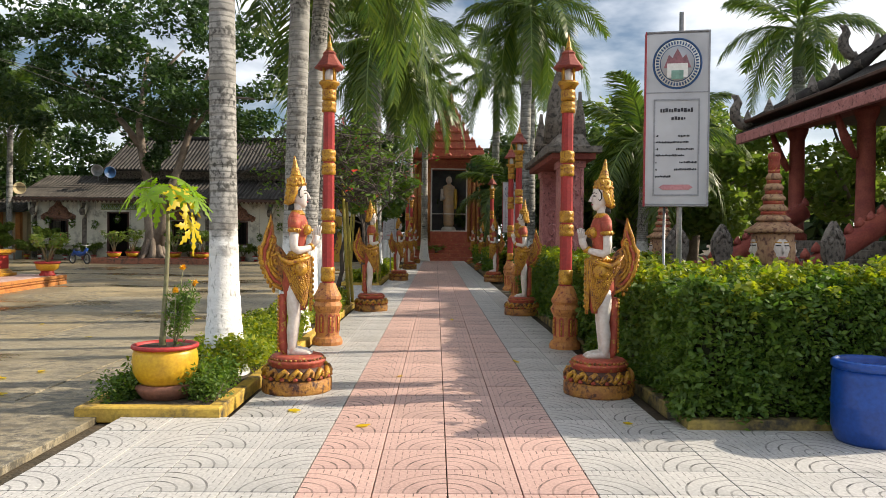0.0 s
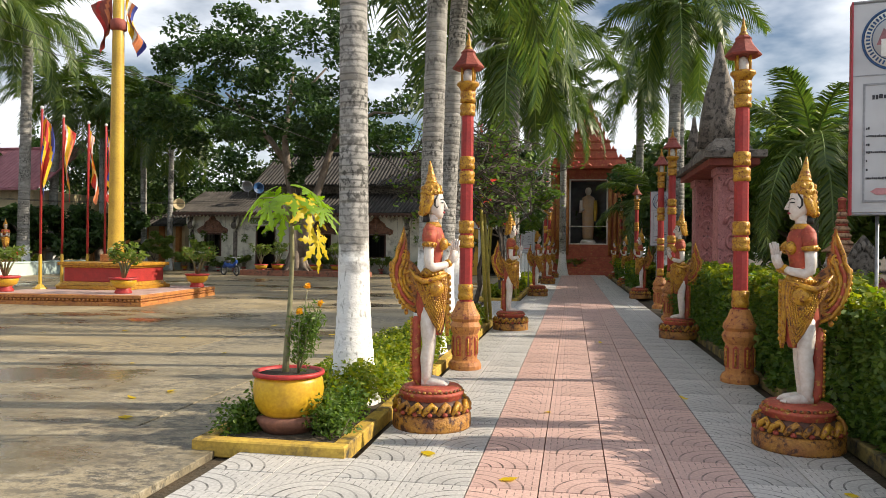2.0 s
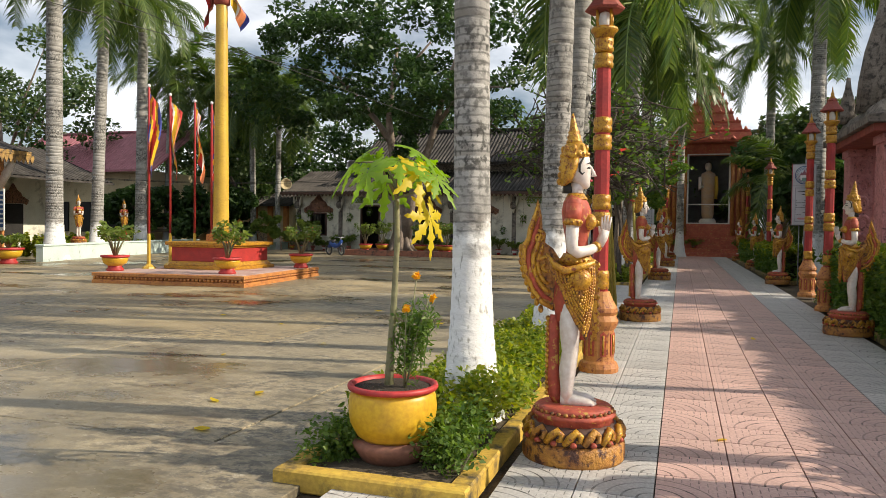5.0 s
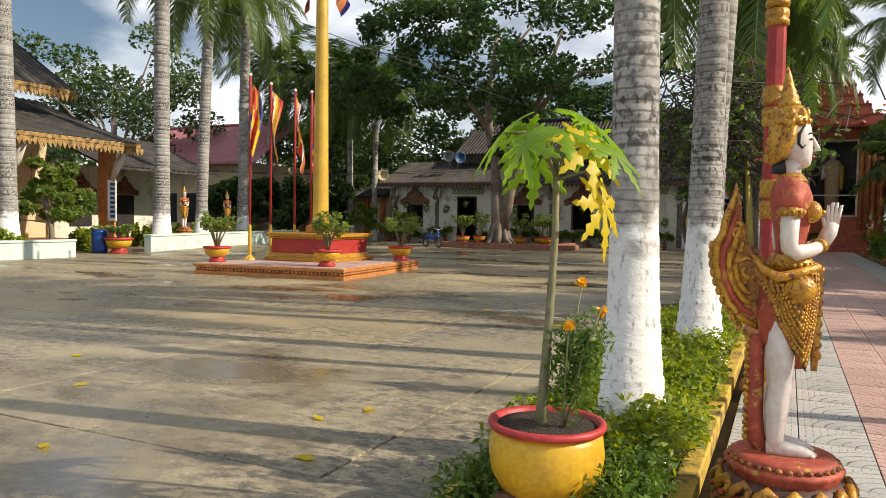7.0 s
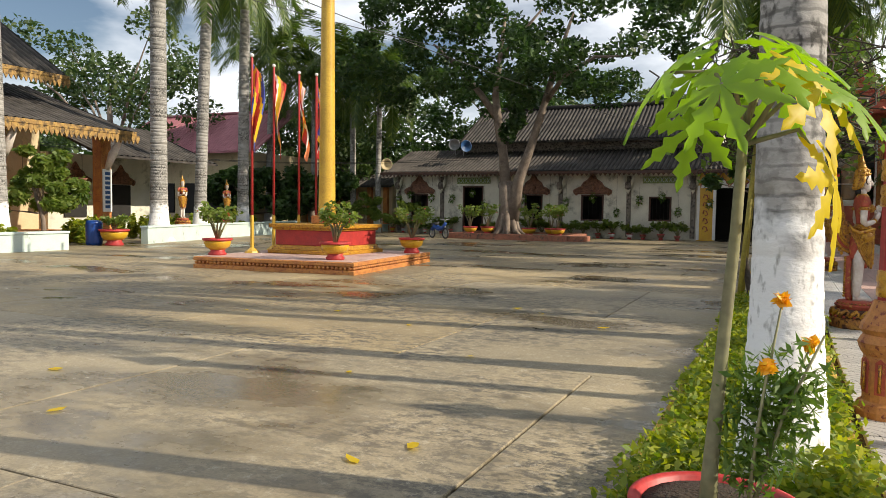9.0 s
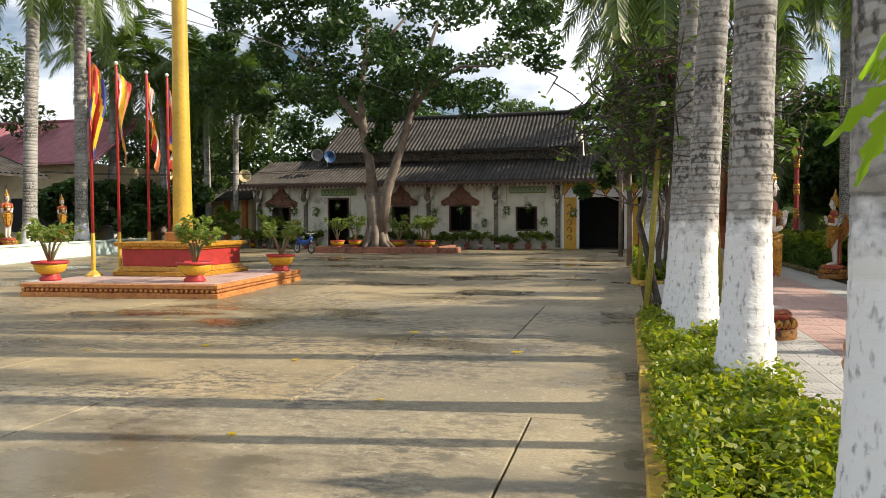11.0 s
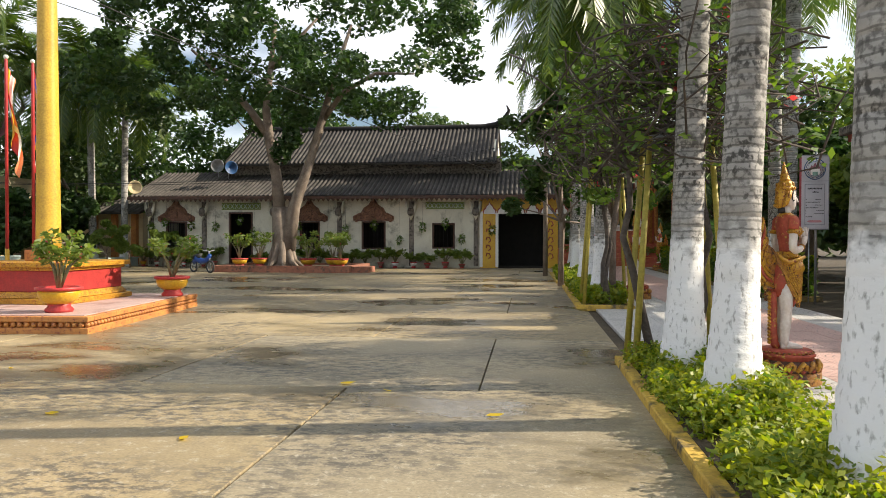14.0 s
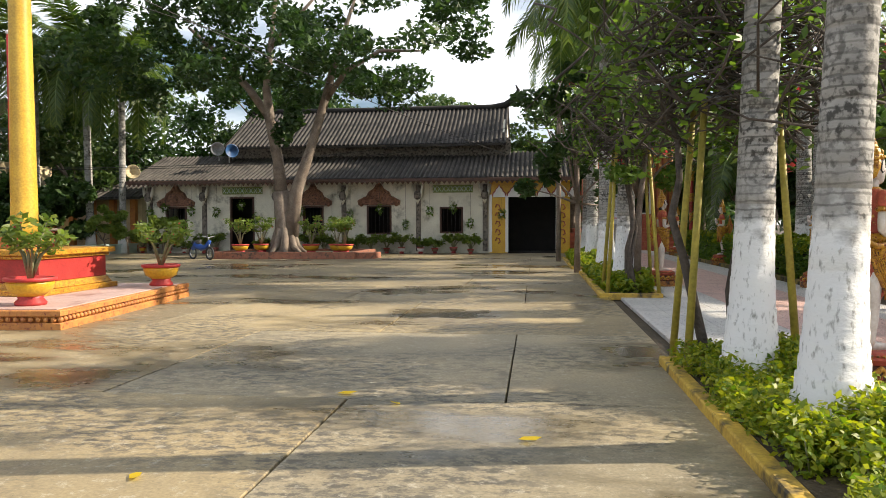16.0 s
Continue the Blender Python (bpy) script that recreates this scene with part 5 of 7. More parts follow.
s.box(-12.1, -11.3, 39.6, 41.0, -0.05, 0.26, M["brick"])
s.ob("bed_wall", tb)
Shape().box(-18.1, -12.4, 39.5, 43.2, -0.05, 0.2, M["earth"]).ob("soil", tb)


# ---- potted shrubs ----
def bonsai_pot(m, seed, r=0.34, h=0.42, plant=0.95, label="yellow and red flower pot with a thin flowering desert rose", cat="potted plant", pot="pot_yellow", leafs=420, flowers=0, name="potted_plant", lsize=0.07):
    t = thing(name, label, cat, m)
    q = random.Random(seed)
    s = Shape()
    s.lathe([(r * 0.62, 0), (r * 0.66, 0.04), (r * 0.5, h * 0.25), (r * 0.55, h * 0.34)], M["pot_red"], 20)
    s.lathe([(r * 0.55, h * 0.33), (r * 0.86, h * 0.5), (r * 0.97, h * 0.75), (r * 0.96, h * 0.86)], M[pot], 20)
    s.ob("pot", t)
    s = Shape()
    s.lathe([(r * 0.98, h * 0.86), (r * 1.08, h * 0.89), (r * 1.08, h), (r * 0.95, h), (r * 0.9, h * 0.9), (r * 0.05, h * 0.9)], M["pot_red"], 20)
    s.ob("rim", t, "dark red rim")
    s = Shape()
    tips = []
    for k in range(7):
        a = k * 0.9 + q.uniform(-.3, .3)
        e = Vector((math.cos(a) * q.uniform(0.2, 0.6), math.sin(a) * q.uniform(0.2, 0.6), h + plant * q.uniform(0.55, 0.95)))
        mid = Vector((e.x * 0.35 + q.uniform(-.05, .05), e.y * 0.35, h + plant * 0.35))
        s.tube([(0, 0, h * 0.88), mid, e], [0.035, 0.02, 0.008], M["stem"], 6)
        tips += [e, mid.lerp(e, 0.6)]
    s.ob("stem", t)
    p = clumps(tips, [np.array((0.2, 0.2, 0.14))] * len(tips), leafs // len(tips), seed, 0.2)
    o = new("foliage", leaf_mesh("foliage", p, lsize, M["leaf_light"], up=0.5, seed=seed))
    o.parent = t
    if flowers:
        p = clumps(tips, [np.array((0.2, 0.2, 0.12))] * len(tips), max(1, flowers // len(tips)), seed + 1, 0.6)
        o = new("flowers", leaf_mesh("flowers", p, 0.05, M["bougain"], length=1.2, seed=seed))
        o.parent = t
    return t


# ---- flag plinth ----
PL = pose(-11.15, 18.5, 0)
PLINTH_AT = pose(-11.14, 18.55, 0, 0, 0, 5.5)
pl = thing("flag_plinth", "stepped orange-edged plinth with a pale tiled top under the flagpole", "plinth", PLINTH_AT)
s = Shape()
PW, PD = 4.35, 4.85
s.box(-PW, 0.0, 0.0, PD, -0.05, 0.1, M["orange"])
s.box(-PW + 0.06, -0.06, 0.06, PD - 0.06, 0.09, 0.2, M["orange"])
s.box(-PW, 0.0, 0.0, PD, 0.19, 0.28, M["orange"])
s.ob("plinth_base", pl)
s = Shape()
for n_, (ox, oy, dx, dy, ln) in enumerate(((0.06 - PW, 0.03, 1, 0, PW - 0.12), (-0.03, 0.06, 0, 1, PD - 0.1))):
    q = 0.0
    while q < ln:
        s.ball((ox + dx * q, oy + dy * q, 0.145), 0.045, M["orange"], 1, 1, 0.9, 6)
        q += 0.11
s.ob("beading", pl)
Shape().box(0.1 - PW, -0.1, 0.1, PD - 0.1, 0.276, 0.292, M["pink_top"]).ob("plinth_top", pl)
ped = thing("flag_pedestal", "red and gold square pedestal of the tall flagpole", "pedestal", PL @ pose(-2.61, 2.84, 0.292))
s = Shape()
s.box(-1.12, 1.12, -1.12, 1.12, 0, 0.1, M["gold"])
s.box(-1.05, 1.05, -1.05, 1.05, 0.1, 0.22, M["gold"], taper=0.06)
s.ob("foot", ped)
Shape().box(-0.97, 0.97, -0.97, 0.97, 0.22, 0.62, M["red"]).ob("die", ped)
s = Shape()
s.box(-1.02, 1.02, -1.02, 1.02, 0.62, 0.68, M["gold"])
s.box(-1.1, 1.1, -1.1, 1.1, 0.68, 0.78, M["gold"])
s.ob("cap", ped)
fpole = thing("flagpole", "tall thick golden flagpole with flags near its top", "flagpole", PL @ pose(-2.61, 2.84, 1.072))
Shape().box(-0.3, 0.3, -0.3, 0.3, 0, 0.22, M["orange"]).ob("pole_base", fpole)
Shape().lathe([(0.24, 0.22), (0.23, 0.4), (0.2, 3), (0.17, 6.5), (0.14, 10.0)], M["gold_plain"], 20).ob("pole", fpole)
s = Shape()
s.lathe([(0.16, 6.9), (0.24, 6.96), (0.24, 7.2), (0.16, 7.26)], M["terracotta"], 14)
s.ob("collar", fpole)


def flag_mesh(s, w, h, z, seed, cols):
    """A limp flag hanging in folds from a pole at the origin; its strips twist round one another."""
    n, rows = 10, 18
    v = []
    for j in range(rows + 1):
        t = j / rows
        for k in range(n + 1):
            u = k / n
            wd = w * (0.34 + 0.16 * math.sin(t * 5 + seed * 1.7)) * (1 - 0.55 * max(0, t - 0.75) / 0.25)
            fold = math.sin(u * 11 + t * 3 + seed) * 0.08 * (0.35 + t)
            v.append((0.02 + u * wd - 0.1 * t * math.sin(seed + t * 3), fold, z - t * h * (0.8 + 0.35 * u) - u * 0.3))
    for k in range(n):
        for j in range(rows):
            twist = int(2.2 * math.sin(j * 0.42 + seed * 2.1) + 1.5)
            c = cols[((k + twist + n) * len(cols) // n) % len(cols)]
            a = j * (n + 1) + k
            s.add([v[a], v[a + 1], v[a + n + 2], v[a + n + 1]], [(0, 1, 2, 3)], M[c], True)


for k, a in enumerate((200, 20)):
    s = Shape()
    flag_mesh(s, 1.2, 1.3, 7.95, k + 1, [["terracotta", "flag_orange", "terracotta", "flag_red"], ["flag_yellow", "flag_white", "flag_orange", "flag_blue"]][k])
    s.ob("pole_flag", fpole, "limp faded flag near the pole top", pose(0.17 * math.cos(radians(a)), 0.17 * math.sin(radians(a)), 0, 0, 0, a))
COLS = [["flag_blue", "flag_yellow", "flag_red", "flag_yellow"], ["flag_red", "flag_white", "flag_yellow", "flag_orange"], ["flag_yellow", "flag_red", "flag_white", "flag_orange"], ["flag_red", "flag_blue", "flag_yellow", "flag_white"]]
for k, (fx, fy, fh) in enumerate([(-4.07, 1.5, 5.1), (-4.42, 2.85, 5.1), (-4.4, 4.0, 5.1), (-4.1, 4.45, 5.1)]):
    t = thing("flag", "limp striped yellow, red and blue flag on a thin red pole", "flag", PL @ pose(fx, fy, 0.292, 0, 0, 40 + 14 * k), group="flags on the plinth")
    s = Shape()
    s.lathe([(0.2, 0), (0.18, 0.04), (0.05, 0.14), (0.045, 0.95), (0.035, 1.0)], M["gold_plain"], 8, smooth=False)
    s.ob("pole_foot", t, "tapered gold pole foot")
    Shape().lathe([(0.035, 0.9), (0.033, fh), (0.02, fh + 0.05)], M["pot_red"], 10).ob("pole", t)
    Shape().ball((0, 0, fh + 0.08), 0.05, M["white_paint"]).ob("finial", t)
    s = Shape()
    flag_mesh(s, 0.68, 1.85, fh - 0.12, k, COLS[k])
    s.ob("cloth", t)
bonsai_pot(PL @ pose(-4.12, 0.25, 0.292), 201, flowers=12)
bonsai_pot(PL @ pose(-0.85, 0.6, 0.292), 202, flowers=16)
bonsai_pot(PL @ pose(-0.65, 4.1, 0.292), 203, flowers=6)
for k, (x, y) in enumerate([(-17.4, 39.9), (-16.7, 40.6), (-14.2, 40.0), (-13.1, 40.3), (-12.7, 40.0)]):
    bonsai_pot(pose(x, y, 0.2), 210 + k, r=0.36, plant=1.2, flowers=10, leafs=500, label="yellow pot with a leafy shrub beside the fig tree")


# ---- papaya in the large yellow pot ----
pp = thing("papaya_plant", "young papaya tree in a big yellow pot with a red rim", "potted plant", pose(-2.57, 7.2, 0.07))
s = Shape()
s.lathe([(0.2, 0), (0.24, 0.06), (0.26, 0.1), (0.24, 0.13)], M["pot_brown"], 24)
s.ob("pot_foot", pp, "brown clay foot")
s = Shape()
s.lathe([(0.17, 0.11), (0.235, 0.16), (0.275, 0.24), (0.287, 0.33), (0.278, 0.41), (0.262, 0.45)], M["pot_yellow"], 36)
s.ob("pot", pp)
s = Shape()
s.lathe([(0.262, 0.445), (0.288, 0.452), (0.294, 0.468), (0.29, 0.482), (0.27, 0.487), (0.252, 0.475), (0.246, 0.43), (0.02, 0.42)], M["pot_red"], 36)
s.ob("rim", pp, "red rim")
Shape().lathe([(0.244, 0.4), (0.248, 0.462), (0.15, 0.468), (0.01, 0.472)], M["pot_soil"], 20).ob("soil", pp)
s = Shape()
TOP = Vector((0.05, -0.1, 1.79))
s.tube([(-0.03, 0, 0.42), (-0.025, 0, 0.6), (0.0, 0.0, 1.0), (0.03, -0.03, 1.4), TOP], [0.034, 0.026, 0.021, 0.018, 0.015], M["stem"], 10)
s.ob("stem", pp)


def papaya_leaf(size, m, name):
    """Seven deeply cut lobes in a star, slightly folded."""
    s = Shape()
    v, f = [(0, 0, 0)], []
    for k in range(7):
        a = radians(-145 + 290 * k / 6)
        ln = size * (1.0 - 0.35 * abs(k - 3) / 3)
        d, n = Vector((math.sin(a), math.cos(a), 0)), Vector((math.cos(a), -math.sin(a), 0))
        prof = [(0.2, 0.075), (0.36, 0.085), (0.48, 0.175), (0.56, 0.07), (0.7, 0.14), (0.78, 0.045), (0.88, 0.06), (1.0, 0.0)]
        o = len(v)
        for t, w in prof:
            z = -0.18 * size * t * t
            c = d * ln * t
            v += [tuple(c + n * w * size + Vector((0, 0, z - 0.03 * size))), tuple(c + Vector((0, 0, z))), tuple(c - n * w * size + Vector((0, 0, z - 0.03 * size)))]
        f += [(0, o + 1, o), (0, o + 2, o + 1)]
        for j in range(len(prof) - 1):
            b = o + 3 * j
            f += [(b, b + 1, b + 4, b + 3), (b + 1, b + 2, b + 5, b + 4)]
    s.add(v, f, m, True)
    return s.mesh(name)


PAP = [papaya_leaf(0.27, M["papaya"], "leaf"), papaya_leaf(0.23, M["papaya"], "leaf"), papaya_leaf(0.26, M["papaya_yellow"], "leaf")]
q = random.Random(3)
for k in range(8):
    a = k * 137.5 + 20
    rr = 0.12 + 0.24 * (k / 9) + q.uniform(0, 0.06)
    hh = 0.17 - 0.24 * (k / 9) + q.uniform(-0.04, 0.04)
    e = TOP + Vector((rr * math.cos(radians(a)), rr * math.sin(radians(a)), hh))
    Shape().tube([TOP - Vector((0, 0, 0.05 + 0.01 * k)), TOP.lerp(e, 0.55) + Vector((0, 0, 0.05)), e], [0.009, 0.007, 0.005], M["stem"], 6).ob("petiole", pp)
    o = new("leaf", PAP[k % 2])
    o.parent = pp
    o.matrix_basis = Matrix.Translation(e) @ pose(0, 0, 0, 0, 0, a - 90) @ pose(0, 0, 0, -30 - 42 * (k / 9) + q.uniform(-14, 14), q.uniform(-28, 28))
for k, (a, hh, rr, tilt) in enumerate([(-38, 0.02, 0.26, -62), (-15, -0.24, 0.26, -80)]):
    e = TOP + Vector((rr * math.cos(radians(a)), rr * math.sin(radians(a)), hh))
    Shape().tube([TOP - Vector((0, 0, 0.12)), TOP.lerp(e, 0.6) + Vector((0, 0, 0.06)), e], [0.009, 0.007, 0.005], M["stem"], 6).ob("petiole", pp)
    o = new("leaf", PAP[2])
    o.parent = pp
    o["label"] = "yellowed drooping leaf"
    o.matrix_basis = Matrix.Translation(e) @ pose(0, 0, 0, 0, 0, a - 90) @ pose(0, 0, 0, tilt, 10 * k - 8)
# marigolds beside the stem
mg = thing("marigold_plant", "orange marigolds with feathery leaves in the pot", "flower", pose(-2.48, 7.16, 0.5) @ Matrix.Diagonal((0.85, 0.85, 1.2, 1)))
s = Shape()
heads = [(0.1, -0.02, 0.62), (0.2, 0.05, 0.5), (0.06, -0.12, 0.45), (0.24, -0.1, 0.55)]
for x, y, z in heads:
    s.tube([(0, 0, -0.02), (x * 0.5, y * 0.5, z * 0.6), (x, y, z)], [0.008, 0.006, 0.004], M["stem"], 5)
s.ob("stem", mg)
for x, y, z in heads[:3]:
    p = clumps([(x, y, z + 0.01)], [np.array((0.026, 0.026, 0.018))], 60, int(x * 100), 0.5)
    o = new("flower_head", leaf_mesh("flower_head", p, 0.018, M["marigold"], seed=3))
    o.parent = mg
p = clumps([(0.03, 0, 0.18), (0.1, 0, 0.3), (0, 0.04, 0.34), (0.15, -0.03, 0.4)], [np.array((0.14, 0.12, 0.14))] * 4, 300, 9, 0.1)
o = new("foliage", leaf_mesh("foliage", p, 0.014, M["leaf_hedge"], length=4, seed=5))
o.parent = mg


# ---- sign board ----
sb = thing("sign_board", "tall white notice board with a round emblem and script", "sign", pose(2.57, 8.75, -0.03, 0, 0, -12) @ Matrix.Diagonal((0.92, 1, 0.985, 1)))
for x in (-0.12, 0.06):
    Shape().tube([(x, 0.03, 0), (x, 0.03, 4.2 if x > 0 else 2.0)], 0.035 if x > 0 else 0.018, M["metal_grey"], 10).ob("post", sb)
s = Shape()
s.box(-0.36, 0.36, -0.06, 0.06, 2.0, 3.95, M["sign_white"])
s.ob("panel", sb)
s = Shape()
s.box(-0.376, -0.36, -0.07, 0.07, 1.98, 3.97, M["sign_red"])
s.box(0.36, 0.38, -0.07, 0.07, 1.98, 3.97, M["sign_grey"])
s.box(-0.36, 0.36, -0.07, 0.07, 3.95, 3.97, M["sign_grey"])
s.box(-0.36, 0.36, -0.07, 0.07, 1.98, 2.0, M["sign_grey"])
s.ob("edge_frame", sb)
s = Shape()
for x0, x1, z0, z1 in ((-0.27, -0.25, 2.1, 3.2), (0.25, 0.27, 2.1, 3.2), (-0.25, 0.25, 3.18, 3.2), (-0.25, 0.25, 2.1, 2.12), (-0.36, 0.36, 3.27, 3.28)):
    s.box(x0, x1, -0.066, -0.0605, z0, z1, M["sign_grey"], bevel=0.001)
s.ob("inner_border", sb)
s = Shape()
at = pose(0, -0.061, 3.6, 90)
s.lathe([(0.29, 0), (0.29, 0.004), (0.27, 0.004), (0.27, 0)], M["ink_blue"], 40, at)
s.lathe([(0.265, 0), (0.265, 0.003)], M["white_paint"], 40, at)
s.lathe([(0.205, 0.002), (0.205, 0.006)], M["ink_blue"], 40, at)
s.lathe([(0.195, 0.003), (0.195, 0.008)], M["sign_white"], 40, at)
s.plate([(-0.16, 3.55), (-0.1, 3.7), (-0.06, 3.66), (0, 3.77), (0.06, 3.66), (0.1, 3.7), (0.16, 3.55)], 0.006, M["sign_crown"], Matrix.Translation((0, -0.071, 0)))
s.plate([(-0.12, 3.44), (-0.12, 3.6), (0.12, 3.6), (0.12, 3.44)], 0.006, M["white_paint"], Matrix.Translation((0, -0.076, 0)))
s.plate([(-0.07, 3.42), (-0.07, 3.52), (0.07, 3.52), (0.07, 3.42)], 0.006, M["ink_green"], Matrix.Translation((0, -0.081, 0)))
for k in range(44):
    a = radians(k * 360 / 44)
    s.box(-0.008, 0.008, -0.07, -0.062, -0.018, 0.018, M["ink_blue"], pose(0.235 * math.cos(a), 0, 3.6 + 0.235 * math.sin(a), 0, 90 - math.degrees(a)), bevel=0.001)
s.ob("emblem", sb, "round blue-ringed emblem")
q = random.Random(4)
for z, x0, x1, hh in [(3.05, -0.19, 0.2, 0.05), (2.96, -0.06, 0.09, 0.045), (2.77, 0.02, 0.16, 0.026), (2.77, -0.24, -0.22, 0.026), (2.7, -0.24, 0.14, 0.026), (2.62, 0.0, 0.2, 0.026), (2.62, -0.24, -0.22, 0.026), (2.55, -0.24, 0.1, 0.026), (2.47, 0.04, 0.24, 0.026), (2.47, -0.24, -0.22, 0.026), (2.39, -0.02, 0.24, 0.026), (2.39, -0.24, -0.22, 0.026), (2.31, -0.24, -0.06, 0.026)]:
    s = Shape()
    x = x0
    while x < x1 - 0.005:
        w = hh * q.uniform(0.35, 0.7)
        s.box(x, x + w, -0.0655, -0.0605, z + q.uniform(0, hh * 0.2), z + hh * q.uniform(0.7, 1.0), M["ink"], bevel=0.001)
        x += w + hh * 0.16
    s.ob("script_line", sb, "dark line of script")
s = Shape()
s.plate([(-0.2, 2.2), (-0.15, 2.23), (0.15, 2.23), (0.2, 2.2), (0.15, 2.17), (-0.15, 2.17)], 0.006, M["ink_pink"], Matrix.Translation((0, -0.064, 0)))
s.ob("ornament_bar", sb, "faded pink bar")
far = copy_thing(sb, pose(2.5, 26.0, 0, 0, 0, -4) @ Matrix.Scale(0.9, 4))
copy_thing(sb, pose(-2.1, 31.6, -0.2, 0, 0, 8) @ Matrix.Scale(0.85, 4))

# ---- barrel ----
br = thing("barrel", "blue plastic drum standing before the hedge", "barrel", pose(3.25, 6.12, 0.004))
s = Shape()
s.lathe([(0.23, 0), (0.25, 0.03), (0.268, 0.1), (0.275, 0.12), (0.275, 0.28), (0.283, 0.3), (0.275, 0.32), (0.275, 0.5), (0.262, 0.57)], M["barrel_blue"], 32)
s.ob("body", br)
Shape().lathe([(0.262, 0.565), (0.279, 0.575), (0.283, 0.6), (0.276, 0.625), (0.258, 0.635), (0.25, 0.6), (0.24, 0.5), (0.01, 0.48)], M["barrel_blue"], 32).ob("rim", br, "rolled rim of the drum")


# ---- face towers ----
def face_tower(x, y, sc, label):
    t = thing("face_tower", label, "stupa", pose(x, y, 0) @ Matrix.Diagonal((sc * 0.74, sc * 0.74, sc, 1)))
    s = Shape()
    s.box(-0.5, 0.5, -0.5, 0.5, 0, 1.0, M["stone"])
    s.lathe([(0.5, 1.0), (0.55, 1.1), (0.5, 1.2)], M["stone"], 20)
    s.lathe([(0.5, 1.2), (0.52, 1.4), (0.5, 1.75), (0.4, 1.8)], M["tower_stone"], 20)
    s.ob("body", t)
    for k in range(4):
        f = Shape()
        at = pose(0, 0, 0, 0, 0, 90 * k)
        f.ball((0, -0.4, 1.48), 0.25, M["skin"], 0.95, 0.55, 1.15, 16, at)
        f.tube([at @ Vector((0, -0.53, 1.53)), at @ Vector((0, -0.57, 1.44)), at @ Vector((0, -0.53, 1.41))], [0.025, 0.04, 0.02], M["skin"], 8)
        for sg in (-1, 1):
            f.tube([at @ Vector((0.04 * sg, -0.525, 1.55)), at @ Vector((0.16 * sg, -0.49, 1.55))], 0.014, M["black"], 6)
            f.tube([at @ Vector((0.03 * sg, -0.53, 1.6)), at @ Vector((0.17 * sg, -0.48, 1.61))], 0.012, M["gold"], 6)
        f.tube([at @ Vector((-0.08, -0.52, 1.34)), at @ Vector((0.08, -0.52, 1.34))], 0.018, M["pink"], 6)
        f.ob("face", t, "pale serene carved face")
    s = Shape()
    s.lathe([(0.62, 1.78), (0.66, 1.82), (0.45, 1.92), (0.36, 1.98)], M["tower_stone"], 24, wob=0.04, lobes=12)
    s.ob("canopy", t, "flared orange canopy")
    z, rr = 1.98, 0.4
    for k in range(5):
        s = Shape()
        s.lathe([(rr * 0.8, z), (rr * 1.02, z + 0.03), (rr * 1.0, z + 0.06), (rr * 0.72, z + 0.13)], M["tower_stone"], 24)
        s.lathe([(rr * 0.72, z + 0.13), (rr * 0.74, z + 0.19)], M["red_faded"], 20)
        s.ob("spire_tier", t, "orange and red spire tier")
        z += 0.19
        rr *= 0.83
    Shape().lathe([(0.13, z - 0.02), (0.14, z + 0.1), (0.12, z + 0.18), (0.15, z + 0.22), (0.14, z + 0.3), (0.05, z + 0.33)], M["red_faded"], 16).ob("finial", t)
    return t


face_tower(5.75, 13.2, 0.95, "tower of four pale carved faces under an orange stepped spire")
face_tower(6.1, 20.5, 0.9, "weathered tower of four faces beside the temple stairs")
for (x, y, a) in [(7.9, 15.2, 20), (5.5, 17.5, -15), (6.9, 18.4, 10)]:
    t = thing("naga_head", "weathered fan-shaped stone serpent head at the stairs", "sculpture", pose(x, y, 0, 0, 0, a) @ Matrix.Diagonal((0.62, 0.7, 0.86, 1)))
    s = Shape()
    s.box(-0.25, 0.25, -0.2, 0.2, 0, 1.2, M["stone"])
    s.plate([(-0.25, 1.18), (-0.42, 1.5), (-0.42, 1.8), (-0.3, 2.0), (-0.1, 2.2), (0, 2.28), (0.1, 2.2), (0.3, 2.0), (0.42, 1.8), (0.42, 1.5), (0.25, 1.18)], 0.2, M["stone"])
    for k in range(5):
        a2 = radians(30 + 30 * k)
        s.ball((0.3 * math.cos(a2), -0.1, 1.65 + 0.36 * math.sin(a2)), 0.1, M["stone"], 1, 1, 1.2, 8)
    s.ob("head", t)


# ---- temple on the sunward side ----
TEMPLE_AT = pose(0.8, 0, 0) @ Matrix.Diagonal((1, 1, 1.09, 1))
tp = thing("temple", "red-pillared temple with a dark tiered roof on a raised terrace", "temple", TEMPLE_AT)
Shape().box(9.0, 24, 12.3, 23.0, -0.1, 1.45, M["stone"]).ob("terrace", tp, "grey raised terrace")
for y in (21.6, 18.2, 14.8):
    s = Shape()
    s.lathe([(0.3, 1.45), (0.3, 1.6), (0.22, 1.66), (0.2, 4.1), (0.28, 4.3), (0.3, 4.4)], M["terracotta"], 14, Matrix.Translation((9.5, y, 0)))
    s.tube([(9.25, y, 3.3), (9.0, y, 3.7), (8.75, y, 4.3)], [0.08, 0.12, 0.06], M["terracotta"], 8)
    s.ob("pillar", tp)
    s = Shape()
    s.lathe([(0.26, 1.45), (0.2, 1.66), (0.19, 4.4)], M["terracotta"], 14, Matrix.Translation((12.6, y, 0)))
    s.ob("pillar", tp)
Shape().box(14.2, 14.5, 12.3, 22.6, 1.45, 5.0, M["terracotta"]).ob("wall", tp, "dark red inner wall")
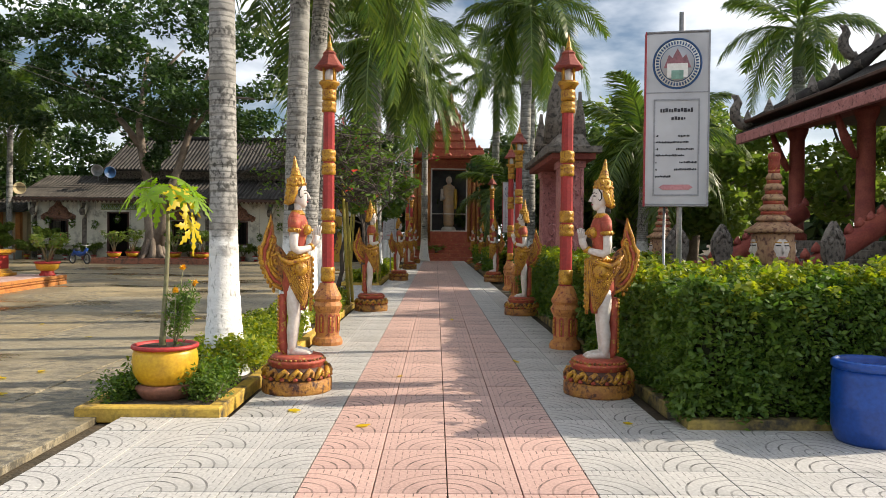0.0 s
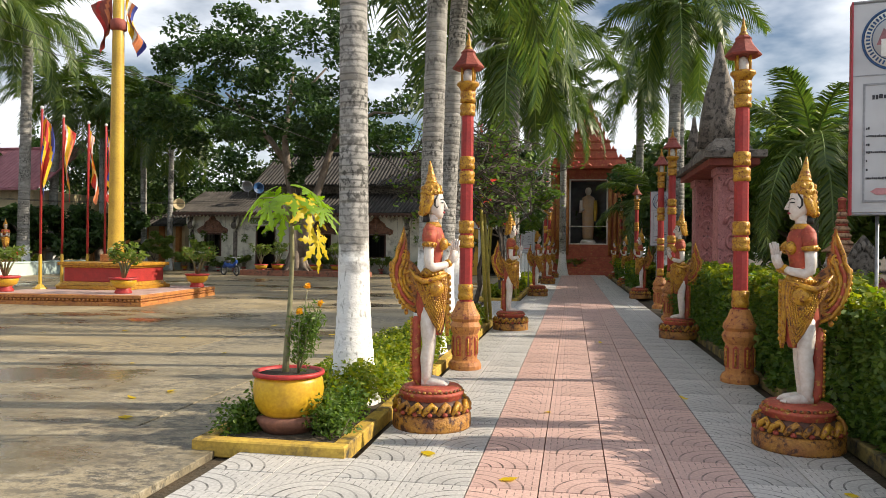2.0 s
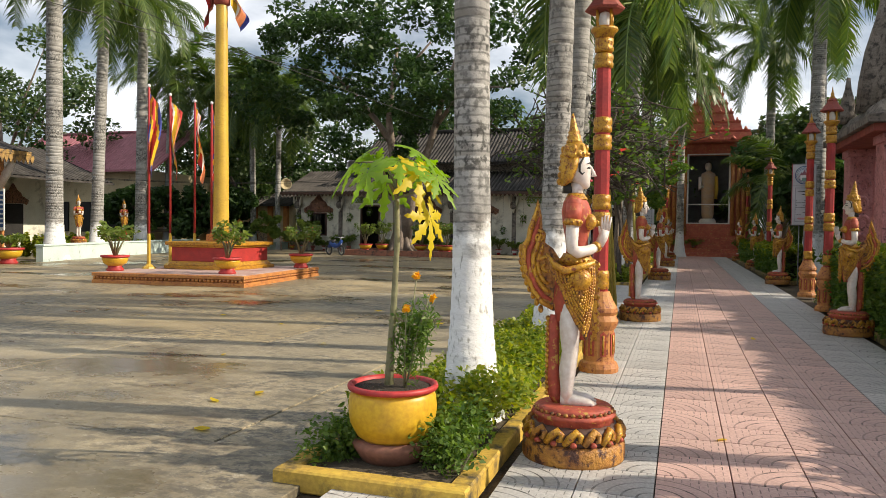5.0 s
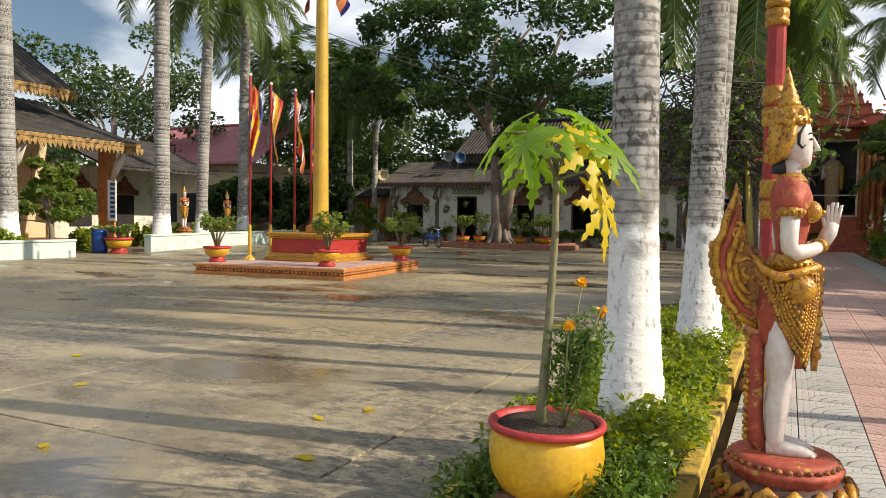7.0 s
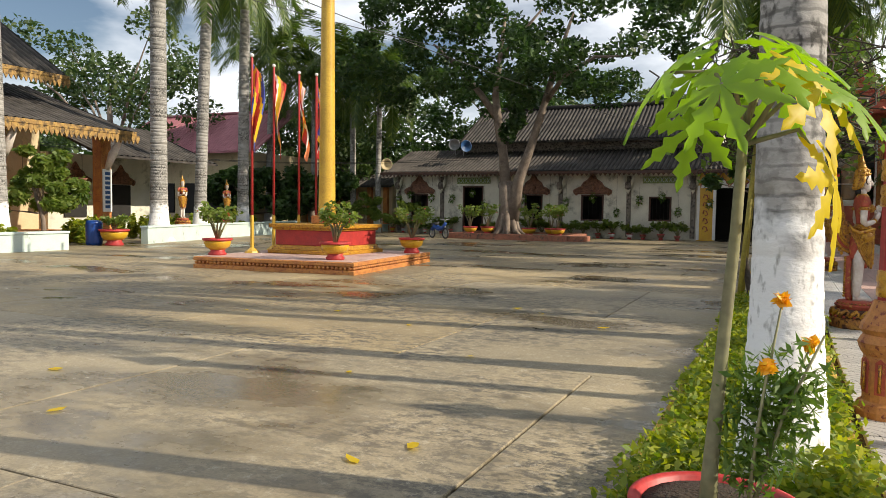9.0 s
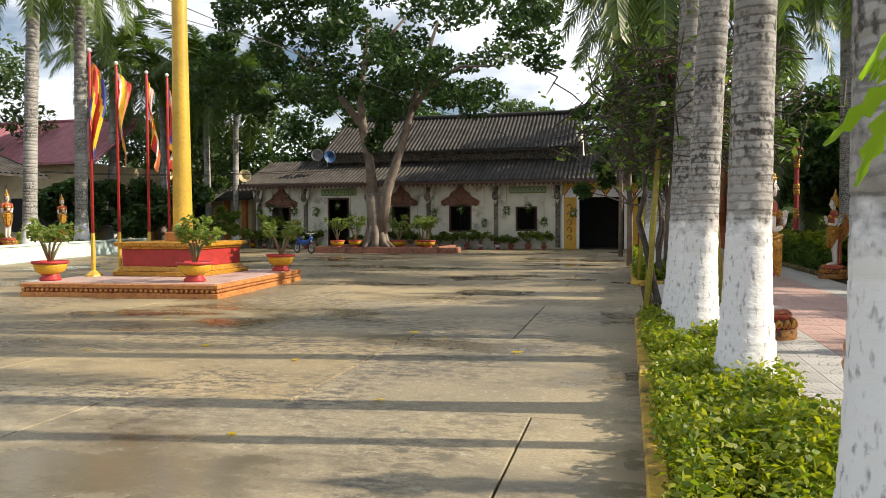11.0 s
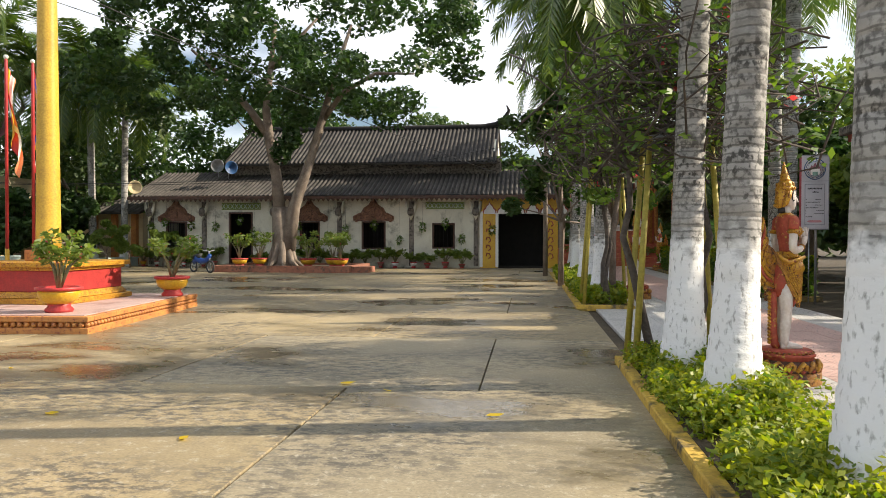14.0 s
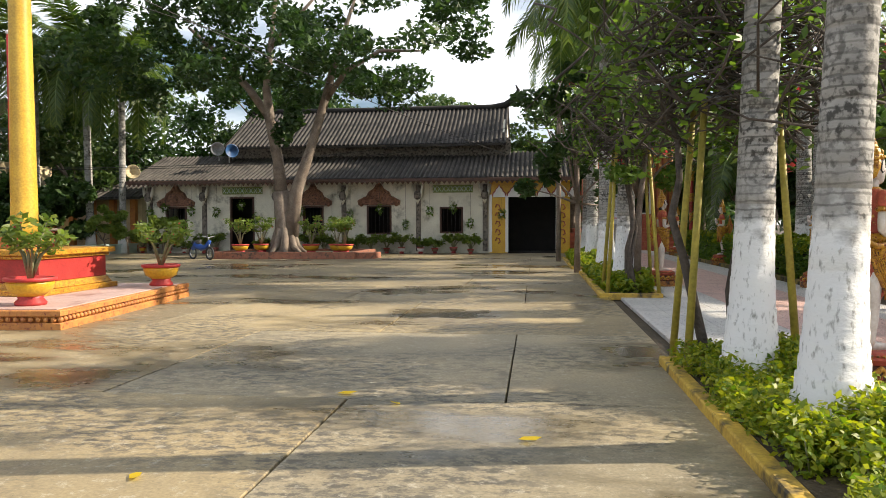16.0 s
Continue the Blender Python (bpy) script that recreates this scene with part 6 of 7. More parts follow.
for y in (19.5, 14.5):
    s = Shape()
    s.box(14.05, 14.19, y - 0.8, y + 0.8, 1.5, 4.0, M["wood_dark"])
    # dark sheet on the door, coloured as a shaded opening
    s.box(14.02, 14.06, y - 0.62, y + 0.62, 1.6, 3.85, M["room_shade"])
    s.ob("door", tp)
s = Shape()
s.box(9.25, 9.75, 12.3, 22.2, 4.4, 4.75, M["terracotta"])
s.box(8.3, 8.45, 12.3, 23.0, 4.15, 4.42, M["pink"])
s.box(8.45, 16, 12.3, 23.0, 4.72, 4.8, M["wood_dark"])
s.ob("beam", tp)
s = Shape()
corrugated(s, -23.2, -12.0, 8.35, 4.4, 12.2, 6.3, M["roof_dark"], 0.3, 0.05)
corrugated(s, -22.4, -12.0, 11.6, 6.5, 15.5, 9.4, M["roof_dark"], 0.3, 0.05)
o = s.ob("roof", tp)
o.matrix_basis = Matrix(((0, 1, 0, 0), (-1, 0, 0, 0), (0, 0, 1, 0), (0, 0, 0, 1)))
s = Shape()
for k in range(11):
    t = k / 10
    s.lathe([(0.22, 0), (0.16, 0.2), (0.1, 0.32), (0.02, 0.5)], M["stone"], 8, Matrix.Translation((8.6 + 6.6 * t, 22.9, 4.6 + 1.9 * min(1, t * 1.78) + 2.9 * max(0, t - 0.55) / 0.45)))
s.tube([(8.5, 22.9, 4.6), (12.2, 22.9, 6.5), (15.4, 22.9, 9.4)], 0.16, M["roof_dark"], 8)
for bx, bz in ((11.8, 6.6), (8.5, 4.6)):
    s.tube([(bx + 0.1, 22.9, bz), (bx - 0.12, 22.9, bz + 0.1), (bx - 0.28, 22.9, bz + 0.3), (bx - 0.3, 22.9, bz + 0.52), (bx - 0.2, 22.9, bz + 0.7), (bx - 0.26, 22.9, bz + 0.85), (bx - 0.4, 22.9, bz + 0.9)], [0.12, 0.15, 0.16, 0.15, 0.13, 0.1, 0.04], M["stone"], 10)
s.ob("ridge_crest", tp, "weathered curled ridge crest")
bal = thing("balustrade", "white and turquoise terrace balustrade with red rail", "balustrade", TEMPLE_AT)
Shape().box(9.05, 9.25, 12.4, 15.8, 2.1, 2.28, M["stone"]).ob("rail", bal)
y = 12.5
while y < 15.7:
    Shape().lathe([(0.06, 1.45), (0.08, 1.55), (0.05, 1.7), (0.09, 1.9), (0.05, 2.1)], M["mint"], 8, Matrix.Translation((9.15, y, 0))).ob("baluster", bal)
    y += 0.3
stair = thing("stair", "temple stair with red serpent-backed side walls", "stairs", TEMPLE_AT)
for k in range(8):
    Shape().box(6.6 + 0.3 * k, 9.0, 16.2, 20.2, 0.18 * k - 0.05 if k == 0 else 0.18 * k, 0.18 * (k + 1), M["stone"]).ob("step", stair)
for y in (15.9, 20.5):
    s = Shape()
    s.tube([(5.9, y, 0.5), (6.6, y, 0.65), (9.2, y, 2.2)], [0.25, 0.22, 0.22], M["terracotta"], 10)
    for k in range(14):
        t = k / 13
        s.lathe([(0.12, 0), (0.1, 0.1), (0.02, 0.2)], M["terracotta"], 6, Matrix.Translation((6.2 + 3.0 * t, y, 0.72 + 1.6 * t)))
    s.ob("side_wall", stair)


# ---- pink gate ----
gt = thing("gate", "pink carved gate with a weathered spired roof", "gate")
def scroll_panel(s, x0, x1, z0, z1, at, m):
    n = 6
    for k in range(n):
        z = z0 + (z1 - z0) * (k + 0.5) / n
        c = (x0 + x1) / 2
        pts = [(c + (0.3 - 0.22 * j / 12) * (x1 - x0) * 1.3 * math.cos(j * 0.62 + k * math.pi), 0, z + (0.3 - 0.22 * j / 12) * (z1 - z0) / n * 1.7 * math.sin(j * 0.62)) for j in range(13)]
        s.tube([at @ Vector(p) for p in pts], [0.05 - 0.002 * j for j in range(13)], m, 6)
for y in (21.0, 24.4):
    s = Shape()
    s.box(3.35, 4.0, y, y + 0.7, 0, 3.75, M["pink"])
    s.box(3.27, 4.08, y - 0.06, y + 0.76, 0, 0.5, M["pink"])
    s.box(3.3, 4.05, y - 0.05, y + 0.75, 3.55, 3.75, M["pink"])
    scroll_panel(s, 3.47, 3.88, 0.6, 3.5, Matrix.Translation((0, y - 0.01, 0)), M["pink"])
    for x0 in (3.35, 3.92):
        s.box(x0, x0 + 0.08, y - 0.05, y - 0.003, 0.5, 3.55, M["pink"])
    s.ob("pillar", gt, "carved pink pillar with scrolls")
s = Shape()
s.box(3.05, 4.25, 20.6, 25.5, 3.75, 3.92, M["terracotta"])
s.box(2.92, 4.38, 20.4, 25.7, 3.92, 4.1, M["stone"])
s.box(3.1, 4.2, 20.9, 25.2, 4.1, 4.5, M["stone"], taper=0.2)
s.ob("roof", gt, "mossy grey stepped roof")
s = Shape()
for (x, y, h, w) in [(3.65, 22.6, 2.9, 0.5), (3.95, 21.4, 1.3, 0.16), (3.3, 24.6, 1.2, 0.2)]:
    s.lathe([(w, 4.45), (w * 0.9, 4.45 + h * 0.25), (w * 0.7, 4.45 + h * 0.5), (w * 0.35, 4.45 + h * 0.75), (0.04, 4.45 + h)], M["stone"], 14, Matrix.Translation((x, y, 0)), wob=0.18, lobes=7)
    s.ob("spire", gt, "weathered stone spire")
    s = Shape()


# ---- shrine at the end of the path ----
sh = thing("shrine", "red tiered shrine with a glass-fronted niche", "shrine", pose(0.75, 51.5, 0) @ Matrix.Diagonal((1.28, 1, 1, 1)))
s = Shape()
for k in range(5):
    s.box(-3.2 + 0.2 * k, 3.2 - 0.2 * k, -1.6 + 0.25 * k, 3, 0.24 * k - (0.05 if k == 0 else 0), 0.24 * (k + 1), M["shrine_red"])
s.ob("base_step", sh)
s = Shape()
s.box(-1.9, -1.0, 0, 2.4, 1.2, 7.0, M["shrine_red"])
s.box(1.0, 1.9, 0, 2.4, 1.2, 7.0, M["shrine_red"])
s.box(-1.0, 1.0, 1.6, 2.4, 1.2, 7.0, M["niche"])
s.box(-1.0, 1.0, 0, 1.6, 6.4, 7.0, M["shrine_red"])
s.box(-1.0, 1.0, 0, 1.6, 1.2, 2.0, M["shrine_red"])
for x in (-1.84, -1.6, -1.36, -1.1, 1.1, 1.36, 1.6, 1.84):
    Shape().tube([(x, -0.08, 1.3), (x, -0.08, 6.7)], 0.09, M["orange"], 10).ob("column", sh)
s.ob("body", sh)
s = Shape()
for x0, x1, z0, z1 in ((-1.0, -0.92, 2.0, 6.4), (0.92, 1.0, 2.0, 6.4), (-0.92, 0.92, 6.32, 6.4), (-0.92, 0.92, 2.0, 2.08), (-0.92, 0.92, 3.2, 3.26)):
    s.box(x0, x1, 0.02, 0.1, z0, z1, M["white_paint"])
s.ob("glass_frame", sh, "white frame of the niche")
z, w = 7.0, 2.35
s = Shape()
for k in range(6):
    s.box(-w, w, 1.2 - w, 1.2 + w, z, z + 0.16, M["red_faded"])
    s.box(-w * 0.82, w * 0.82, 1.2 - w * 0.82, 1.2 + w * 0.82, z + 0.15, z + 0.62, M["shrine_red"], taper=0.1)
    for j in range(-2, 3):
        s.lathe([(0.12 * w / 2, z + 0.15), (0.08 * w / 2, z + 0.25), (0.02, z + 0.36)], M["shrine_red"], 8, Matrix.Translation((j * w * 0.44, 1.25 - w, 0)))
    z += 0.62
    w *= 0.77
s.lathe([(0.35, z), (0.25, z + 0.4), (0.12, z + 1.0), (0.03, z + 2.0)], M["shrine_red"], 12, Matrix.Translation((0, 1.2, 0)))
s.ob("tower_roof", sh, "red tiered tower roof")
s = Shape()
s.lathe([(0.5, 2.0), (0.52, 2.2), (0.4, 2.35)], M["white_paint"], 18, Matrix.Translation((0, 0.8, 0)))
s.lathe([(0.28, 2.35), (0.36, 2.5), (0.38, 3.4), (0.42, 4.3), (0.46, 4.9), (0.4, 5.2), (0.14, 5.35), (0.13, 5.45)], M["robe"], 18, Matrix.Translation((0, 0.8, 0)), squash=0.7)
s.ball((0, 0.78, 5.65), 0.24, M["skin"], 0.9, 0.95, 1.15)
s.ball((0, 0.82, 5.88), 0.14, M["black"], 1, 1, 0.9)
s.tube([(-0.45, 0.75, 5.0), (-0.5, 0.65, 4.2), (-0.3, 0.5, 4.4)], [0.13, 0.11, 0.08], M["skin"], 8)
s.tube([(0.45, 0.75, 5.0), (0.5, 0.65, 4.2), (0.46, 0.6, 3.6)], [0.13, 0.11, 0.08], M["gold_plain"], 8)
o = s.ob("standing_statue", None, "", pose(0.75, 51.5, 0))
tagged(o, "standing gilded statue on a white lotus inside the shrine", "statue")
for k, x in enumerate((-1.6, -0.7, 1.9, 2.6, -2.2)):
    bonsai_pot(pose(0.6 + x, 50.3 + 0.1 * k, 0.24), 240 + k, r=0.2, h=0.3, plant=0.5, leafs=260, label="small potted shrub on the shrine steps")


# ---- buildings on the far left ----
lt = thing("temple_hall", "cream temple hall with a dark tiered roof and gilded eave fringe", "temple hall")
s = Shape()
s.box(-38, -33.5, 8, 27.2, -0.1, 5.2, M["plaster_cream"])
s.box(-37, -33.0, 27.2, 34, -0.1, 3.9, M["plaster"])
s.ob("wall", lt)
for y in (12, 17, 22.0, 26.6):
    s = Shape()
    s.box(-29.0, -28.5, y - 0.25, y + 0.25, 0.3, 4.4, M["orange"])
    s.tube([(-28.45, y, 3.0), (-28.1, y, 3.6), (-27.6, y, 4.3)], [0.1, 0.18, 0.1], M["skin"], 8)
    s.ob("pillar", lt)
for y in (14.5, 19.5, 24.3):
    s = Shape()
    # near-black slab on the wall in place of a shaded opening
    s.box(-33.5, -33.42, y - 0.7, y + 0.7, 1.2, 3.0, M["room_shade"])
    arch_crest(s, 1.0, 3.02, 1.2, M["crest"], pose(-33.42, y, 0, 0, 0, 90))
    s.box(-33.5, -33.4, y - 0.78, y - 0.7, 1.2, 3.0, M["pot_red"])
    s.box(-33.5, -33.4, y + 0.7, y + 0.78, 1.2, 3.0, M["pot_red"])
    s.ob("window", lt)
for y in (28.6, 31.2):
    s = Shape()
    # same near-black slab for the shade inside the window
    s.box(-33.0, -32.92, y - 0.6, y + 0.6, 0.9, 2.5, M["room_shade"])
    arch_crest(s, 0.85, 2.52, 1.0, M["crest"], pose(-32.92, y, 0, 0, 0, 90))
    s.ob("window", lt)
for y in (15.8, 18.2, 20.8, 23.0, 25.6, 27.6, 29.9):
    t = thing("hanging_plant", "trailing green plant hanging along the temple hall front", "hanging plant", pose(-28.7 if y < 27 else -32.7, y, 1.5), group="hanging plants of the temple hall")
    Shape().lathe([(0.12, 0.9), (0.2, 1.05), (0.21, 1.08)], M["pot_brown"], 10).ob("pot", t)
    Shape().tube([(0, 0, 1.08), (0, 0, 2.4)], 0.008, M["black"], 4).ob("cord", t)
    o = new("foliage", leaf_mesh("foliage", clumps([(0, 0, 0.55)], [np.array((0.3, 0.34, 0.6))], 420, int(y * 10), 0.2), 0.07, M["leaf_hedge"], length=3, droop=1.0, seed=int(y * 10)))
    o.parent = t
Shape().box(-33.5, -28.2, 8, 27.2, -0.05, 0.35, M["orange"]).ob("porch_floor", lt)
s = Shape()
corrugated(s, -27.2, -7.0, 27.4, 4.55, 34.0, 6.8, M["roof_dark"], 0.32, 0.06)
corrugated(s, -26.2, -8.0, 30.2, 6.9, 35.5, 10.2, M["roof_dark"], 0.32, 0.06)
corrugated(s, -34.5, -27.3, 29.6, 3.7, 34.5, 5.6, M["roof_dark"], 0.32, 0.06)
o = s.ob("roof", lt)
o.matrix_basis = Matrix(((0, -1, 0, 0), (-1, 0, 0, 0), (0, 0, 1, 0), (0, 0, 0, 1)))
s = Shape()
for x, z, y0, y1 in ((-27.4, 4.55, 7, 27.2), (-30.2, 6.9, 8, 26.2)):
    y = y0
    s.box(x - 0.05, x + 0.05, y0, y1, z - 0.15, z + 0.02, M["thatch"])
    while y < y1:
        s.plate([(0, z - 0.14), (0.2, z - 0.14), (0.2, z - 0.3), (0.15, z - 0.4), (0.1, z - 0.5), (0.05, z - 0.4), (0, z - 0.3)], 0.05, M["thatch"], pose(x, y, 0, 0, 0, 90))
        y += 0.21
s.ob("eave_fringe", lt, "gilded zigzag fringe under the eaves")
s = Shape()
s.box(-28.47, -28.42, 26.38, 26.82, 1.2, 3.0, M["white_paint"])
for k in range(8):
    s.box(-28.42, -28.41, 26.48, 26.72, 1.35 + 0.2 * k, 1.48 + 0.2 * k, M["ink_blue"], bevel=0.001)
o = s.ob("column_banner", None)
tagged(o, "narrow white banner with blue script on an orange column", "banner")

rr_ = thing("red_roof_house", "low house with a red tiled roof and curled ridge ends", "house")
Shape().box(-44, -33.5, 42, 50, -0.1, 5.0, M["plaster_cream"]).ob("wall", rr_)
s = Shape()
corrugated(s, -46, -32.5, 41, 5.0, 45.5, 8.0, M["roof_red"], 0.3, 0.05)
s.ob("roof", rr_)
s = Shape()
for sg, x in ((-1, -45.8), (1, -32.7)):
    s.tube([(x - sg * 2, 45.5, 8.05), (x, 45.5, 8.2), (x + sg * 0.5, 45.5, 8.8), (x + sg * 0.3, 45.5, 9.5)], [0.12, 0.16, 0.12, 0.04], M["stone"], 8)
s.tube([(-45.8, 45.5, 8.05), (-32.7, 45.5, 8.05)], 0.12, M["roof_red"], 8)
s.ob("ridge", rr_)
for k in range(5):
    s = Shape()
    # window is a slab coloured like the shade of a room
    s.box(-43.2 + 2 * k, -42.2 + 2 * k, 41.9, 42.0, 1, 3, M["room_shade"])
    s.ob("window", rr_)
fence = thing("side_house", "low cream building with orange posts behind the palms", "house")
Shape().box(-34, -26.6, 48, 49, -0.1, 3.0, M["plaster_cream"]).ob("wall", fence)
for k in range(6):
    Shape().box(-33.4 + 1.25 * k, -33.1 + 1.25 * k, 47.7, 47.99, 0, 3.0, M["orange"]).ob("post", fence)
s = Shape()
corrugated(s, -34.5, -26.2, 47.0, 3.0, 50.5, 4.4, M["roof_dark"], 0.3, 0.06)
s.ob("roof", fence)

for (x0, y0, x1, y1, h) in [(-24.3, 10.0, -24.0, 21.2, 0.62), (-24.9, 25.3, -26.9, 32.0, 0.7), (-26.9, 32.0, -28.5, 40.0, 0.7), (-26.5, 41.5, -25.9, 46.0, 0.5)]:
    d = math.hypot(x1 - x0, y1 - y0)
    s = Shape()
    s.box(0, d, -0.14, 0.14, -0.05, h - 0.08, M["mint"])
    s.box(-0.02, d + 0.02, -0.18, 0.18, h - 0.08, h, M["mint"])
    o = s.ob("planter_wall", None, "", pose(x0, y0, 0, 0, 0, math.degrees(math.atan2(y1 - y0, x1 - x0))))
    tagged(o, "low pale mint painted planter wall", "wall", kind="structure")
for k, (x, y, z) in enumerate([(-26.5, 28.9, 0.97), (-28.35, 33.8, 0.97)]):
    o = new("guardian_statue", STATUE)
    o.matrix_basis = pose(x, y, z - 0.35, 0, 0, 60) @ Matrix.Scale(0.95, 4)
    tagged(o, "gold-skirted praying statue behind a planter wall", "statue")
for k, (x, y, r2, h2) in enumerate([(-25.9, 17.5, 0.9, 0.5), (-26, 19.5, 0.9, 0.5), (-27.2, 24.5, 0.5, 0.4), (-29.3, 29.5, 1.3, 0.4), (-30.2, 32.5, 1.3, 0.4), (-29.8, 35.5, 1.3, 0.4)]):
    low_shrub(x - r2, x + r2, y - r2, y + r2, 0.9, 40, 260 + k, "leafy shrub behind the planter wall", 0.1)
spread_tree(-26.7, 22.4, 3.8, 1.4, 300, M["leaf_light"], per=260, size=0.12, n=22, trunk=0.08, label="bushy potted tree before the temple hall")
bonsai_pot(pose(-24.9, 23.9, 0), 270, r=0.5, h=0.6, plant=0.5, leafs=600, label="wide yellow planter bowl with dark leaves")
b2 = thing("water_drum", "blue plastic drum beside the planter wall", "barrel", pose(-25.6, 23.6, 0))
Shape().lathe([(0.27, 0), (0.29, 0.1), (0.29, 0.8), (0.27, 0.9), (0.2, 0.92)], M["barrel_blue"], 20).ob("body", b2)
for k, (x, y) in enumerate([(-24.8, 43.5), (-23.6, 44.6), (-25.6, 42.6)]):
    spread_tree(x, y, 2.4, 0.9, 310 + k, M["leaf_light"], per=160, size=0.1, n=12, trunk=0.04, label="round bright green shrub beside the hall")


# ---- hall front: pots along the wall, loudspeakers, wires, bicycle ----
for k in range(22):
    x = -25.2 + 0.83 * k + random.uniform(-.15, .15)
    if -20.6 < x < -19:
        continue
    bonsai_pot(pose(x, HY - 0.55 + random.uniform(-.1, .1), 0), 330 + k, r=random.uniform(0.13, 0.2), h=random.uniform(0.22, 0.32), plant=random.uniform(0.35, 0.85), leafs=300, pot=random.choice(["white_paint", "pot_brown", "pot_yellow"]), label="small potted plant by the hall wall", lsize=0.1)
for k in range(16):
    x, z = -25.0 + 1.25 * k + random.uniform(-.3, .3), random.uniform(1.3, 2.6)
    t = thing("hanging_plant", "small fern hanging in a pot on the hall front", "hanging plant", pose(x, HY - 0.3, z), group="hanging plants on the hall")
    s = Shape()
    s.lathe([(0.06, 0), (0.1, 0.12), (0.11, 0.14)], M["white_paint"], 10)
    s.tube([(0, 0, 0.14), (0, 0.1, 3.6 - z)], 0.006, M["black"], 4)
    s.ob("pot", t)
    p = clumps([(0, 0, 0.1)], [np.array((0.22, 0.2, 0.32))], 130, 400 + k, 0.1)
    o = new("foliage", leaf_mesh("foliage", p, 0.05, M["leaf_hedge"], length=3, droop=0.8, seed=400 + k))
    o.parent = t


def loudspeaker(m, colour):
    t = thing("loudspeaker", "grey horn loudspeaker on a bracket", "loudspeaker", m)
    s = Shape()
    s.lathe([(0.06, -0.5), (0.08, -0.3), (0.11, -0.15), (0.2, 0.0), (0.36, 0.1), (0.37, 0.12), (0.34, 0.11), (0.18, 0.0), (0.05, -0.1)], M[colour], 20, pose(0, 0, 0, 90))
    s.ob("horn", t)
    Shape().tube([(0, 0.3, -0.6), (0, 0.3, 0.05)], 0.03, M["metal_grey"], 8).ob("bracket", t)


loudspeaker(pose(-21.4, HY + 0.6, 5.55, 0, 0, 15), "metal_grey")
loudspeaker(pose(-20.7, HY + 0.7, 5.45, 0, 0, 45), "ink_blue")
loudspeaker(pose(-25.6, HY - 0.6, 4.3, 0, 0, 30), "plaster_cream")
for k, (a, b, sag) in enumerate([((-40, 30, 5.0), (-5.6, HY + 2, 6.6), 1.8), ((-40, 30.5, 4.8), (-5.6, HY + 2, 6.1), 1.5), ((-20, 13, 9.5), (-6, HY, 5.0), 0.5), ((-22, 11, 8.8), (-15, 40, 9.0), 0.5)]):
    pts = [Vector(a).lerp(Vector(b), j / 16) - Vector((0, 0, sag * 4 * (j / 16) * (1 - j / 16))) for j in range(17)]
    o = Shape().tube(pts, 0.013, M["black"], 5).ob("wire")
    tagged(o, "thin black overhead wire across the yard", "cable")
wp = thing("utility_post", "slim grey wire post near the hall door", "post", pose(-3.55, 38.0, 0))
Shape().tube([(0, 0, 0), (0, 0, 5.8)], [0.1, 0.08], M["bark"], 8).ob("pole", wp)

bk = thing("motorbike", "blue scooter parked beside the fig tree bed", "motorbike", pose(-18.6, 38.6, 0, 0, 0, 60))
for y in (-0.6, 0.6):
    s = Shape()
    s.tube([(0, y + 0.25 * math.cos(a * 0.3927), 0.28 + 0.25 * math.sin(a * 0.3927)) for a in range(17)], 0.04, M["rubber"], 8)
    w = s.ob("wheel", bk)
    s = Shape()
    s.tube([(0, y + 0.2 * math.cos(a * 0.3927), 0.28 + 0.2 * math.sin(a * 0.3927)) for a in range(17)], 0.014, M["metal_grey"], 6)
    for a in range(6):
        s.tube([(0, y, 0.28), (0, y + 0.2 * math.cos(a * 1.047), 0.28 + 0.2 * math.sin(a * 1.047))], 0.008, M["metal_grey"], 4)
    s.ob("rim", w)
s = Shape()
s.tube([(0, 0.6, 0.45), (0, 0.35, 0.62), (0, 0.0, 0.5), (0, -0.35, 0.55), (0, -0.6, 0.8)], [0.09, 0.15, 0.13, 0.1, 0.08], M["barrel_blue"], 10)
s.ob("body", bk)
Shape().tube([(0, 0.6, 0.72), (0, 0.1, 0.76)], [0.1, 0.13], M["rubber"], 10, flat=0.5).ob("seat", bk)
Shape().tube([(-0.3, -0.5, 1.0), (0, -0.55, 0.95), (0.3, -0.5, 1.0)], 0.02, M["metal_grey"], 8).ob("handlebar", bk)
Shape().tube([(0, -0.6, 0.28), (0, -0.5, 0.95)], 0.03, M["metal_grey"], 8).ob("fork", bk)


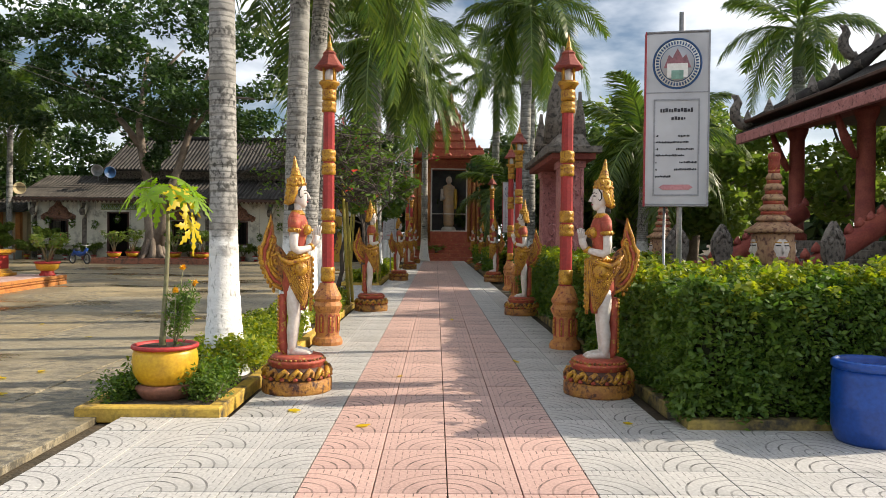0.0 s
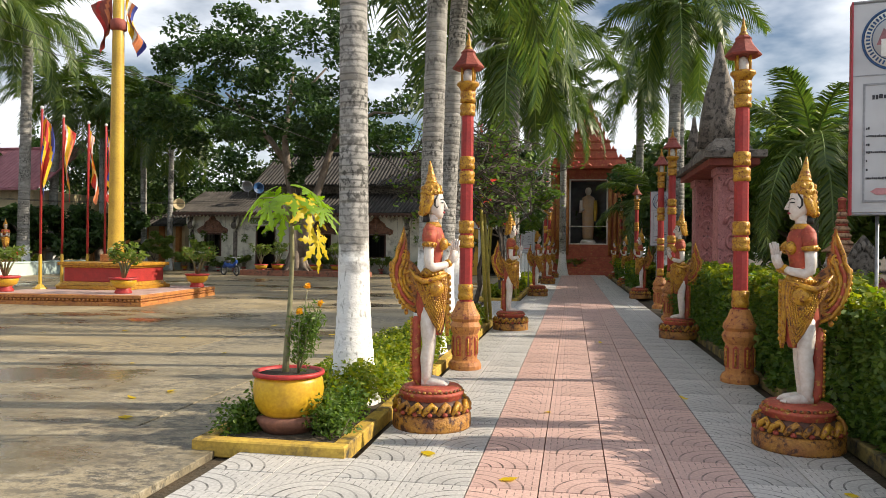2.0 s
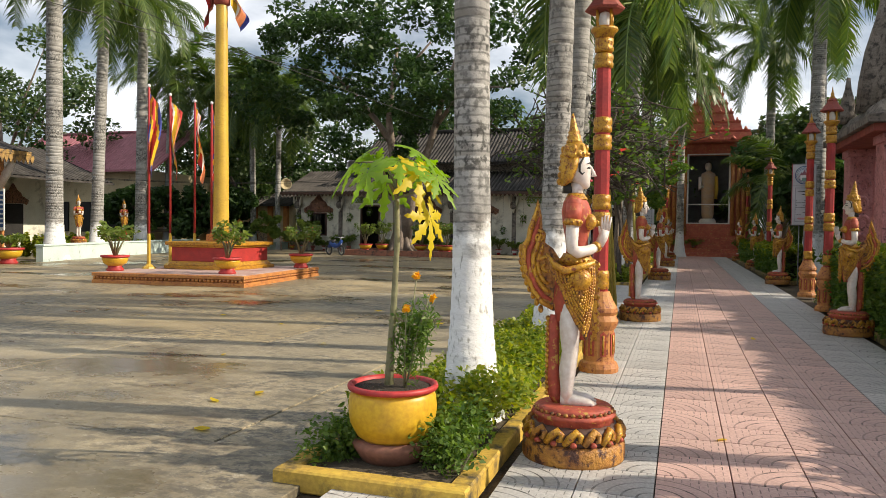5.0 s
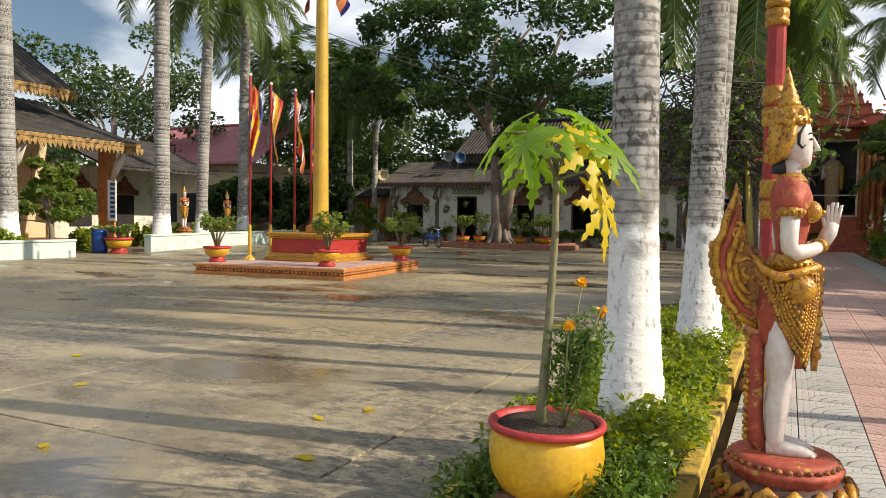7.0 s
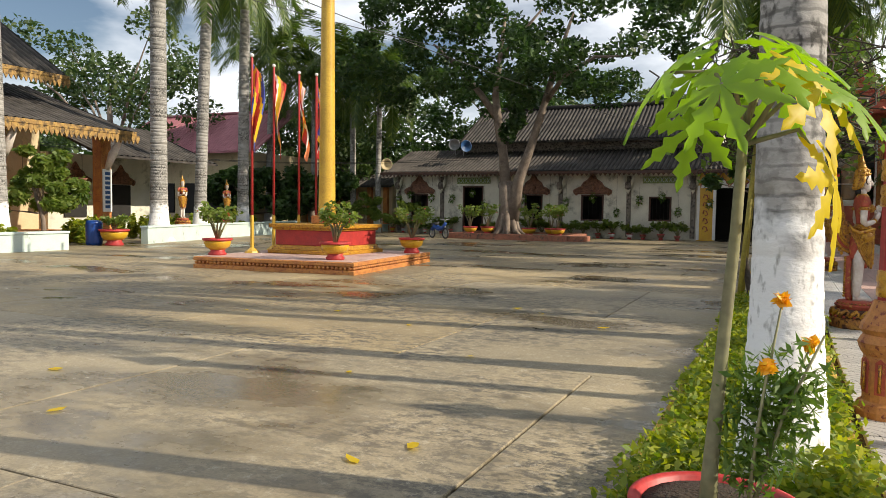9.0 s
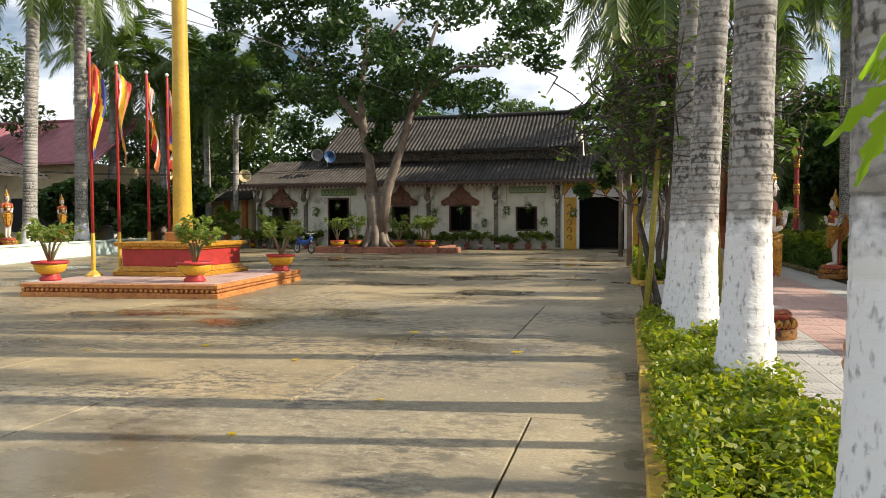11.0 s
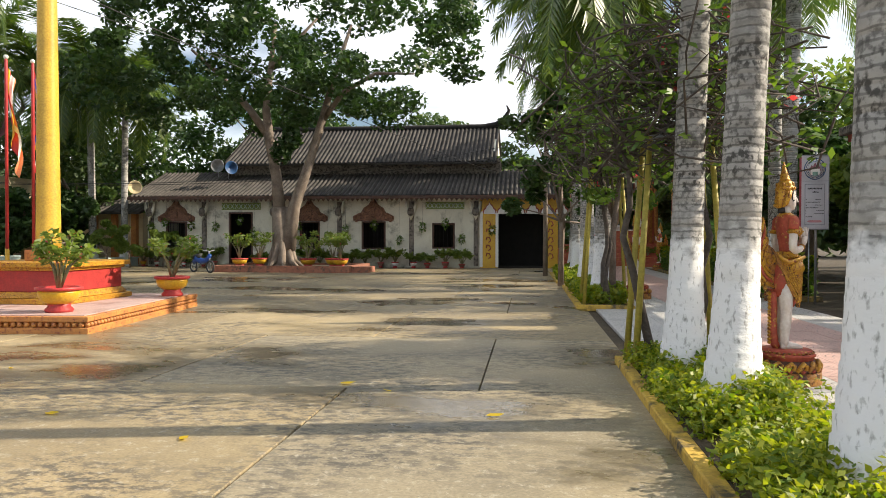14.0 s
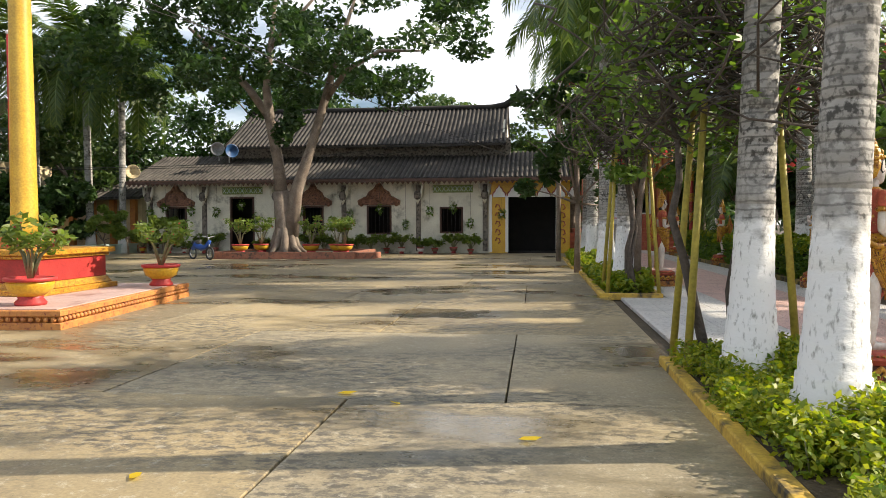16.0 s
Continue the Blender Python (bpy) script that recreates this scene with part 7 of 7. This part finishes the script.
# ---- trellises with bare vines ----
def trellis(x0, x1, y0, y1, h, seed, lean=0.18):
    t = thing("trellis", "yellow pole trellis with a bare twisted bougainvillea vine", "trellis")
    q = random.Random(seed)
    top = []
    for x, y in ((x0, y0), (x1, y0), (x0, y1), (x1, y1)):
        cx, cy = (x0 + x1) / 2, (y0 + y1) / 2
        e = (x + (cx - x) * lean * 2, y + (cy - y) * lean * 2, h)
        top.append(e)
        Shape().tube([(x, y, 0.05), e], [0.04, 0.032], M["yellow_pole"], 8).ob("pole", t)
    for a, b in ((0, 1), (2, 3), (0, 2), (1, 3)):
        Shape().tube([top[a], top[b]], 0.022, M["metal_grey"], 8).ob("cross_bar", t)
    v = thing("vine", "tangled bare grey vine with sparse leaves and pink bracts", "vine")
    s = Shape()
    tips = []
    cx, cy = (x0 + x1) / 2, (y0 + y1) / 2
    for k in range(3):
        pts, p = [], Vector((cx + q.uniform(-.35, .35), cy + q.uniform(-.3, .3), 0.05))
        for j in range(9):
            pts.append(p.copy())
            p += Vector((q.uniform(-.11, .11), q.uniform(-.11, .11), h / 7.2))
        s.tube(pts, [0.055 - 0.004 * j for j in range(9)], M["vine_bark"], 8)
    for k in range(430):
        p = Vector((cx + q.gauss(0, 0.6), cy + q.gauss(0, 0.6), h + q.uniform(-0.3, 1.2)))
        d = Vector((q.uniform(-1, 1), q.uniform(-1, 1), q.uniform(-0.7, 0.7))) * 0.55
        bend = Vector((q.uniform(-.2, .2), q.uniform(-.2, .2), q.uniform(-.2, .2)))
        s.tube([p - d, p + bend, p + d], [0.014, 0.013, 0.004], M["vine_bark"], 4)
        tips.append(p + d)
    s.ob("tangled_stem", v)
    p = clumps(tips, [np.array((0.2, 0.2, 0.15))] * len(tips), 5, seed, 0.1)
    o = new("foliage", leaf_mesh("foliage", p, 0.06, M["leaf_hedge"], seed=seed))
    o.parent = v
    p = clumps(tips[:14], [np.array((0.15, 0.15, 0.1))] * 14, 7, seed + 1, 0.1)
    o = new("bracts", leaf_mesh("bracts", p, 0.05, M["bougain"], seed=seed, length=1.2))
    o.parent = v
    tagged(o, kind="stuff")


trellis(-3.0, -1.98, 16.25, 17.0, 2.7, 501, 0.17)
trellis(-3.0, -1.98, 24.1, 25.1, 3.2, 502, 0.2)

# ---- fallen leaves ----
lm = Shape()
lm.add([(-0.07, 0, 0.004), (-0.03, 0.035, 0.012), (0.04, 0.03, 0.015), (0.09, 0, 0.02), (0.04, -0.03, 0.006), (-0.03, -0.035, 0.008), (0, 0, 0.003)], [(0, 6, 1), (1, 6, 2), (2, 6, 3), (3, 6, 4), (4, 6, 5), (5, 6, 0)], M["papaya_yellow"], True)
FALL = lm.mesh("fallen_leaf")
for x, y in [(-1.35, 6.95), (-0.5, 8.6), (-0.7, 6.45), (1.5, 6.6), (-4.5, 8.7), (-4.7, 8.3), (-4.25, 7.5), (-6.0, 10.3), (-6.1, 15.2), (-5.6, 14.9), (-4.5, 14.0), (-8.3, 13.6), (-5.3, 11.5), (-9.5, 13.0), (0.9, 9.6), (-7.2, 8.2), (-5.9, 6.9), (-8.4, 9.1), (-10.2, 15.6), (0.2, 14.2), (-6.8, 13.0)]:
    o = new("fallen_leaf", FALL)
    o.matrix_basis = pose(x, y, 0.006, 0, 0, random.uniform(0, 360)) @ Matrix.Scale(random.uniform(0.7, 1.15), 4)
    tagged(o, "fallen yellow leaf lying on the paving", "leaf", group="fallen leaves")


# ---- yard slabs and path tiles ----
SLABS_Y = [-6.0, -2.3, 1.4, 3.6, 7.28, 11.28, 15.05, 18.85, 22.7, 26.6, 30.4, 34.2, 38.0, 42.0, 46.0]
for j in range(len(SLABS_Y) - 1):
    y0, y1 = SLABS_Y[j], SLABS_Y[j + 1]
    xs = [-2.955]
    x = {4: -3.98, 5: -6.05, 6: -4.7, 7: -6.6}.get(j, -4.65 if j % 2 == 0 else -6.15)
    while x > -34:
        xs.append(x)
        x -= 3.6
    for a, b in zip(xs[1:], xs[:-1]):
        Shape().box(a + 0.008, b - 0.008, y0 + 0.008, y1 - 0.008, -0.06, random.uniform(-0.003, 0.003), M["concrete_grey" if j < 5 or (j < 7 and b > -4.8) else "concrete"], bevel=0.006).ob("slab", yard)
path = thing("path", "path of fan-patterned grey and pink paving tiles", "pavement", kind="structure")


def tile_data(m):
    s = Shape()
    h = TILE / 2 - 0.004
    s.box(-h, h, -h, h, -0.05, 0.0, m, bevel=0.002)
    return s.mesh("tile")


TILES = [tile_data(M["tile_grey"]), tile_data(M["tile_pink"])]
rest = [Shape(), Shape()]
for i in range(-7, 18):
    for j in range(-14, 113):
        x, y = -0.03 + TILE * (i + 0.5), -0.2 * TILE + TILE * (j + 0.5)
        wide = -2.95 < x < 7.9 and y < 6.7
        cross = -2.95 < x < 2 and 17.1 < y < 23.8
        if not (wide or (-1.93 < x < 1.97) or cross):
            continue
        pink = 1 if -2 <= i <= 1 else 0
        if -1.95 < x < 1.97 and 5.0 < y < 18.6 and not (i > 3):
            o = new("tile", TILES[pink])
            o.parent = path
            o.matrix_basis = pose(x, y, 0.004 + random.uniform(-0.0015, 0.0015))
        else:
            h = TILE / 2 - 0.004
            rest[pink].box(x - h, x + h, y - h, y + h, -0.05, 0.004 + random.uniform(-0.0015, 0.0015), M["tile_pink" if pink else "tile_grey"], bevel=0.002)
for s in rest:
    tagged(s.ob("far_tiles", path), kind="stuff")
